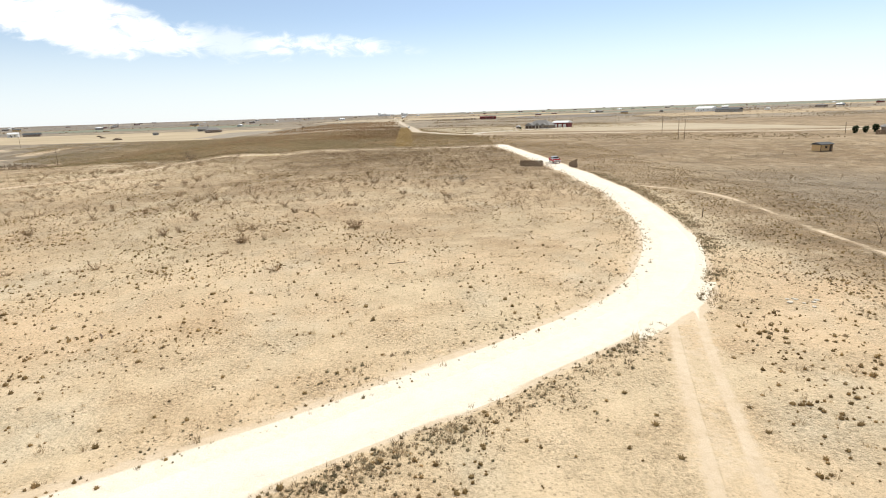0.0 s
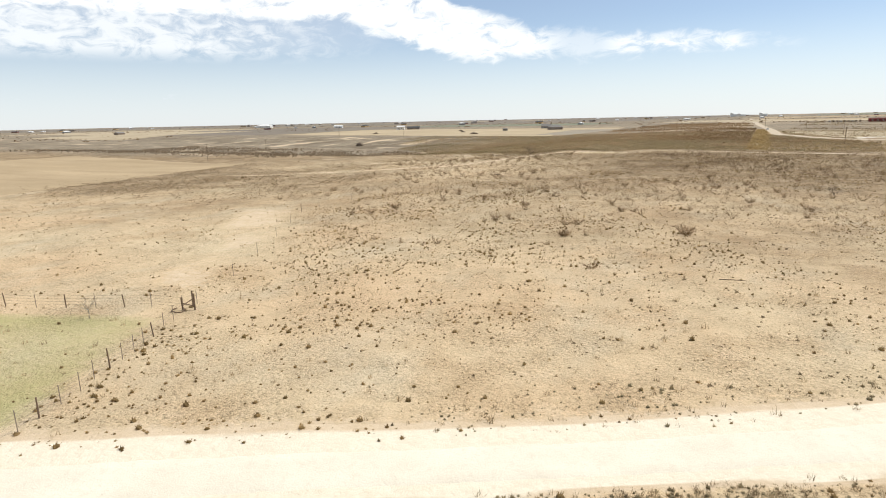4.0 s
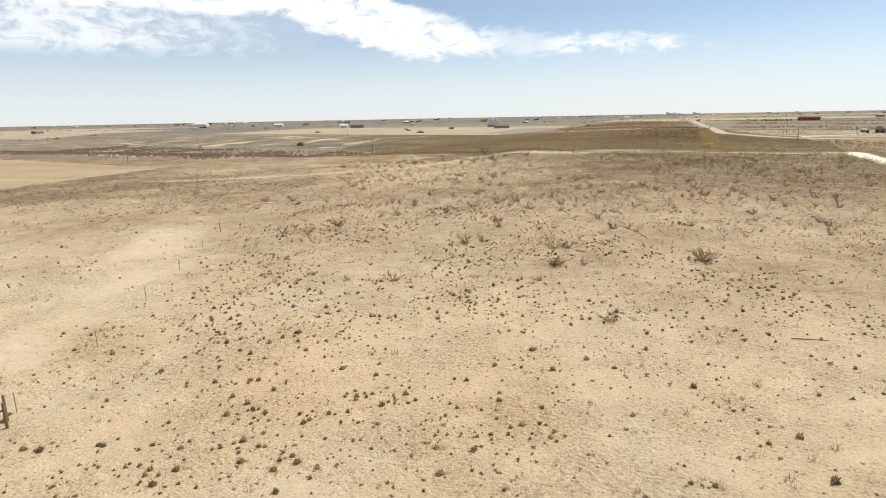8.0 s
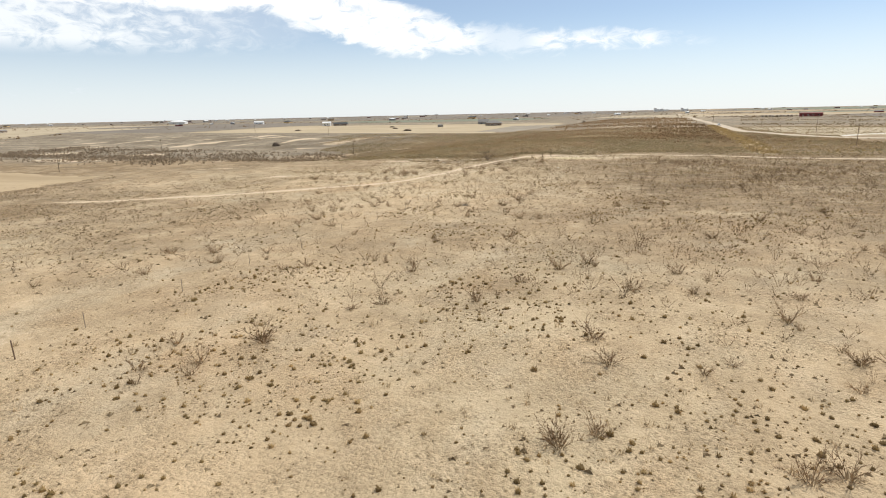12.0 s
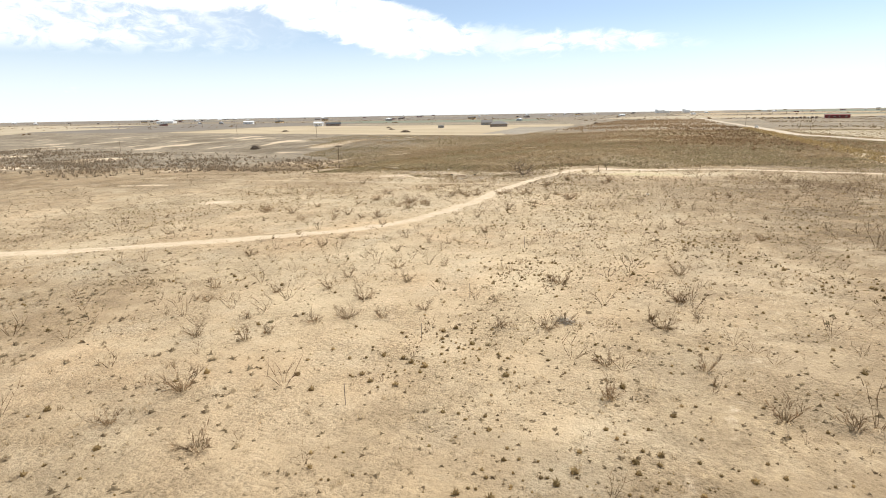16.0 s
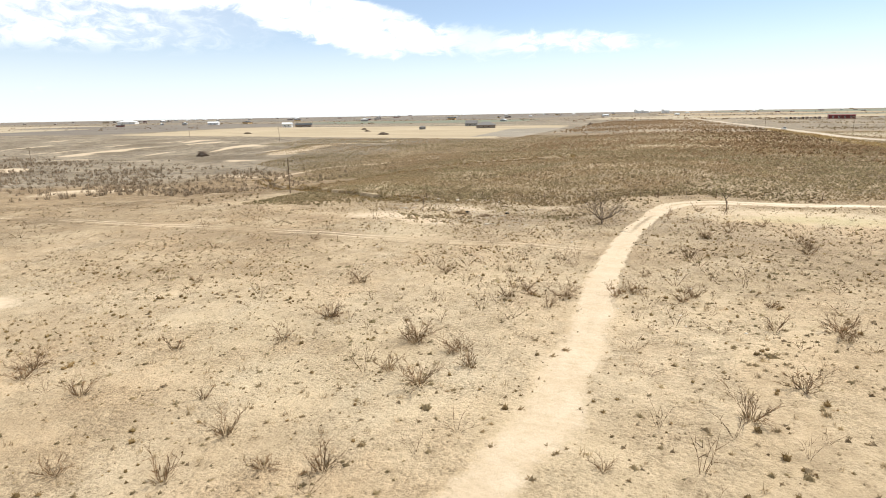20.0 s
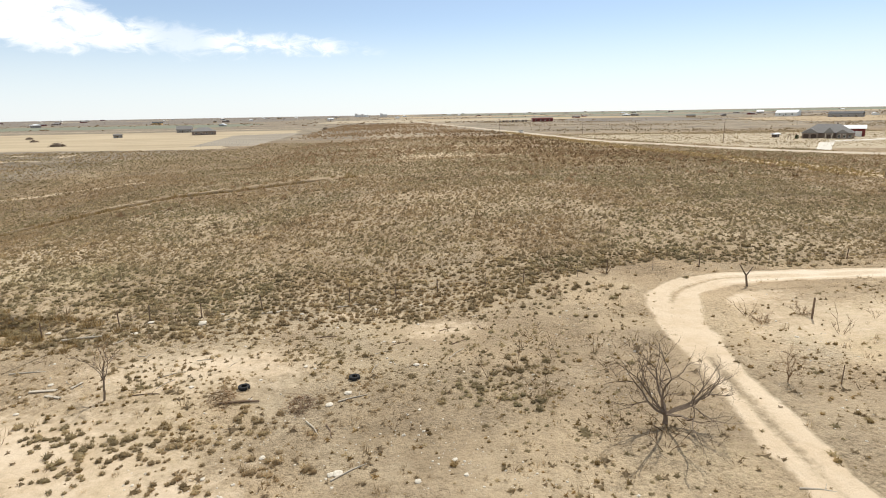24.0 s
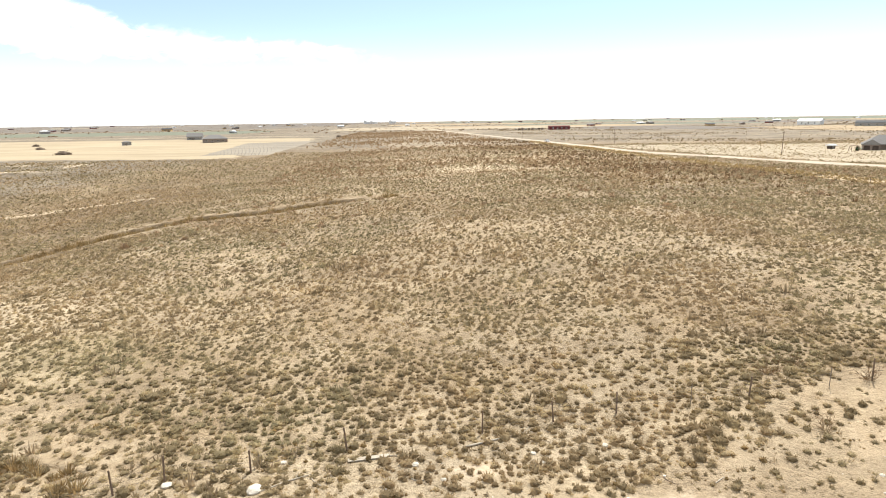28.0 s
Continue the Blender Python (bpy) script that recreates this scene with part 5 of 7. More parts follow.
# the darker twig colour carries the saplings' backlit shade
scatter("low_brush", SAPLINGS, p, rng.gamma(5.0, 0.16, len(p)) + 0.45, DARK_TWIG, "small leafless saplings dotted over the pasture", "brush")
# woods and hedges out to the horizon
far = np.column_stack([rng.uniform(-74, 62, 9000), 10 ** rng.uniform(2.95, 3.66, 9000)])
p = np.column_stack([far[:, 1] * np.sin(np.radians(far[:, 0])) - 60, far[:, 1] * np.cos(np.radians(far[:, 0])) + 120])
p = p[ramp(rough(0.4 * p[:, 0], p[:, 1], 90, 2.0) + 0.5 * rough(p[:, 0], p[:, 1], 45), -0.2, 0.25) > rng.uniform(0, 1, len(p))]
scatter("far_woods", MOUNDS, p, rng.uniform(2.0, 6.0, len(p)), DARK_TWIG, "dull distant scrub and hedges towards the horizon", "woods", (0.35, 0.8))

# far fields in strips, as farmland lies
for k in range(26):
    way, dist = rng.uniform(-72, 60), 10 ** rng.uniform(2.98, 3.55)
    cx, cy = dist * math.sin(radians(way)) - 60, dist * math.cos(radians(way)) + 120
    w, d = rng.uniform(0.10, 0.3) * dist, rng.uniform(0.06, 0.16) * dist
    skew = rng.uniform(-0.1, 0.1) * w
    field("far_field", (cx - w, cy - d), (cx + w, cy - d + skew), (cx + w, cy + d + skew), (cx - w, cy + d), (HAZED_EARTH, BARE, HAZED_EARTH, GREEN_FIELD, MOWN)[k % 5], ("bare grey", "bare tan", "dull grey", "dull green", "dry mown")[k % 5] + " farm field in the distance", 0.25 + 0.02 * k, 14, 3)

# ---- things: helpers ----
def thing(name, x, y, turn, label, category, group="", sink=0.0):
    """An Empty on the ground that carries a thing's parts."""
    ob = new(name)
    ob.empty_display_size = 0.3
    ob.matrix_world = pose(x, y, float(ground_z(x, y)) - sink, 0, 0, turn)
    return tagged(ob, label, category, group)


def box(bm, c, s, turn=0.0, bevel=0.0, tilt=0.0):
    """A bevelled block round c, of size s."""
    m = Matrix.Translation(c) @ Euler((radians(tilt), 0, radians(turn))).to_matrix().to_4x4() @ Matrix.Diagonal((*s, 1))
    made = bmesh.ops.create_cube(bm, size=1, matrix=m)
    if bevel:
        edges = list({e for v in made["verts"] for e in v.link_edges})
        bmesh.ops.bevel(bm, geom=edges, offset=bevel, segments=1, affect="EDGES")
    return bm


def block(name, c, s, material, parent, label="", turn=0.0, bevel=0.0, tilt=0.0):
    return part(name, box(bmesh.new(), c, s, turn, bevel, tilt), material, parent, label)


def rod(bm, p, q, r0, r1=None, sides=7):
    """A tapered round bar."""
    p, q = Vector(p), Vector(q)
    r1 = r0 if r1 is None else r1
    m = Matrix.Translation((p + q) / 2) @ (q - p).to_track_quat("Z", "Y").to_matrix().to_4x4()
    bmesh.ops.create_cone(bm, cap_ends=True, segments=sides, radius1=r0, radius2=r1, depth=(q - p).length, matrix=m)
    return bm


def bar(name, p, q, r0, material, parent, label="", r1=None, sides=7):
    return part(name, rod(bmesh.new(), p, q, r0, r1, sides), material, parent, label)


def under(ob, parent):
    ob.parent = parent
    return ob


# ---- leafless shrubs and trees ----
def shrub_kind(seed, stems, height, spread, thick, fine, twigs, mat, name, label, category, group):
    w, t = fan(seed, stems, height, spread, thick, fine, twigs)
    ob = solid(name, w[0], w[1], TWIG)
    tagged(ob, label, category, group)
    under(solid("crown", t[0], t[1], TWIG), ob)
    v, f = bunch(46, seed + 900, 0.016, 0.42, mat)
    under(solid("undergrowth", v, f, SCRUB), ob)
    return ob


SHRUB_LOOKS = ("grey leafless mesquite shrub on bare sandy soil", "low spreading leafless shrub with many thin stems", "dry brown thorny shrub with upright bare stems", "small gnarled leafless bush in sandy pasture")
KINDS = [shrub_kind(100 + k, 7 + 2 * (k % 4), 0.62 + 0.13 * (k % 3), 0.8 + 0.3 * (k % 4), 0.010 + 0.003 * (k % 3), 0.0048, 3 + k % 2, 0.16 + 0.06 * (k % 3), "mesquite_shrub", SHRUB_LOOKS[k % 4], "shrub", "shrubs in the pasture") for k in range(10)]


def plant(kind, x, y, size, turn):
    z = float(ground_z(x, y))
    return copy_thing(kind, pose(x, y, z, 0, 0, turn) @ Matrix.Diagonal((size, size, size, 1)))


NEAR_SHRUBS = [(-63.4, 75.0), (-60.6, 77.2), (-58.7, 81.1), (-54.9, 90.7), (-47.7, 92.6), (-37.0, 76.2), (-36.3, 85.0), (-36.9, 99.2), (-25.7, 78.7), (-24.8, 71.3), (-23.9, 92.6), (-20.2, 90.3), (-11.7, 78.7), (-17.1, 58.3), (0.8, 97.5), (-2.8, 117.0), (-8.8, 121.6), (-14.1, 123.5), (-14.7, 106.3), (12.7, 109.6), (-17.8, 110.8), (-24.1, 116.9), (-26.1, 136.5), (-31.5, 123.8), (-36.7, 127.3), (-34.1, 106.2), (-53.8, 131.3), (-53.8, 118.4), (-77.8, 102.6), (-69.1, 98.9), (-73.5, 114.1), (-83.9, 91.2), (-84.4, 100.9), (14.0, 117.3), (15.5, 111.0), (17.4, 113.0), (1.3, 103.9), (-12.0, 81.5)]
MID_SHRUBS = [(-90.9, 84.4), (-77.6, 94.1), (-61.8, 73.6), (-59.8, 75.7), (-64.7, 79.0), (-56.7, 88.6), (-48.2, 93.3), (-35.6, 77.7), (-26.3, 79.0), (-25.0, 71.3), (-31.3, 85.9), (-29.9, 87.7), (-25.8, 95.5), (-23.2, 91.0), (-21.5, 91.7), (-23.8, 87.4), (-17.4, 107.3), (-10.8, 124.7), (-32.5, 100.5), (-17.0, 128.2), (-22.5, 82.0), (-46.1, 59.7), (-41.9, 59.9), (-38.7, 59.8), (-37.6, 61.4), (-25.1, 66.3), (-22.5, 72.6), (-61.9, 102.7), (-102.0, 139.7), (-89.3, 99.0), (-75.6, 100.0), (-70.7, 97.0)]
FAR_SHRUBS = [(-81.7, 136.6), (-79.5, 139.2), (-83.9, 135.4), (-85.7, 134.1), (-87.9, 129.5), (-87.4, 131.0), (-90.8, 132.8), (-85.2, 139.7), (-84.1, 145.2), (-87.2, 148.6), (-89.9, 144.5), (-90.6, 154.7), (-100.8, 155.2), (-100.6, 159.2), (-89.2, 159.6), (-85.3, 167.2), (-72.4, 149.4), (-71.4, 148.9), (-64.2, 180.6), (-65.6, 175.1), (-57.7, 170.9), (-62.5, 164.4), (-64.9, 194.2), (-62.0, 146.9), (-63.6, 142.0), (-68.9, 139.9), (-72.9, 137.5), (-69.7, 138.3), (-91.7, 128.8), (-99.9, 138.3), (-98.8, 135.3), (-93.3, 138.8), (-128.9, 157.7), (-106.4, 149.5), (-89.6, 141.0), (-62.5, 155.1), (-54.0, 185.0)]
TRACK_SHRUBS = [(-89.2, 226.8), (-91.0, 217.5), (-80.2, 220.9), (-94.5, 208.6), (-95.0, 203.2), (-91.3, 201.8), (-85.5, 202.0), (-104.4, 187.6), (-107.4, 188.6), (-102.6, 186.0), (-115.7, 191.6), (-118.8, 201.1), (-134.8, 216.9), (-116.1, 209.1), (-106.9, 184.1), (-104.5, 183.0), (-107.5, 173.8), (-111.0, 171.7), (-105.0, 174.6), (-128.7, 176.9), (-129.8, 178.3), (-122.6, 176.3), (-115.9, 170.4), (-122.6, 183.1), (-116.4, 186.5), (-104.4, 200.1), (-102.8, 201.3), (-100.7, 198.2), (-88.2, 184.5), (-85.4, 188.6), (-82.0, 197.9), (-111.0, 175.4), (-112.5, 206.3), (-145.4, 210.2), (-134.7, 196.9)]
BIG_SHRUBS = [(-89.4, 226.8), (-86.7, 230.3), (-79.8, 223.4), (-100.0, 201.3), (-96.2, 202.2), (-104.0, 188.2), (-85.8, 197.2), (-82.0, 196.5), (-59.3, 81.6), (-37.7, 88.3), (-37.3, 76.7), (-27.1, 77.9), (-25.1, 71.9), (-12.2, 79.2), (-26.4, 96.8), (-23.1, 91.2), (-4.2, 122.5), (-42.0, 106.9), (-44.1, 104.0), (-46.2, 99.0), (-63.5, 103.1), (-57.6, 100.5), (-61.4, 113.3), (-80.2, 97.4), (-56.6, 130.9), (-65.2, 134.0), (-60.0, 135.3), (-62.1, 147.0), (-85.9, 122.6), (-80.4, 118.7), (-119.5, 200.6), (-115.9, 191.5), (-103.4, 202.0), (-107.5, 189.3), (-90.6, 203.3), (-80.1, 225.1)]
HILL_SHRUBS = [(-101.1, 261.8), (-98.8, 262.5), (-101.8, 255.8), (-96.0, 260.2), (-114.5, 276.6), (-92.0, 289.5), (-81.8, 303.9), (-104.5, 285.1), (-124.5, 277.7), (-122.6, 272.9), (-86.3, 247.4), (-89.7, 246.6)]

placed = 0
for spots, lo, hi in ((NEAR_SHRUBS, 1.0, 1.7), (MID_SHRUBS, 0.85, 1.35), (FAR_SHRUBS, 0.95, 1.6), (TRACK_SHRUBS, 1.15, 1.9), (HILL_SHRUBS, 0.9, 1.5), (BIG_SHRUBS, 1.4, 1.9)):
    for x, y in spots:
        plant(KINDS[placed % 10], x, y, rng.uniform(lo, hi), rng.uniform(0, 360))
        placed += 1
extra = clear(sow(420, -105, 26, 92, 246, lambda x, y: (0.2 + 0.6 * ramp(y, 110, 190)) * (0.3 + 0.7 * ramp(rough(x, y, 12, 7.0), -0.3, 0.4))), 3.5, 2.4)[:45]
for x, y in extra:
    plant(KINDS[placed % 10], x, y, rng.uniform(0.7, 1.35), rng.uniform(0, 360))
    placed += 1
more = clear(sow(260, -66, 22, 94, 146, lambda x, y: 0.25 + 0.5 * ramp(rough(x, y, 10, 3.0), -0.3, 0.4)), 4.0, 2.4)[:45]
for x, y in more:
    plant(KINDS[placed % 10], x, y, rng.uniform(0.8, 1.5), rng.uniform(0, 360))
    placed += 1
for ob in KINDS:
    ob.matrix_world = pose(-150 + 7 * KINDS.index(ob), 160 + 9 * (KINDS.index(ob) % 3), float(ground_z(-150 + 7 * KINDS.index(ob), 160 + 9 * (KINDS.index(ob) % 3))))


def tree(seed, x, y, size, label, stems=5, trunk=0.8, spread=1.0, depth=3, sprays=1, turn=0.0, wood=BARK):
    w, t = branching(seed, stems, 1.9, spread, 0.06, depth, sprays, trunk, 0.28, 0.012)
    ob = new("mesquite_tree")
    ob.matrix_world = pose(x, y, float(ground_z(x, y)), 0, 0, turn) @ Matrix.Diagonal((size, size, size, 1))
    tagged(ob, label, "tree", "bare trees")
    under(solid("trunk", w[0], w[1], wood), ob)
    under(solid("crown", t[0], t[1], TWIG), ob)
    return ob


def gnarled(seed, forks, reach, stout, rise):
    """Limbs that part low down, arch outwards all round and fork into ever finer twigs."""
    r = np.random.default_rng(seed)
    wv, wf, tv, tf = [], [], [], []

    def unit(d):
        return d / (np.linalg.norm(d) + 1e-9)

    def grow(p, d, length, rad, level):
        bow = r.normal(0, 0.13, 3)
        joints = 4 if level < 3 else 2
        for k in range(joints):
            lift = (0.10 if level < 2 else 0.04) * (1 if p[2] > 0.35 * reach else 1.6)
            d = unit(d + bow + r.normal(0, 0.16, 3) + np.array((0, 0, lift - 0.16 * (d[2] > 0.75))))
            q = p + d * length / joints
            a, b = rad * (1 - 0.45 * k / joints), rad * (1 - 0.45 * (k + 1) / joints)
            if level < 3:
                limb(wv, wf, p, q, a, b)
            else:
                limb(tv, tf, p, q, a, b if k < joints - 1 else 0.0)
            if level < 4 and k:
                for _ in range(1 if k < joints - 1 else 2):
                    turned = unit(np.cross(d, r.normal(0, 1, 3)))
                    grow(q, unit(d + turned * r.uniform(0.5, 1.1)), length * r.uniform(0.5, 0.72), b * r.uniform(0.5, 0.75), level + 1)
            p = q

    for k in range(forks):
        a = 6.283 * (k + r.uniform(-0.3, 0.3)) / forks
        up = rise * r.uniform(0.55, 1.5)
        grow(np.array((0.0, 0.0, 0.0)), unit(np.array((math.cos(a), math.sin(a), up))), reach * r.uniform(0.38, 0.52), stout * r.uniform(0.75, 1.1), 0)
    return (np.array(wv), np.array(wf)), (np.array(tv), np.array(tf))


def spreading_tree(seed, x, y, label, forks, reach, rise, stout, trunk=0.55, turn=0.0):
    """A bare tree whose arching limbs part low down and spread into a wide crown."""
    w, t = gnarled(seed, forks, reach, stout, rise)
    v, f = [], []
    limb(v, f, (0, 0, -0.3), (0.06, 0.02, trunk * 0.5), stout * 2.1, stout * 1.6)
    limb(v, f, (0.06, 0.02, trunk * 0.5), (0, 0, trunk + 0.06), stout * 1.6, stout * 1.4)
    ob = new("mesquite_tree")
    ob.matrix_world = pose(x, y, float(ground_z(x, y)), 0, 0, turn)
    tagged(ob, label, "tree", "bare trees")
    under(solid("trunk", np.array(v), np.array(f), BARK), ob)
    under(solid("limb", w[0] + (0, 0, trunk), w[1], BARK), ob)
    under(solid("crown", t[0] + (0, 0, trunk), t[1], BARK), ob)
    return ob


spreading_tree(11, -101.8, 235.2, "leafless mesquite tree with a wide forked crown beside the track", 9, 5.0, 0.42, 0.085)
spreading_tree(12, 4.4, 122.5, "bare spreading mesquite tree in the pasture", 5, 2.4, 0.9, 0.06, 0.25)
tree(13, -131.4, 241.9, 0.95, "thin bare dead sapling standing among driftwood", 4, 1.2, 0.35, 2, 2)
tree(14, 48.7, 63.4, 0.6, "small bare tree on the slope", 4, 0.9, 0.6, 2, 1)
tree(16, -93.6, 238.2, 0.62, "short bare mesquite beside the track", 4, 0.5, 0.6, 2, 2, 0, TWIG)
tree(17, -47.9, 25.3, 0.62, "young pale tree with thin twigs on the lawn", 4, 1.2, 0.6, 2, 2, 0, BLEACHED)

# the leaning dead snag by the bend of the track
snag = thing("dead_snag", -85.6, 255.2, 20, "leaning dead forked trunk beside the dirt track", "dead tree")
bm = rod(bmesh.new(), (0, 0, -0.1), (-0.3, 0, 1.1), 0.09, 0.08)
rod(bm, (-0.3, 0, 1.05), (-0.9, 0.2, 2.0), 0.075, 0.03)
rod(bm, (-0.25, 0, 1.0), (0.35, -0.1, 1.7), 0.07, 0.03)
part("trunk", bm, BARK, snag)


# ---- fences ----
def fence(label, posts, wires=4, group="fences"):
    """posts: x, y, kind (w wood, t steel). Wires run from post to post."""
    root = thing("fence", posts[0][0], posts[0][1], 0, label, "fence", group)
    o = root.matrix_world.translation
    tops = []
    for k, (x, y, kind) in enumerate(posts):
        b = Vector((x, y, float(ground_z(x, y)))) - o
        lean = Vector((rng.normal(0, 0.05), rng.normal(0, 0.05), 0))
        if kind == "w":
            h = rng.uniform(1.15, 1.4)
            bar("wood_post", b - Vector((0, 0, 0.15)), b + lean * 1.3 + Vector((0, 0, h)), 0.05, WEATHERED, root, "", 0.042)
        else:
            h = rng.uniform(1.15, 1.3)
            bm = box(bmesh.new(), (0, 0, 0), (0.035, 0.010, h + 0.2))
            box(bm, (0, 0.022, 0), (0.010, 0.03, h + 0.2))
            bmesh.ops.transform(bm, matrix=Matrix.Translation(b + Vector((0, 0, h / 2 - 0.1))), verts=bm.verts)
            part("steel_post", bm, STEEL_POST, root)
        tops.append((b, lean))
    for i in range(wires):
        z = 0.3 + 0.26 * i
        bm = bmesh.new()
        last = None
        for at, tilt in tops:
            c = at + tilt * z + Vector((0, 0, z))
            ring = [bm.verts.new(c + Vector((0.004 * dx, 0.004 * dx, 0.006 * dz))) for dx, dz in ((-1, -0.6), (1, -0.6), (0, 1))]
            for j in range(3 if last else 0):
                bm.faces.new((last[j], last[(j + 1) % 3], ring[(j + 1) % 3], ring[j]))
            last = ring
        part("wire", bm, WIRE, root)
    return root


lawn = [(-43, 30.4, "t"), (-46.1, 29.5, "t"), (-48.1, 28.3, "w"), (-50.3, 27.0, "t"), (-52.8, 25.8, "w"), (-55.5, 24.6, "t"), (-58.3, 23.4, "w"), (-61.2, 22.2, "t"), (-64, 21, "w"), (-67, 19.8, "t"), (-70, 18.6, "w")]
fence("wire fence of mixed wood and steel posts round a lawn", lawn)
lawn = [(-43, 30.4, "t"), (-41.3, 28.4, "t"), (-40.4, 27.0, "t"), (-39.3, 25.5, "w"), (-38.6, 24.3, "t"), (-37.9, 23.2, "t"), (-37.2, 22.0, "t"), (-36.5, 20.8, "w"), (-35.7, 19.4, "t"), (-34.7, 18.1, "t"), (-34.0, 16.7, "t"), (-33.3, 15.3, "w"), (-32.6, 14.0, "t"), (-31.9, 12.7, "t"), (-31.3, 11.6, "w")]
fence("wire fence with leaning posts along the lawn's edge", lawn)
line = [(-43.4, 32, "t"), (-48.4, 39.7, "t"), (-54.8, 48.2, "t"), (-60.4, 56.2, "t"), (-65.8, 63.9, "t"), (-72.7, 72.9, "w"), (-74.1, 78.6, "t"), (-74.6, 88, "t"), (-75.1, 97, "t"), (-75.6, 106, "t"), (-76.1, 115, "t"), (-76.5, 124.5, "t"), (-76.8, 133.6, "t"), (-77.2, 142.7, "t"), (-77.8, 152, "t"), (-78.4, 161, "t"), (-79, 170, "t")]
fence("old fence line of thin steel posts across the pasture", line, 0)
line = [(-141, 252.6, "w"), (-136.2, 254.2, "w"), (-134.2, 254.9, "w"), (-130.4, 255.4, "w"), (-126, 256.9, "w"), (-119, 258.2, "w"), (-115, 258.8, "w"), (-111.4, 259.1, "w"), (-107.1, 259.3, "t"), (-103.7, 259.4, "w"), (-98.7, 259.8, "t"), (-95.9, 260.1, "w"), (-91.5, 260.4, "t"), (-87, 260.6, "w"), (-80, 261, "t"), (-72, 261.4, "w"), (-64, 261.8, "t"), (-56, 262, "w"), (-48, 262.4, "t"), (-40, 262.8, "w"), (-30, 263, "t"), (-20, 263.4, "w")]
fence("weathered wooden post fence along the foot of the hill", line, 3)
verge = [(-20.5 - 0.066 * (y - 246), y, "w" if k % 3 == 0 else "t") for k, y in enumerate(np.arange(246, 560, 11.0))]
fence("straight wire fence beside the golden grass verge", verge, 3)
verge = [(36 + 6 * k, 138 + 4 * k, "t" if k % 4 else "w") for k in range(14)]
fence("wire fence leading away from the ranch gate", verge, 3)


# corner brace of the lawn's fence
brace = thing("fence_brace", -42.6, 31.0, -30, "dark wooden corner brace of round posts and rails", "fence brace")
for x, y, h in ((-0.45, 0.1, 1.45), (0.48, 0.15, 1.45), (0.05, -0.75, 1.15)):
    bar("post", (x, y, -0.15), (x * 1.12, y * 1.05, h), 0.075, WEATHERED, brace, "", 0.065)
bar("rail", (-0.5, 0.1, 0.86), (0.53, 0.15, 0.9), 0.05, WEATHERED, brace)
bar("rail", (0.49, 0.15, 0.35), (0.05, -0.75, 0.62), 0.045, WEATHERED, brace)
bar("rail", (-0.46, 0.1, 0.72), (0.05, -0.75, 0.42), 0.045, WEATHERED, brace)
hoop = thing("fence_hoop", -43.1, 30.0, 0, "dark bent hoop of old pipe lying at the fence corner", "hoop")
bm = bmesh.new()
ends = [Vector((0.62 * math.cos(a), 0.5 * math.sin(a), 0.07 + 0.04 * math.sin(3 * a))) for a in np.linspace(2.6, 7.6, 15)]
for a, b in zip(ends[:-1], ends[1:]):
    rod(bm, a, b, 0.05, None, 6)
part("pipe", bm, WEATHERED, hoop)

# lone posts on the sandy flat by the bend
for x, y, h, kind in ((-86.2, 246.6, 1.5, "w"), (-91.2, 237.4, 1.1, "t"), (35.9, 79.2, 1.3, "w")):
    post = thing("lone_post", x, y, 0, "single weathered post standing in sandy ground", "post", "lone posts")
    bar("shaft", (0, 0, -0.2), (0.06, 0.03, h), 0.075 if kind == "w" else 0.03, WEATHERED, post, "", 0.06 if kind == "w" else 0.025)


# ---- driftwood, stones and litter by the dry wash ----
def log(x, y, turn, length, r, label, mat=BLEACHED):
    ob = thing("log", x, y, turn, label, "log", "driftwood")
    r = r * 0.7
    bm = rod(bmesh.new(), (-length / 2, 0, r * 0.8), (0.1, 0.05, r * 0.9), r, r * 0.85)
    rod(bm, (0.08, 0.05, r * 0.9), (length / 2, -0.06, r * 1.0), r * 0.85, r * 0.6)
    rod(bm, (length * 0.2, 0, r), (length * 0.32, 0.25, r + 0.15), r * 0.4, r * 0.2)
    part("stem", bm, mat, ob)
    return ob


log(-117.8, 257.6, 17, 4.6, 0.075, "long bleached fallen pole lying by the fence")
log(-124.3, 256.3, 8, 1.7, 0.06, "short pale plank-like log in dry grass")
log(-137.8, 251.9, 14, 2.6, 0.16, "thick bleached driftwood log by the gully")
log(-134.5, 251.2, 60, 1.7, 0.06, "bleached branch among stones")
log(-120.0, 250.6, 5, 1.5, 0.06, "dark fallen branch on pale earth", WEATHERED)
log(-123.6, 240.9, 4, 2.2, 0.11, "dark rotten log on bare ground", WEATHERED)
log(-128.8, 245.0, 30, 1.6, 0.06, "bleached stick on bare ground")
log(-138.2, 246.3, 4, 2.2, 0.07, "pale weathered pole on the sandy flat")
log(-117.3, 240.8, 24, 1.7, 0.07, "pale barked log lying on bare earth")
log(-119.1, 237.8, -58, 1.6, 0.07, "pale broken branch beside a heap of twigs")
log(-118.2, 237.4, -70, 1.4, 0.05, "dark broken branch beside a heap of twigs", WEATHERED)
log(-116.8, 233.8, 38, 2.1, 0.06, "long bleached branch on bare earth")
log(-129.3, 242.4, 6, 1.5, 0.05, "dark thin branch on bare earth", WEATHERED)
log(-128.7, 243.7, 62, 1.3, 0.05, "bent bleached branch on bare earth")
log(-128.6, 254.5, 30, 2.4, 0.06, "bleached broken pole beside a pale slab")
log(-98.2, 229.6, -14, 1.3, 0.06, "short pale log at the side of the track")
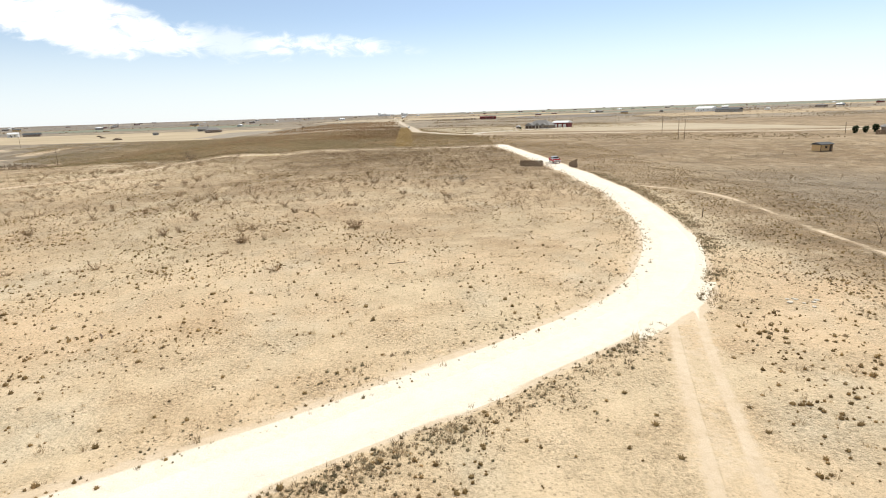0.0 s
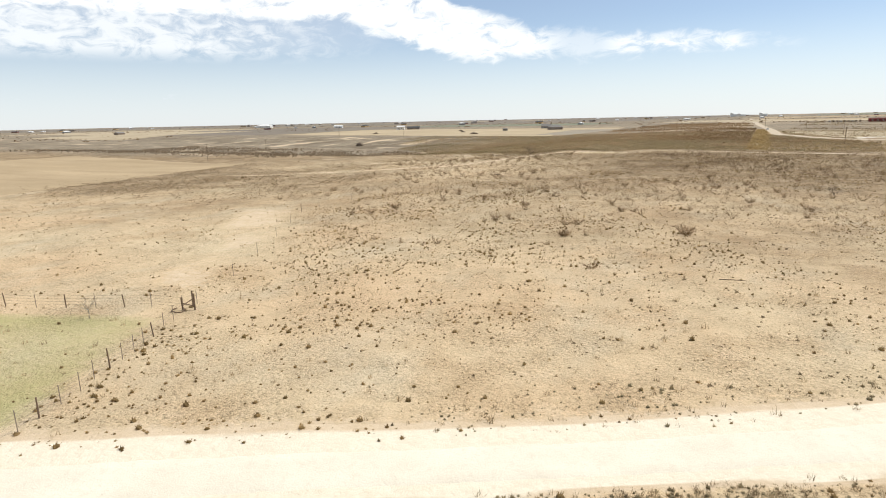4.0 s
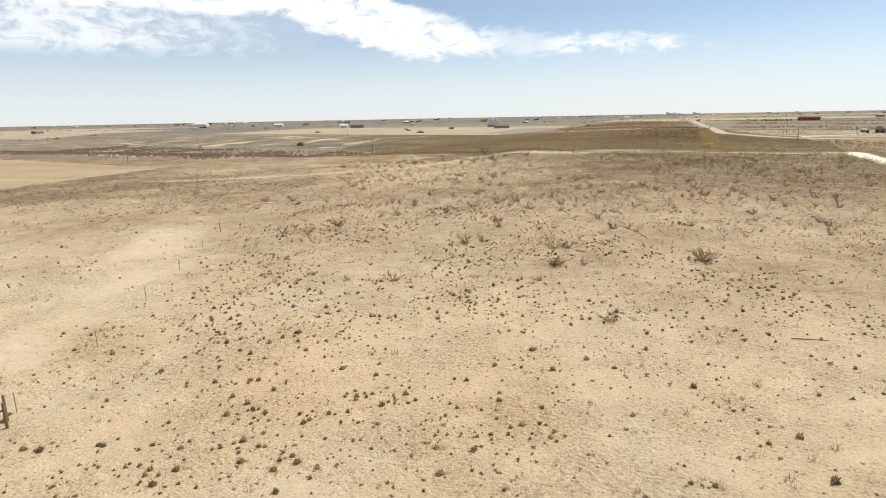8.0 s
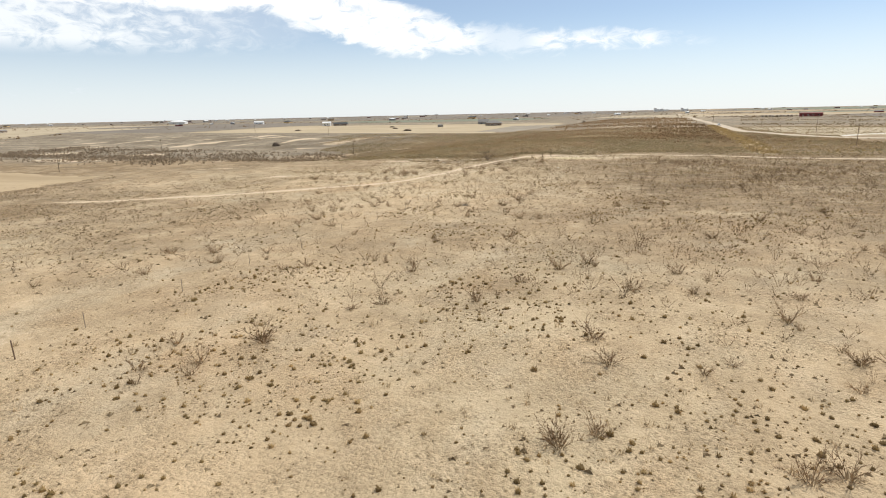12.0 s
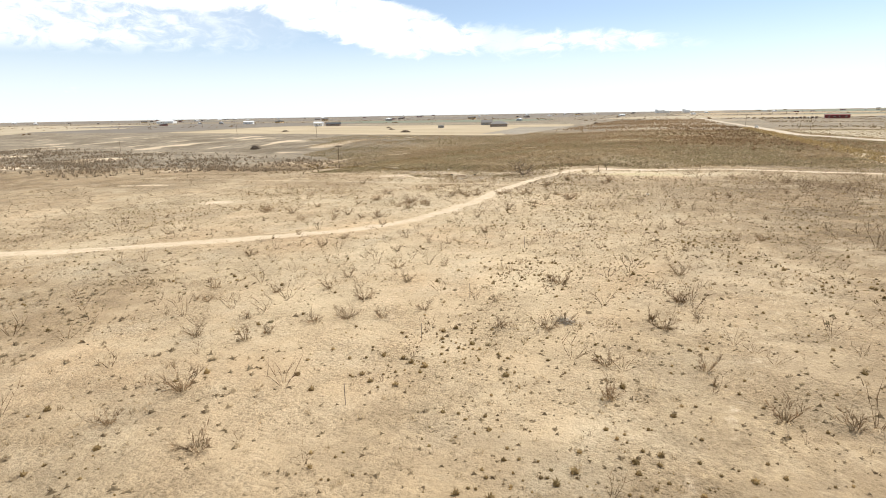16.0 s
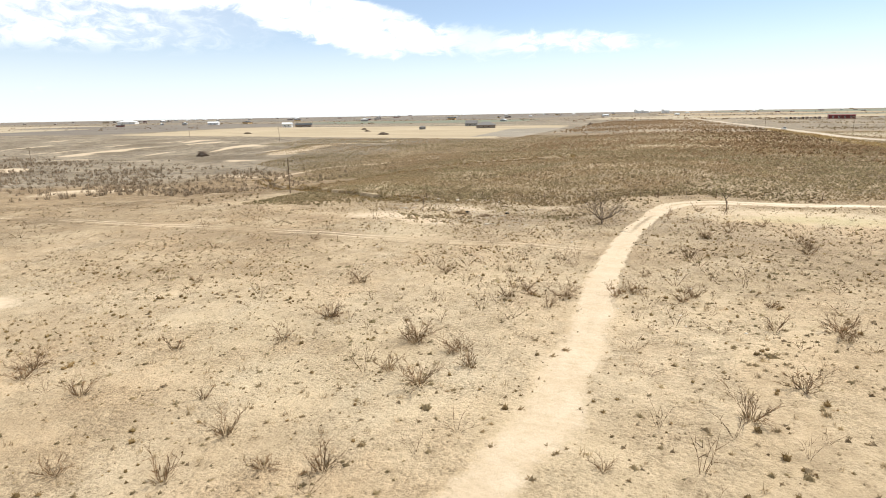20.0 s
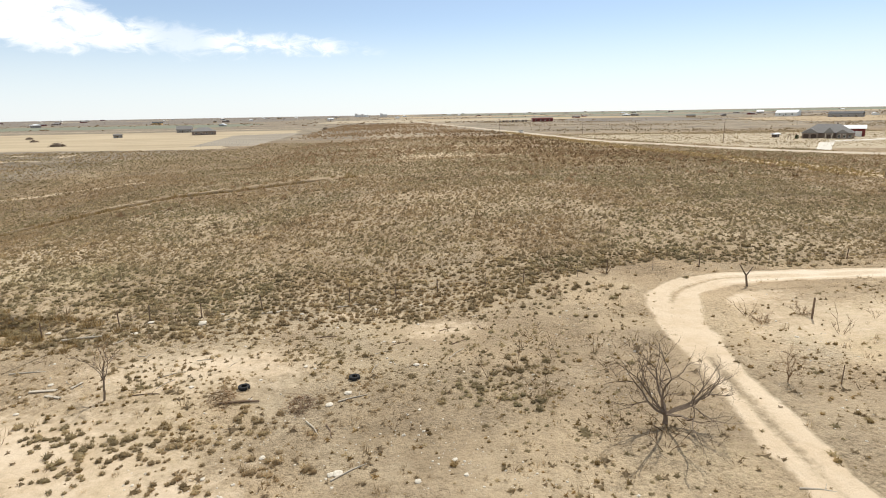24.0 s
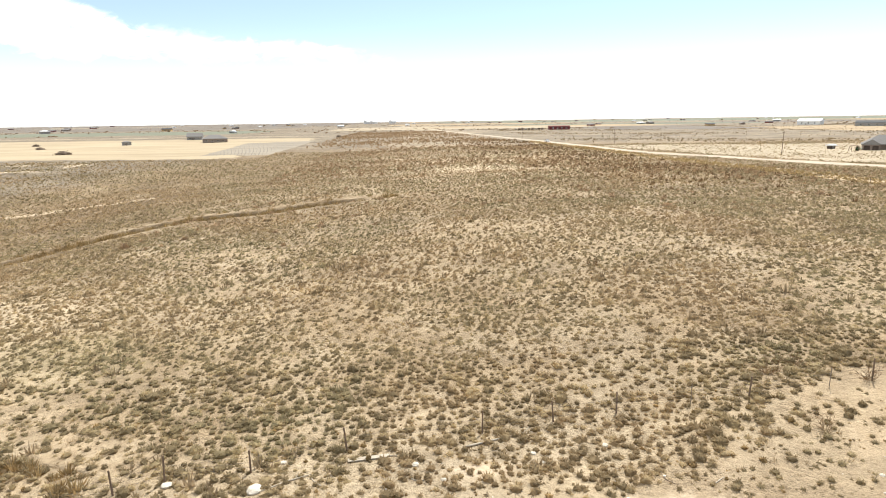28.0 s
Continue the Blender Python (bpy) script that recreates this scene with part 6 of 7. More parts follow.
log(-95.2, 222.0, -20, 1.6, 0.06, "pale barkless log at the side of the track")


def plank(x, y, turn, size, label, tilt=3.0):
    """A weathered sawn board lying on the ground, split at one end."""
    ob = thing("plank", x, y, turn, label, "plank", "planks")
    bm = box(bmesh.new(), (0, 0, 0.06), size, 0, 0.008, tilt)
    box(bm, (size[0] * 0.47, size[1] * 0.22, 0.06), (size[0] * 0.14, size[1] * 0.4, size[2]), 6, 0.006, tilt)
    part("board", bm, BLEACHED, ob)
    return ob


plank(-135.6, 243.4, 3, (1.5, 0.22, 0.05), "pale weathered board lying on sandy ground")
plank(-134.6, 242.6, -20, (1.1, 0.18, 0.05), "short pale board beside a dead sapling")
plank(-124.9, 256.2, 9, (2.0, 0.26, 0.05), "wide bleached board lying in grass by the fence")
plank(-133.9, 243.9, 70, (0.8, 0.16, 0.04), "small grey board among driftwood")


def old_tyre(x, y, turn, label):
    """A worn tyre lying flat: treaded ring with a dark hollow."""
    ob = thing("tyre", x, y, turn, label, "tyre", "old tyres")
    bm = bmesh.new()
    rings, sides = 28, 10
    rows = []
    for i in range(rings):
        a = 6.2832 * i / rings
        row = []
        for j in range(sides):
            b = 6.2832 * j / sides
            tread = 0.012 if i % 2 and math.cos(b) > 0.5 else 0.0
            g = 0.25 + (0.10 + tread) * max(-0.75, min(0.8, 1.2 * math.cos(b)))
            row.append(bm.verts.new((math.cos(a) * g, math.sin(a) * g, 0.11 + 0.11 * max(-0.85, min(0.85, 1.2 * math.sin(b))))))
        rows.append(row)
    for i in range(rings):
        for j in range(sides):
            bm.faces.new((rows[i][j], rows[(i + 1) % rings][j], rows[(i + 1) % rings][(j + 1) % sides], rows[i][(j + 1) % sides]))
    part("casing", bm, RUBBER, ob)
    return ob


old_tyre(-117.4, 243.4, 10, "old black tyre lying on bare earth")
old_tyre(-123.8, 242.7, 50, "old black tyre beside a rotten log")


def twig_heap(x, y, w, label, seed, mat):
    """A flat heap of broken twigs."""
    ob = thing("twig_heap", x, y, seed * 29, label, "twig heap", "twig heaps")
    r = np.random.default_rng(seed)
    v, f = [], []
    for _ in range(150):
        a, d = r.uniform(0, 6.283), math.sqrt(r.uniform(0, 1)) * w / 2
        p = np.array((math.cos(a) * d, math.sin(a) * d * 0.6, r.uniform(0, 0.28) * (1 - d / w)))
        limb(v, f, p, p + r.normal(0, 0.45, 3) * (1, 1, 0.3), 0.016, 0.004)
    under(solid("brushwood", np.array(v), np.array(f), mat), ob)
    return ob


twig_heap(-120.1, 240.4, 2.4, "flat heap of russet broken twigs", 3, RED_TWIG)
twig_heap(-124.7, 241.3, 2.6, "grey heap of dead branches beside a log", 4, TWIG)
twig_heap(-69.0, 140.0, 1.0, "small heap of bleached sticks in the pasture", 5, BLEACHED)
log(-4.5, 60.0, 14, 2.3, 0.05, "thin fallen pole in the open pasture", WEATHERED)
log(-25.4, 41.6, -52, 1.1, 0.09, "short dark stump log on bare pasture", WEATHERED)
log(-110.9, 246.3, 55, 1.8, 0.05, "forked bleached branch near the track")
for k in range(26):
    x, y = rng.uniform(-143, -108), rng.uniform(243, 256)
    log(x, y, rng.uniform(0, 180), rng.uniform(0.5, 1.5), rng.uniform(0.02, 0.05), "small bleached stick of driftwood", BLEACHED if k % 3 else WEATHERED)


def rock(x, y, size, label, mat=STONE):
    bm = bmesh.new()
    bmesh.ops.create_icosphere(bm, subdivisions=2, radius=1)
    seed = Vector((x, y, 0))
    for v in bm.verts:
        v.co *= 1 + 0.35 * noise.noise(v.co * 1.3 + seed)
        v.co.z *= 0.36
        v.co *= size
    ob = part("rock", bm, mat, None, label)
    ob.matrix_world = pose(x, y, float(ground_z(x, y)) + size * 0.2, 0, 0, rng.uniform(0, 360))
    return tagged(ob, "", "rock", "stones")


rock(-129.9, 254.0, 0.36, "large pale limestone slab near the fence")
rock(-134.0, 254.6, 0.25, "pale stone half hidden in grass")
rock(-122.6, 255.6, 0.2, "flat pale stone on bare earth")
rock(-70.6, 207, 0.3, "white flat stone beside the track")
rock(52, 47, 0.6, "pale limestone block on the slope")
rock(53.2, 46.2, 0.45, "weathered limestone block on the slope")
for k in range(60):
    rock(rng.uniform(-142, -110), rng.uniform(231, 257), rng.gamma(2.0, 0.035) + 0.05, "small pale stone by the dry wash")

for k in range(9):
    rock(28.5 + rng.normal(0, 0.9), 44.5 + rng.normal(0, 0.7), rng.uniform(0.1, 0.24), "pale stone of a small heap on the slope")


# ---- buildings ----
def roof_mesh(w, d, h, rise, hip, over=0.5, thick=0.22):
    """A closed gable or hip roof over a plan w by d, on walls of height h."""
    a, b = w / 2 + over, d / 2 + over
    r = max(a - b, 0.3) if hip else a
    bm = bmesh.new()
    low = [bm.verts.new((x, y, h - 0.05)) for x, y in ((-a, -b), (a, -b), (a, b), (-a, b))]
    eave = [bm.verts.new((x, y, h + thick)) for x, y in ((-a, -b), (a, -b), (a, b), (-a, b))]
    p, q = bm.verts.new((-r, 0, h + thick + rise)), bm.verts.new((r, 0, h + thick + rise))
    for f in (low[::-1], (eave[0], eave[1], q, p), (eave[1], eave[2], q), (eave[2], eave[3], p, q), (eave[3], eave[0], p)):
        bm.faces.new(f)
    for i in range(4):
        j = (i + 1) % 4
        bm.faces.new((low[i], low[j], eave[j], eave[i]))
    return bm


def window(parent, x, y, z, w, h, turn=0.0, trim=PALE_TRIM):
    win = block("window", (x, y, z), (w, 0.08, h), GLASS, parent, "", turn)
    c, s = math.cos(radians(turn)), math.sin(radians(turn))
    bm = bmesh.new()
    for dx, dz, sx, sz in ((-w / 2, 0, 0.12, h + 0.24), (w / 2, 0, 0.12, h + 0.24), (0, h / 2, w, 0.12), (0, -h / 2, w, 0.14), (0, 0, 0.06, h)):
        box(bm, (x + dx * c, y + dx * s, z + dz), (sx, 0.14, sz), turn)
    part("frame", bm, trim, win)
    return win


def house(name, x, y, turn, w, d, h, rise, walls, roof, label, category="house", hip=True, wins=3, doors=1, group="far houses", trim=PALE_TRIM):
    """A plain house or barn; its front looks along local -y."""
    ob = thing(name, x, y, turn, label, category, group, 0.15)
    block("wall", (0, 0, h / 2), (w, d, h), walls, ob)
    part("roof", roof_mesh(w, d, h, rise, hip), roof, ob)
    for k in range(wins):
        u = -w / 2 + w * (k + 0.75) / (wins + 0.5)
        window(ob, u, -d / 2 - 0.03, h * 0.55, min(1.6, w / (wins + 2)), h * 0.38, 0, trim)
        window(ob, u, d / 2 + 0.03, h * 0.55, min(1.6, w / (wins + 2)), h * 0.38, 0, trim)
    for k in range(doors):
        dr = block("door", (-w * 0.1 + 2.2 * k, -d / 2 - 0.04, min(2.1, h * 0.8) / 2), (1.0, 0.1, min(2.1, h * 0.8)), DOOR_PAINT, ob)
        block("handle", (-w * 0.1 + 2.2 * k + 0.38, -d / 2 - 0.11, 1.0), (0.05, 0.06, 0.12), CHROME, dr)
    return ob


# the brick house with its yard
home = thing("country_house", 77, 462, -38, "brown brick country house with a grey hipped roof", "house", "", 0.2)
home.matrix_world = home.matrix_world @ Matrix.Diagonal((0.8, 0.8, 0.8, 1))
block("wall", (0, 0, 1.6), (24, 13, 3.2), BRICK, home)
part("roof", roof_mesh(24, 13, 3.2, 4.6, True, 0.7), SHINGLE, home)
for u, deep, wide, tall in ((-8.2, 3.6, 7.4, 2.6), (0.6, 2.4, 4.4, 2.9), (6.6, 1.8, 5.0, 2.0)):
    wing = block("gable_wing", (u, -6.5 - deep / 2 + 0.1, 1.6), (wide, deep, 3.2), BRICK, home)
    bm = roof_mesh(deep + 6, wide, 3.2, tall, False, 0.4)
    bmesh.ops.rotate(bm, cent=(0, 0, 0), matrix=Matrix.Rotation(radians(90), 3, "Z"), verts=bm.verts)
    bmesh.ops.translate(bm, vec=(u, -6.5 - deep / 2 + 3.0, 0.02), verts=bm.verts)
    part("gable_roof", bm, SHINGLE, wing)
    bm = bmesh.new()
    tri = [bm.verts.new((u + sx * wide / 2, -6.5 - deep - 0.03, 3.2)) for sx in (-1, 1)] + [bm.verts.new((u, -6.5 - deep - 0.03, 3.2 + tall * 0.95))]
    back_tri = [bm.verts.new(v.co + Vector((0, 0.2, 0))) for v in tri]
    bm.faces.new(tri)
    bm.faces.new(back_tri[::-1])
    for i in range(3):
        j = (i + 1) % 3
        bm.faces.new((tri[j], tri[i], back_tri[i], back_tri[j]))
    part("gable_end", bm, STONE, wing)
for u, w in ((-10.0, 2.6), (-6.4, 2.6)):
    arch = block("garage_door", (u, -10.06, 1.2), (w, 0.12, 2.3), DOOR_PAINT, home)
    bm = bmesh.new()
    bmesh.ops.create_cone(bm, cap_ends=True, segments=20, radius1=w / 2, radius2=w / 2, depth=0.12, matrix=Matrix.Translation((u, -10.06, 2.3)) @ Matrix.Rotation(radians(90), 4, "X") @ Matrix.Diagonal((1, 0.35, 1, 1)))
    part("arch_top", bm, DOOR_PAINT, arch)
front = block("door", (0.6, -8.95, 1.25), (1.6, 0.12, 2.5), DOOR_PAINT, home)
block("handle", (1.2, -9.05, 1.1), (0.06, 0.08, 0.2), CHROME, front)
for u in (-0.9, 2.1):
    block("porch_column", (u, -9.3, 1.5), (0.4, 0.4, 3.0), STONE, home, "pale stone porch column", bevel=0.04)
for u in (5.4, 7.8):
    window(home, u, -8.34, 1.7, 1.1, 1.8)
for u in (10.4,):
    window(home, u, -6.55, 1.7, 1.4, 1.5)
for v in (-3, 0, 3):
    window(home, -12.04, v, 1.7, 1.3, 1.5, 90)
    window(home, 12.04, v, 1.7, 1.3, 1.5, 90)
block("chimney", (4, 1.5, 7.4), (1.1, 0.9, 2.6), BRICK, home, "brick chimney", bevel=0.03)
field("driveway", (18, 389), (22, 387), (58, 432), (53, 435), CONCRETE, "pale concrete driveway to the house", 0.3, 12, 0.1)
field("forecourt", (53.4, 435.6), (58.4, 432.6), (100, 444), (97, 449), CONCRETE, "pale concrete forecourt before the house", 0.3, 12, 0.1)

barn = house("metal_barn", 96, 474, -38, 13, 8, 3.8, 1.4, RED_METAL, WHITE_ROOF, "dark red metal barn with a white roof", "barn", False, 0, 1, "")
for u in (-4, 0, 4):
    bay = block("bay_door", (u, -4.06, 1.4), (2.6, 0.12, 2.8), WHITE_WALL, barn, "white roll-up bay door")
    for z in (0.6, 1.2, 1.8, 2.4):
        block("seam", (u, -4.13, z), (2.5, 0.03, 0.05), PALE_TRIM, bay)

# play frame, small store and cedar beside the house
swing = thing("play_frame", 56.5, 456, 20, "wooden swing and slide frame in the yard", "play frame")
for x in (-2.2, 2.2):
    for y in (-0.9, 0.9):
        bar("leg", (x, y, -0.1), (x, y * 0.15, 2.5), 0.09, WEATHERED, swing)
bar("beam", (-2.6, 0, 2.5), (2.6, 0, 2.5), 0.10, WEATHERED, swing)
part("slide", box(bmesh.new(), (3.6, 0, 1.1), (3.2, 0.6, 0.12), 0, 0.02), TOY_GREEN, swing, "green plastic slide")
for x in (-1.1, 0.3):
    bar("rope", (x, 0, 2.5), (x, 0, 0.6), 0.02, WEATHERED, swing)
    block("seat", (x, 0, 0.58), (0.5, 0.2, 0.05), TOY_GREEN, swing)
house("garden_store", 60.5, 474, 10, 2.3, 2.0, 1.7, 0.5, DOOR_PAINT, WHITE_ROOF, "small brown garden store with a pale roof", "shed", False, 1, 1, "")


def cedar(x, y, size, label, seed):
    ob = thing("cedar", x, y, seed * 40, label, "tree", "cedars")
    bar("trunk", (0, 0, -0.2), (0, 0, size * 0.75), 0.16, BARK, ob, "", 0.05)
    r = np.random.default_rng(seed)
    vs, fs, base = [], [], 0
    for _ in range(420):
        h = r.uniform(0.08, 1.0)
        rad = size * 0.34 * math.sin(math.pi * min(1, 0.25 + 0.75 * (1 - h))) * r.uniform(0.55, 1.1)
        a = r.uniform(0, 6.283)
        c = np.array((math.cos(a) * rad, math.sin(a) * rad, h * size))
        leaf = r.normal(0, 0.09 * size, (3, 3)) + c
        vs.append(leaf)
        fs.append((base, base + 1, base + 2))
        base += 3
    under(solid("crown", np.vstack(vs), np.array(fs), LEAF), ob)
    return ob


cedar(60.5, 459, 1.8, "small dark green cedar by the play frame", 1)
cedar(183.3, 261.9, 3.0, "dark green round cedar beside a house", 2)
cedar(190.5, 265.7, 2.8, "olive green half-bare tree beside a house", 3)
cedar(197.3, 268.7, 3.4, "dark cedar behind a house roof", 4)
house("ranch_house", 204, 260, -35, 17, 10, 2.6, 2.6, BRICK, SHINGLE, "low brown ranch house with grey shingle roof", "house", True, 3, 1, "")
yard_wall = thing("board_fence", 184, 250, -35, "dark board fence round a ranch house", "fence")
for k in range(24):
    block("board", (k * 0.55, 0, 0.85), (0.5, 0.04, 1.75 + 0.04 * (k % 3)), WEATHERED, yard_wall)

# tan shed
shed = thing("shed", 125.5, 194, 14, "tan wooden shed with dark trim and low dark roof", "shed", "", 0.1)
block("wall", (0, 0, 1.2), (4.7, 3.4, 2.2), TAN_SIDING, shed)
part("roof", roof_mesh(4.7, 3.4, 2.2, 0.6, False, 0.4, 0.12), DARK_ROOF, shed, "dark metal roof")
for u in (-2.3, 2.3):
    block("corner_trim", (u, -1.73, 1.1), (0.16, 0.08, 2.2), DOOR_PAINT, shed)
block("sill_beam", (0, -1.72, 0.08), (4.8, 0.10, 0.24), DOOR_PAINT, shed)
window(shed, -0.2, -1.75, 1.35, 0.7, 0.6, 0, DOOR_PAINT)
shed_door = block("door", (1.6, -1.75, 1.0), (0.8, 0.08, 1.95), DOOR_PAINT, shed)
block("handle", (1.3, -1.82, 1.0), (0.05, 0.06, 0.14), CHROME, shed_door)

# long red building with a row of parked machines
house("red_warehouse", 76, 1000, -4, 27, 12, 4.4, 0.9, RED_METAL, DEEP_RED, "long low red metal warehouse", "warehouse", False, 4, 2, "")
for k in range(9):
    trailer = thing("parked_trailer", 18 + 4.4 * k, 996 + 0.3 * k, 80 + 6 * (k % 3), "dark parked farm trailer in a row", "trailer", "parked trailers")
    block("bed", (0, 0, 1.5), (5.5, 2.2, 1.6 + 0.5 * (k % 3)), (GREY_WALL, DOOR_PAINT, BRICK)[k % 3], trailer, bevel=0.08)
    for u in (-1.6, 1.6):
        for v in (-1.05, 1.05):
            wheel = bmesh.new()
            rod(wheel, (u, v - 0.15, 0.5), (u, v + 0.15, 0.5), 0.5, None, 14)
            part("wheel", wheel, RUBBER, trailer)
house("white_hangar", 482, 1085, -50, 30, 22, 5.5, 3.5, WHITE_WALL, WHITE_ROOF, "large pale metal hangar with a white roof", "hangar", False, 3, 1, "")
house("grey_hangar", 440, 912, -50, 36, 14, 4.5, 2.5, GREY_WALL, DARK_ROOF, "long grey farm building with a dark roof", "barn", False, 4, 1, "")

# brick house by the golden field, with the darker house behind it
house("field_house", -282, 722, 18, 19, 12, 3.2, 3.0, BRICK, SHINGLE, "square brick house with a pale grey hipped roof", "house", True, 4, 1, "")
house("farm_house", -322, 790, 10, 13, 9, 3.0, 3.2, GREY_WALL, SHINGLE, "dark gabled farmhouse among bare trees", "house", False, 3, 1, "")
house("well_house", -338, 690, 30, 6, 5, 2.6, 0.8, GREY_WALL, SHINGLE, "small grey outbuilding by a golden field", "shed", True, 1, 1, "")
house("white_farm", -582, 794, 24, 12, 9, 4.5, 2.0, WHITE_WALL, WHITE_ROOF, "white farm building in a golden field", "barn", False, 2, 1, "")
house("long_barn", -562, 802, 24, 20, 9, 3.0, 2.0, BRICK, DARK_ROOF, "long low brown barn beside a white building", "barn", False, 5, 1, "")
house("domed_arena", -1480, 1285, 30, 44, 28, 6, 5, WHITE_WALL, WHITE_ROOF, "large white arena roof far across the valley", "barn", True, 2, 1, "")

# scattered homesteads towards the horizon
LOOKS = ((WHITE_WALL, WHITE_ROOF, "small white far house with a pale roof"), (BRICK, SHINGLE, "small brown far house with a grey roof"), (GREY_WALL, WHITE_ROOF, "grey far farm shed with a white roof"), (TAN_SIDING, DARK_ROOF, "tan far house with a dark roof"), (RED_METAL, SHINGLE, "far red barn with a grey roof"))
r = np.random.default_rng(41)
for k in range(150):
    way = r.uniform(-74, 58)
    dist = 10 ** (r.uniform(3.0, 3.55) if k < 80 else r.uniform(3.35, 3.62))
    x, y = dist * math.sin(radians(way)) - 60, dist * math.cos(radians(way)) + 120
    a, b, words = LOOKS[(k * 7 + k // 5) % 5]
    size = r.uniform(0.6, 1.25)
    house("homestead", x, y, r.uniform(0, 180), 16 * size, 10 * size, 3.6 * size, 2.0 * size, a, b, words, "house", k % 2 == 0, 2, 1)
for k, (x, y, h) in enumerate(((-330, 3050, 15), (-300, 3060, 12), (-210, 3040, 14))):
    silo = thing("grain_elevator", x, y, 0, "tall pale grain elevator on the horizon", "silo", "grain elevators")
    bar("tower", (0, 0, -1), (0, 0, h), 7, WHITE_WALL, silo, "", 7, 16)
    bar("cap", (0, 0, h), (0, 0, h + 3), 7.3, WHITE_ROOF, silo, "", 2, 16)
    block("headhouse", (16, 0, h * 0.35), (22, 10, h * 0.7), WHITE_WALL, silo)


# ---- gate, truck, poles, piles ----
def wing_fence(x, y, turn, boards, step, high, label, rise=0.0):
    ob = thing("gate_wing", x, y, turn, label, "gate wing", "gate wings")
    for k in range(boards):
        block("board", (k * step, 0, high * (1 + rise * k / boards) / 2), (step * 0.8, 0.06, high * (0.92 + rise * k / boards + 0.16 * ((k * 5) % 3) / 2)), WEATHERED, ob)
    for z in (0.35, high * 0.8):
        block("rail", (boards * step / 2, 0.06, z), (boards * step, 0.06, 0.14), WEATHERED, ob)
    return ob


wing_fence(20.4, 151.6, -22, 22, 0.27, 1.55, "grey wooden board wing of a ranch gate")
wing_fence(32.9, 151.2, -72, 15, 0.27, 1.0, "dark wooden board wing on the far side of the gate", 1.3)
leaf = thing("pipe_gate", 26.6, 149.2, -30, "open pale pipe gate beside the gravel road", "gate")
for z in (0.3, 0.6, 0.9, 1.2):
    bar("rail", (0, 0, z), (2.6, 0, z), 0.03, PIPE, leaf)
for x in (0, 1.3, 2.6):
    bar("upright", (x, 0, 0.02 if x == 0 else 0.25), (x, 0, 1.25), 0.035, PIPE, leaf)

truck = thing("pickup_truck", 30.7, 159.5, -86, "red and white pickup truck on the gravel road", "pickup", "", -0.06)
bm = box(bmesh.new(), (0, 0, 0.72), (5.5, 1.95, 0.62), 0, 0.10)
part("body", bm, TRUCK_RED, truck)
part("hood", box(bmesh.new(), (1.9, 0, 1.08), (1.6, 1.8, 0.22), 0, 0.09), TRUCK_RED, truck)
bm = bmesh.new()
low, top = [(-0.9, -0.92), (1.25, -0.92), (1.25, 0.92), (-0.9, 0.92)], [(-0.6, -0.74), (0.6, -0.74), (0.6, 0.74), (-0.6, 0.74)]
a = [bm.verts.new((x, y, 1.0)) for x, y in low]
b = [bm.verts.new((x, y, 1.78)) for x, y in top]
bm.faces.new(a[::-1])
bm.faces.new(b)
for i in range(4):
    j = (i + 1) % 4
    bm.faces.new((a[i], a[j], b[j], b[i]))
cab = part("cab", bm, TRUCK_WHITE, truck, "white cab roof")
block("windscreen", (0.99, 0, 1.40), (0.05, 1.5, 0.72), GLASS, cab, "", 0, 0, 0)
for s in (-1, 1):
    block("side_window", (0.1, s * 0.86, 1.42), (1.3, 0.05, 0.46), GLASS, cab, "", 0, 0, s * 14)
    block("mirror", (0.95, s * 1.08, 1.2), (0.12, 0.2, 0.2), TRUCK_RED, truck, bevel=0.03)
    block("headlight", (2.74, s * 0.72, 0.86), (0.06, 0.36, 0.2), TRUCK_WHITE, truck, bevel=0.02)
    block("bed_side", (-1.85, s * 0.9, 1.12), (1.8, 0.1, 0.3), TRUCK_RED, truck, bevel=0.03)
    for u in (1.75, -1.75):
        wheel = part("wheel", rod(bmesh.new(), (u, s * 0.78, 0.38), (u, s * 1.0, 0.38), 0.38, None, 18), RUBBER, truck)
        part("rim", rod(bmesh.new(), (u, s * 0.99, 0.38), (u, s * 1.015, 0.38), 0.22, None, 14), CHROME, wheel)
block("grille", (2.76, 0, 0.84), (0.05, 1.0, 0.3), CHROME, truck)
block("bumper", (2.82, 0, 0.52), (0.16, 1.9, 0.24), CHROME, truck, bevel=0.04)
block("tailgate", (-2.74, 0, 1.05), (0.06, 1.7, 0.4), TRUCK_RED, truck, bevel=0.02)


def utility_pole(x, y, turn, h=9.0):
    ob = thing("utility_pole", x, y, turn, "brown wooden utility pole with a crossarm", "utility pole", "utility poles")
    bar("pole", (0, 0, -0.4), (0, 0, h), 0.12, WEATHERED, ob, "", 0.08)
    arm = block("crossarm", (0, 0.13, h - 0.7), (2.2, 0.1, 0.14), WEATHERED, ob)
    for u in (-1.0, -0.35, 0.35, 1.0):
        bar("insulator", (u, 0.13, h - 0.63), (u, 0.13, h - 0.4), 0.05, STONE, arm)
    return ob


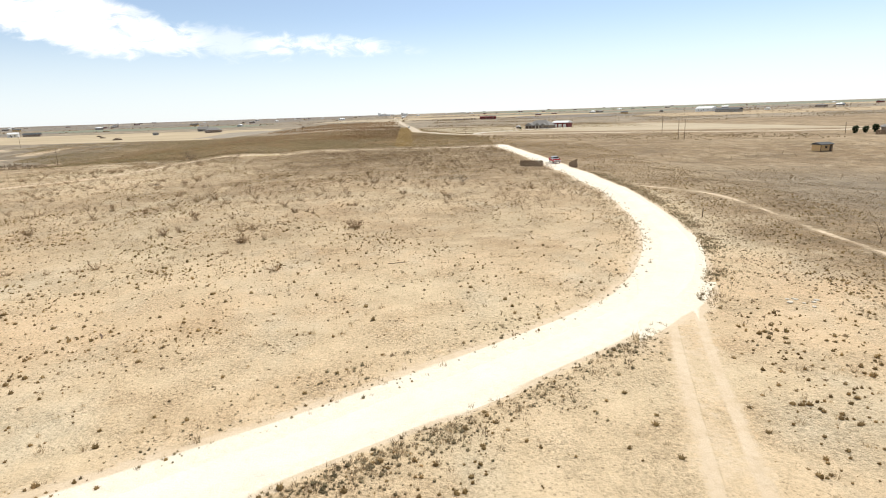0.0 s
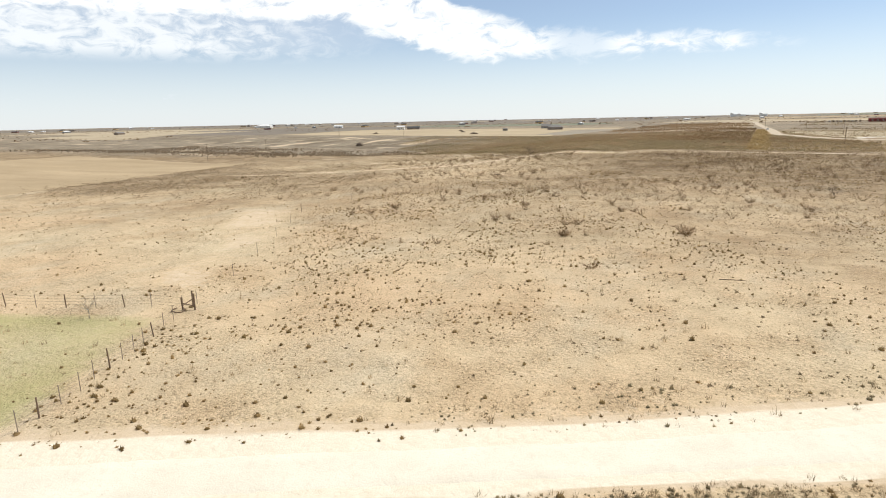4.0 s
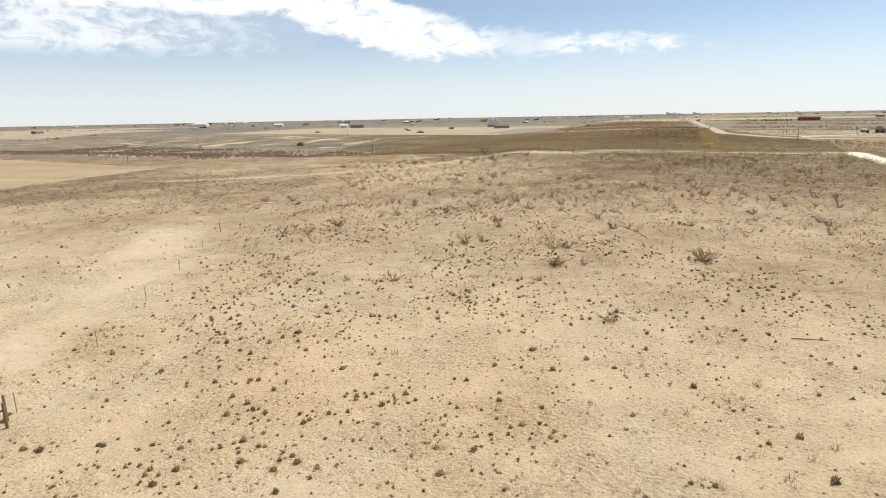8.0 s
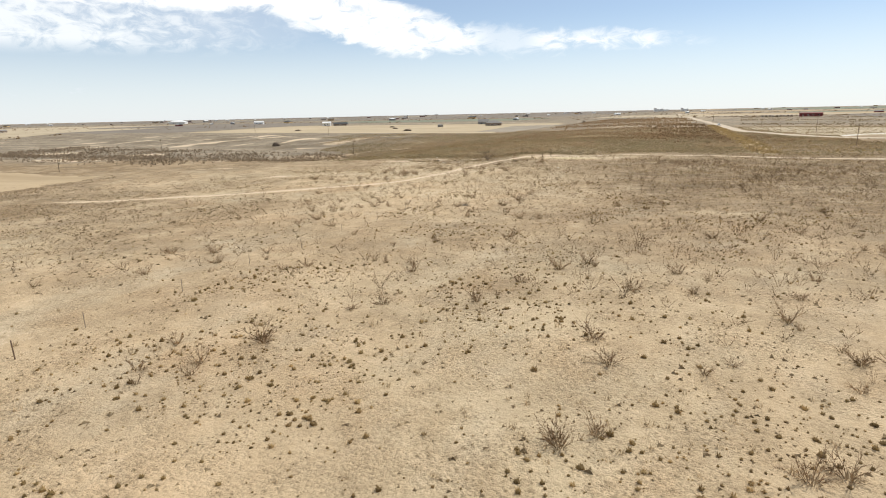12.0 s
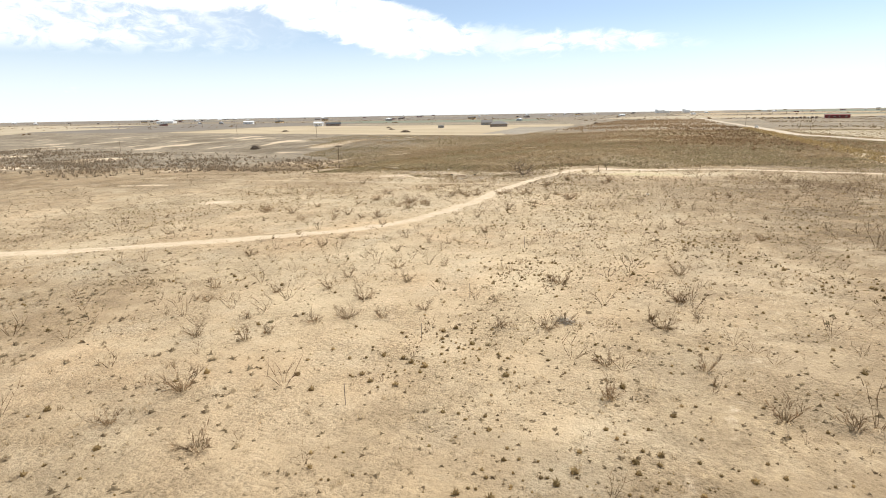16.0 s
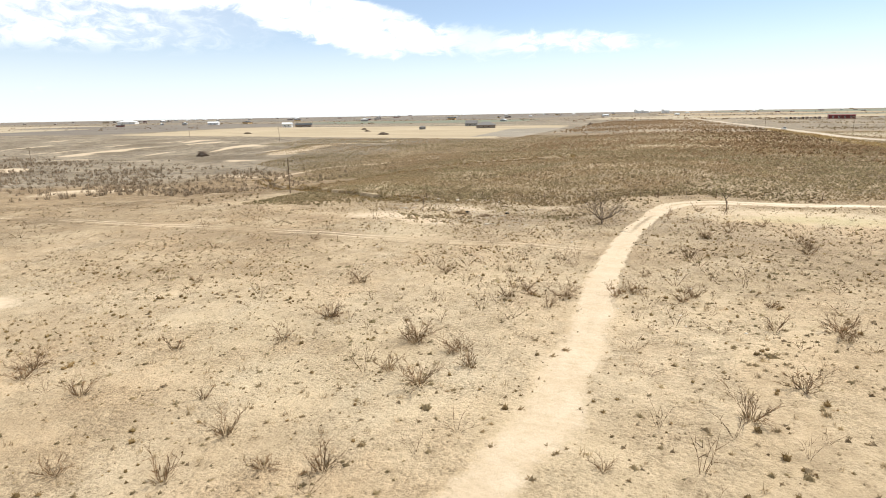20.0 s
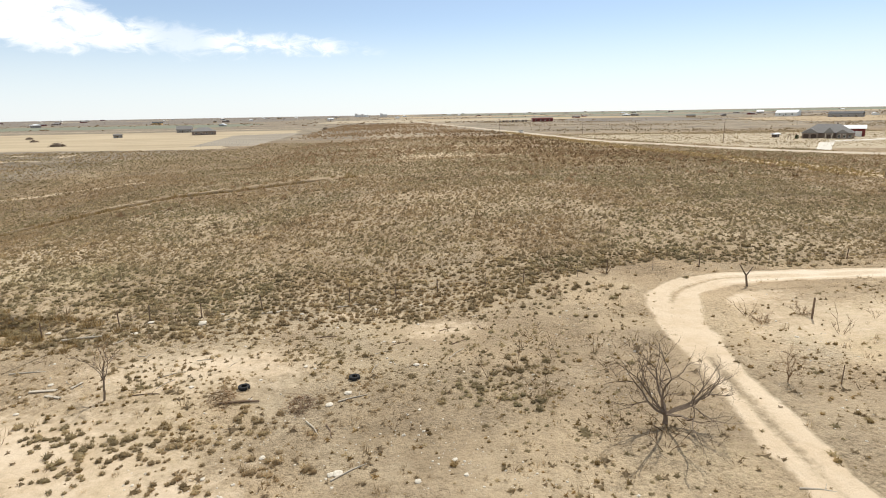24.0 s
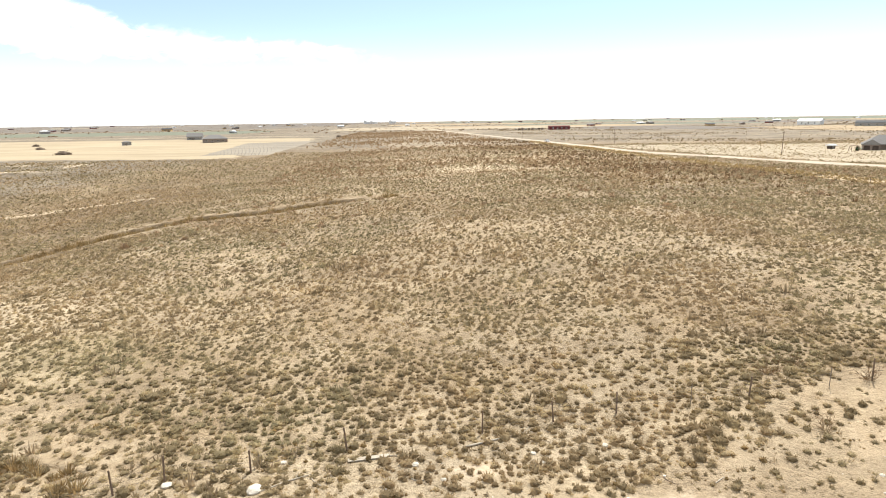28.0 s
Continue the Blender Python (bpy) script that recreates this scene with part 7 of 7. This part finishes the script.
for x, y, turn, h in ((-174.5, 263.5, 35, 8.0), (-260, 190, 30, 9), (-395, 345, 40, 9.5), (-470, 520, 40, 9), (-340, 470, 40, 9), (108, 290, 60, 9), (102.5, 256, 60, 9), (104.4, 254, 60, 8.6), (16, 440, 30, 9), (179, 262, 50, 5), (12, 304, 30, 7.5), (-5, 560, 30, 9), (-40, 655, 30, 9)):
    utility_pole(x, y, turn, h)


def brush_pile(x, y, w, h, label, seed):
    ob = thing("brush_pile", x, y, seed * 37, label, "brush pile", "brush piles")
    r = np.random.default_rng(seed)
    v, f = [], []
    for _ in range(260):
        a, d = r.uniform(0, 6.283), math.sqrt(r.uniform(0, 1))
        p = np.array((math.cos(a) * d * w / 2, math.sin(a) * d * w / 3, max(0, h * (1 - d * d) * r.uniform(0.3, 1.0))))
        limb(v, f, p, p + r.normal(0, 1, 3) * (0.9, 0.9, 0.35), 0.10, 0.03)
    under(solid("brushwood", np.array(v), np.array(f), BARK), ob)
    bm = bmesh.new()
    bmesh.ops.create_icosphere(bm, subdivisions=3, radius=1)
    for q in bm.verts:
        q.co *= 1 + 0.3 * noise.noise(q.co * 2 + Vector((seed, 0, 0)))
        q.co = Vector((q.co.x * w * 0.42, q.co.y * w * 0.28, max(q.co.z, -0.1) * h * 0.75))
    part("core", bm, BARK, ob)
    return ob


brush_pile(-318, 572, 9, 2.6, "dark heap of cut brush in a golden field", 1)
brush_pile(-372, 640, 6, 1.8, "low dark brush heap in a golden field", 2)
brush_pile(-405, 690, 6, 1.8, "small dark brush heap in a golden field", 3)
brush_pile(-190, 800, 6, 2.4, "dark brush heap beside a far road", 4)
brush_pile(-341, 404, 7, 3.2, "dark rounded thicket on the eroded bank", 5)
brush_pile(-480, 600, 6, 2.0, "small dark brush heap in a golden field", 6)

# vineyard rows
vines = thing("vineyard", -215, 550, 0, "young vineyard of short grey vine guards in rows", "vineyard")
o = vines.matrix_world.translation
v, f = [], []
limb(v, f, (0, 0, -0.2), (0, 0, 1.0), 0.075, 0.06)
guard = solid("vine_guard", np.array(v), np.array(f), PIPE)
for k in range(17):
    u = (k + 0.5) / 17
    head, tail = Vector((-228 + 29 * u, 536 + 5 * u)), Vector((-250 + 47 * u, 698 + 24 * u))
    for j in range(17):
        q = head.lerp(tail, j / 16)
        one = guard if k + j == 0 else new("vine_guard", guard.data)
        one.parent, one.location = vines, (q.x - o.x, q.y - o.y, float(ground_z(q.x, q.y)) - o.z)


# white pickup on the far county road
far_car = thing("white_pickup", -34.6, 600, -84, "white pickup on the pale far county road", "pickup", "", -0.12)
part("body", box(bmesh.new(), (0, 0, 0.75), (5.2, 1.9, 0.7), 0, 0.12), TRUCK_WHITE, far_car)
bonnet = part("cab", box(bmesh.new(), (0.2, 0, 1.38), (2.2, 1.7, 0.7), 0, 0.2), TRUCK_WHITE, far_car)
block("windscreen", (1.28, 0, 1.42), (0.08, 1.4, 0.45), GLASS, bonnet)
for s in (-1, 1):
    block("side_window", (0.2, s * 0.84, 1.45), (1.6, 0.06, 0.38), GLASS, bonnet)
    for u in (1.6, -1.6):
        part("wheel", rod(bmesh.new(), (u, s * 0.75, 0.38), (u, s * 0.98, 0.38), 0.38, None, 14), RUBBER, far_car)
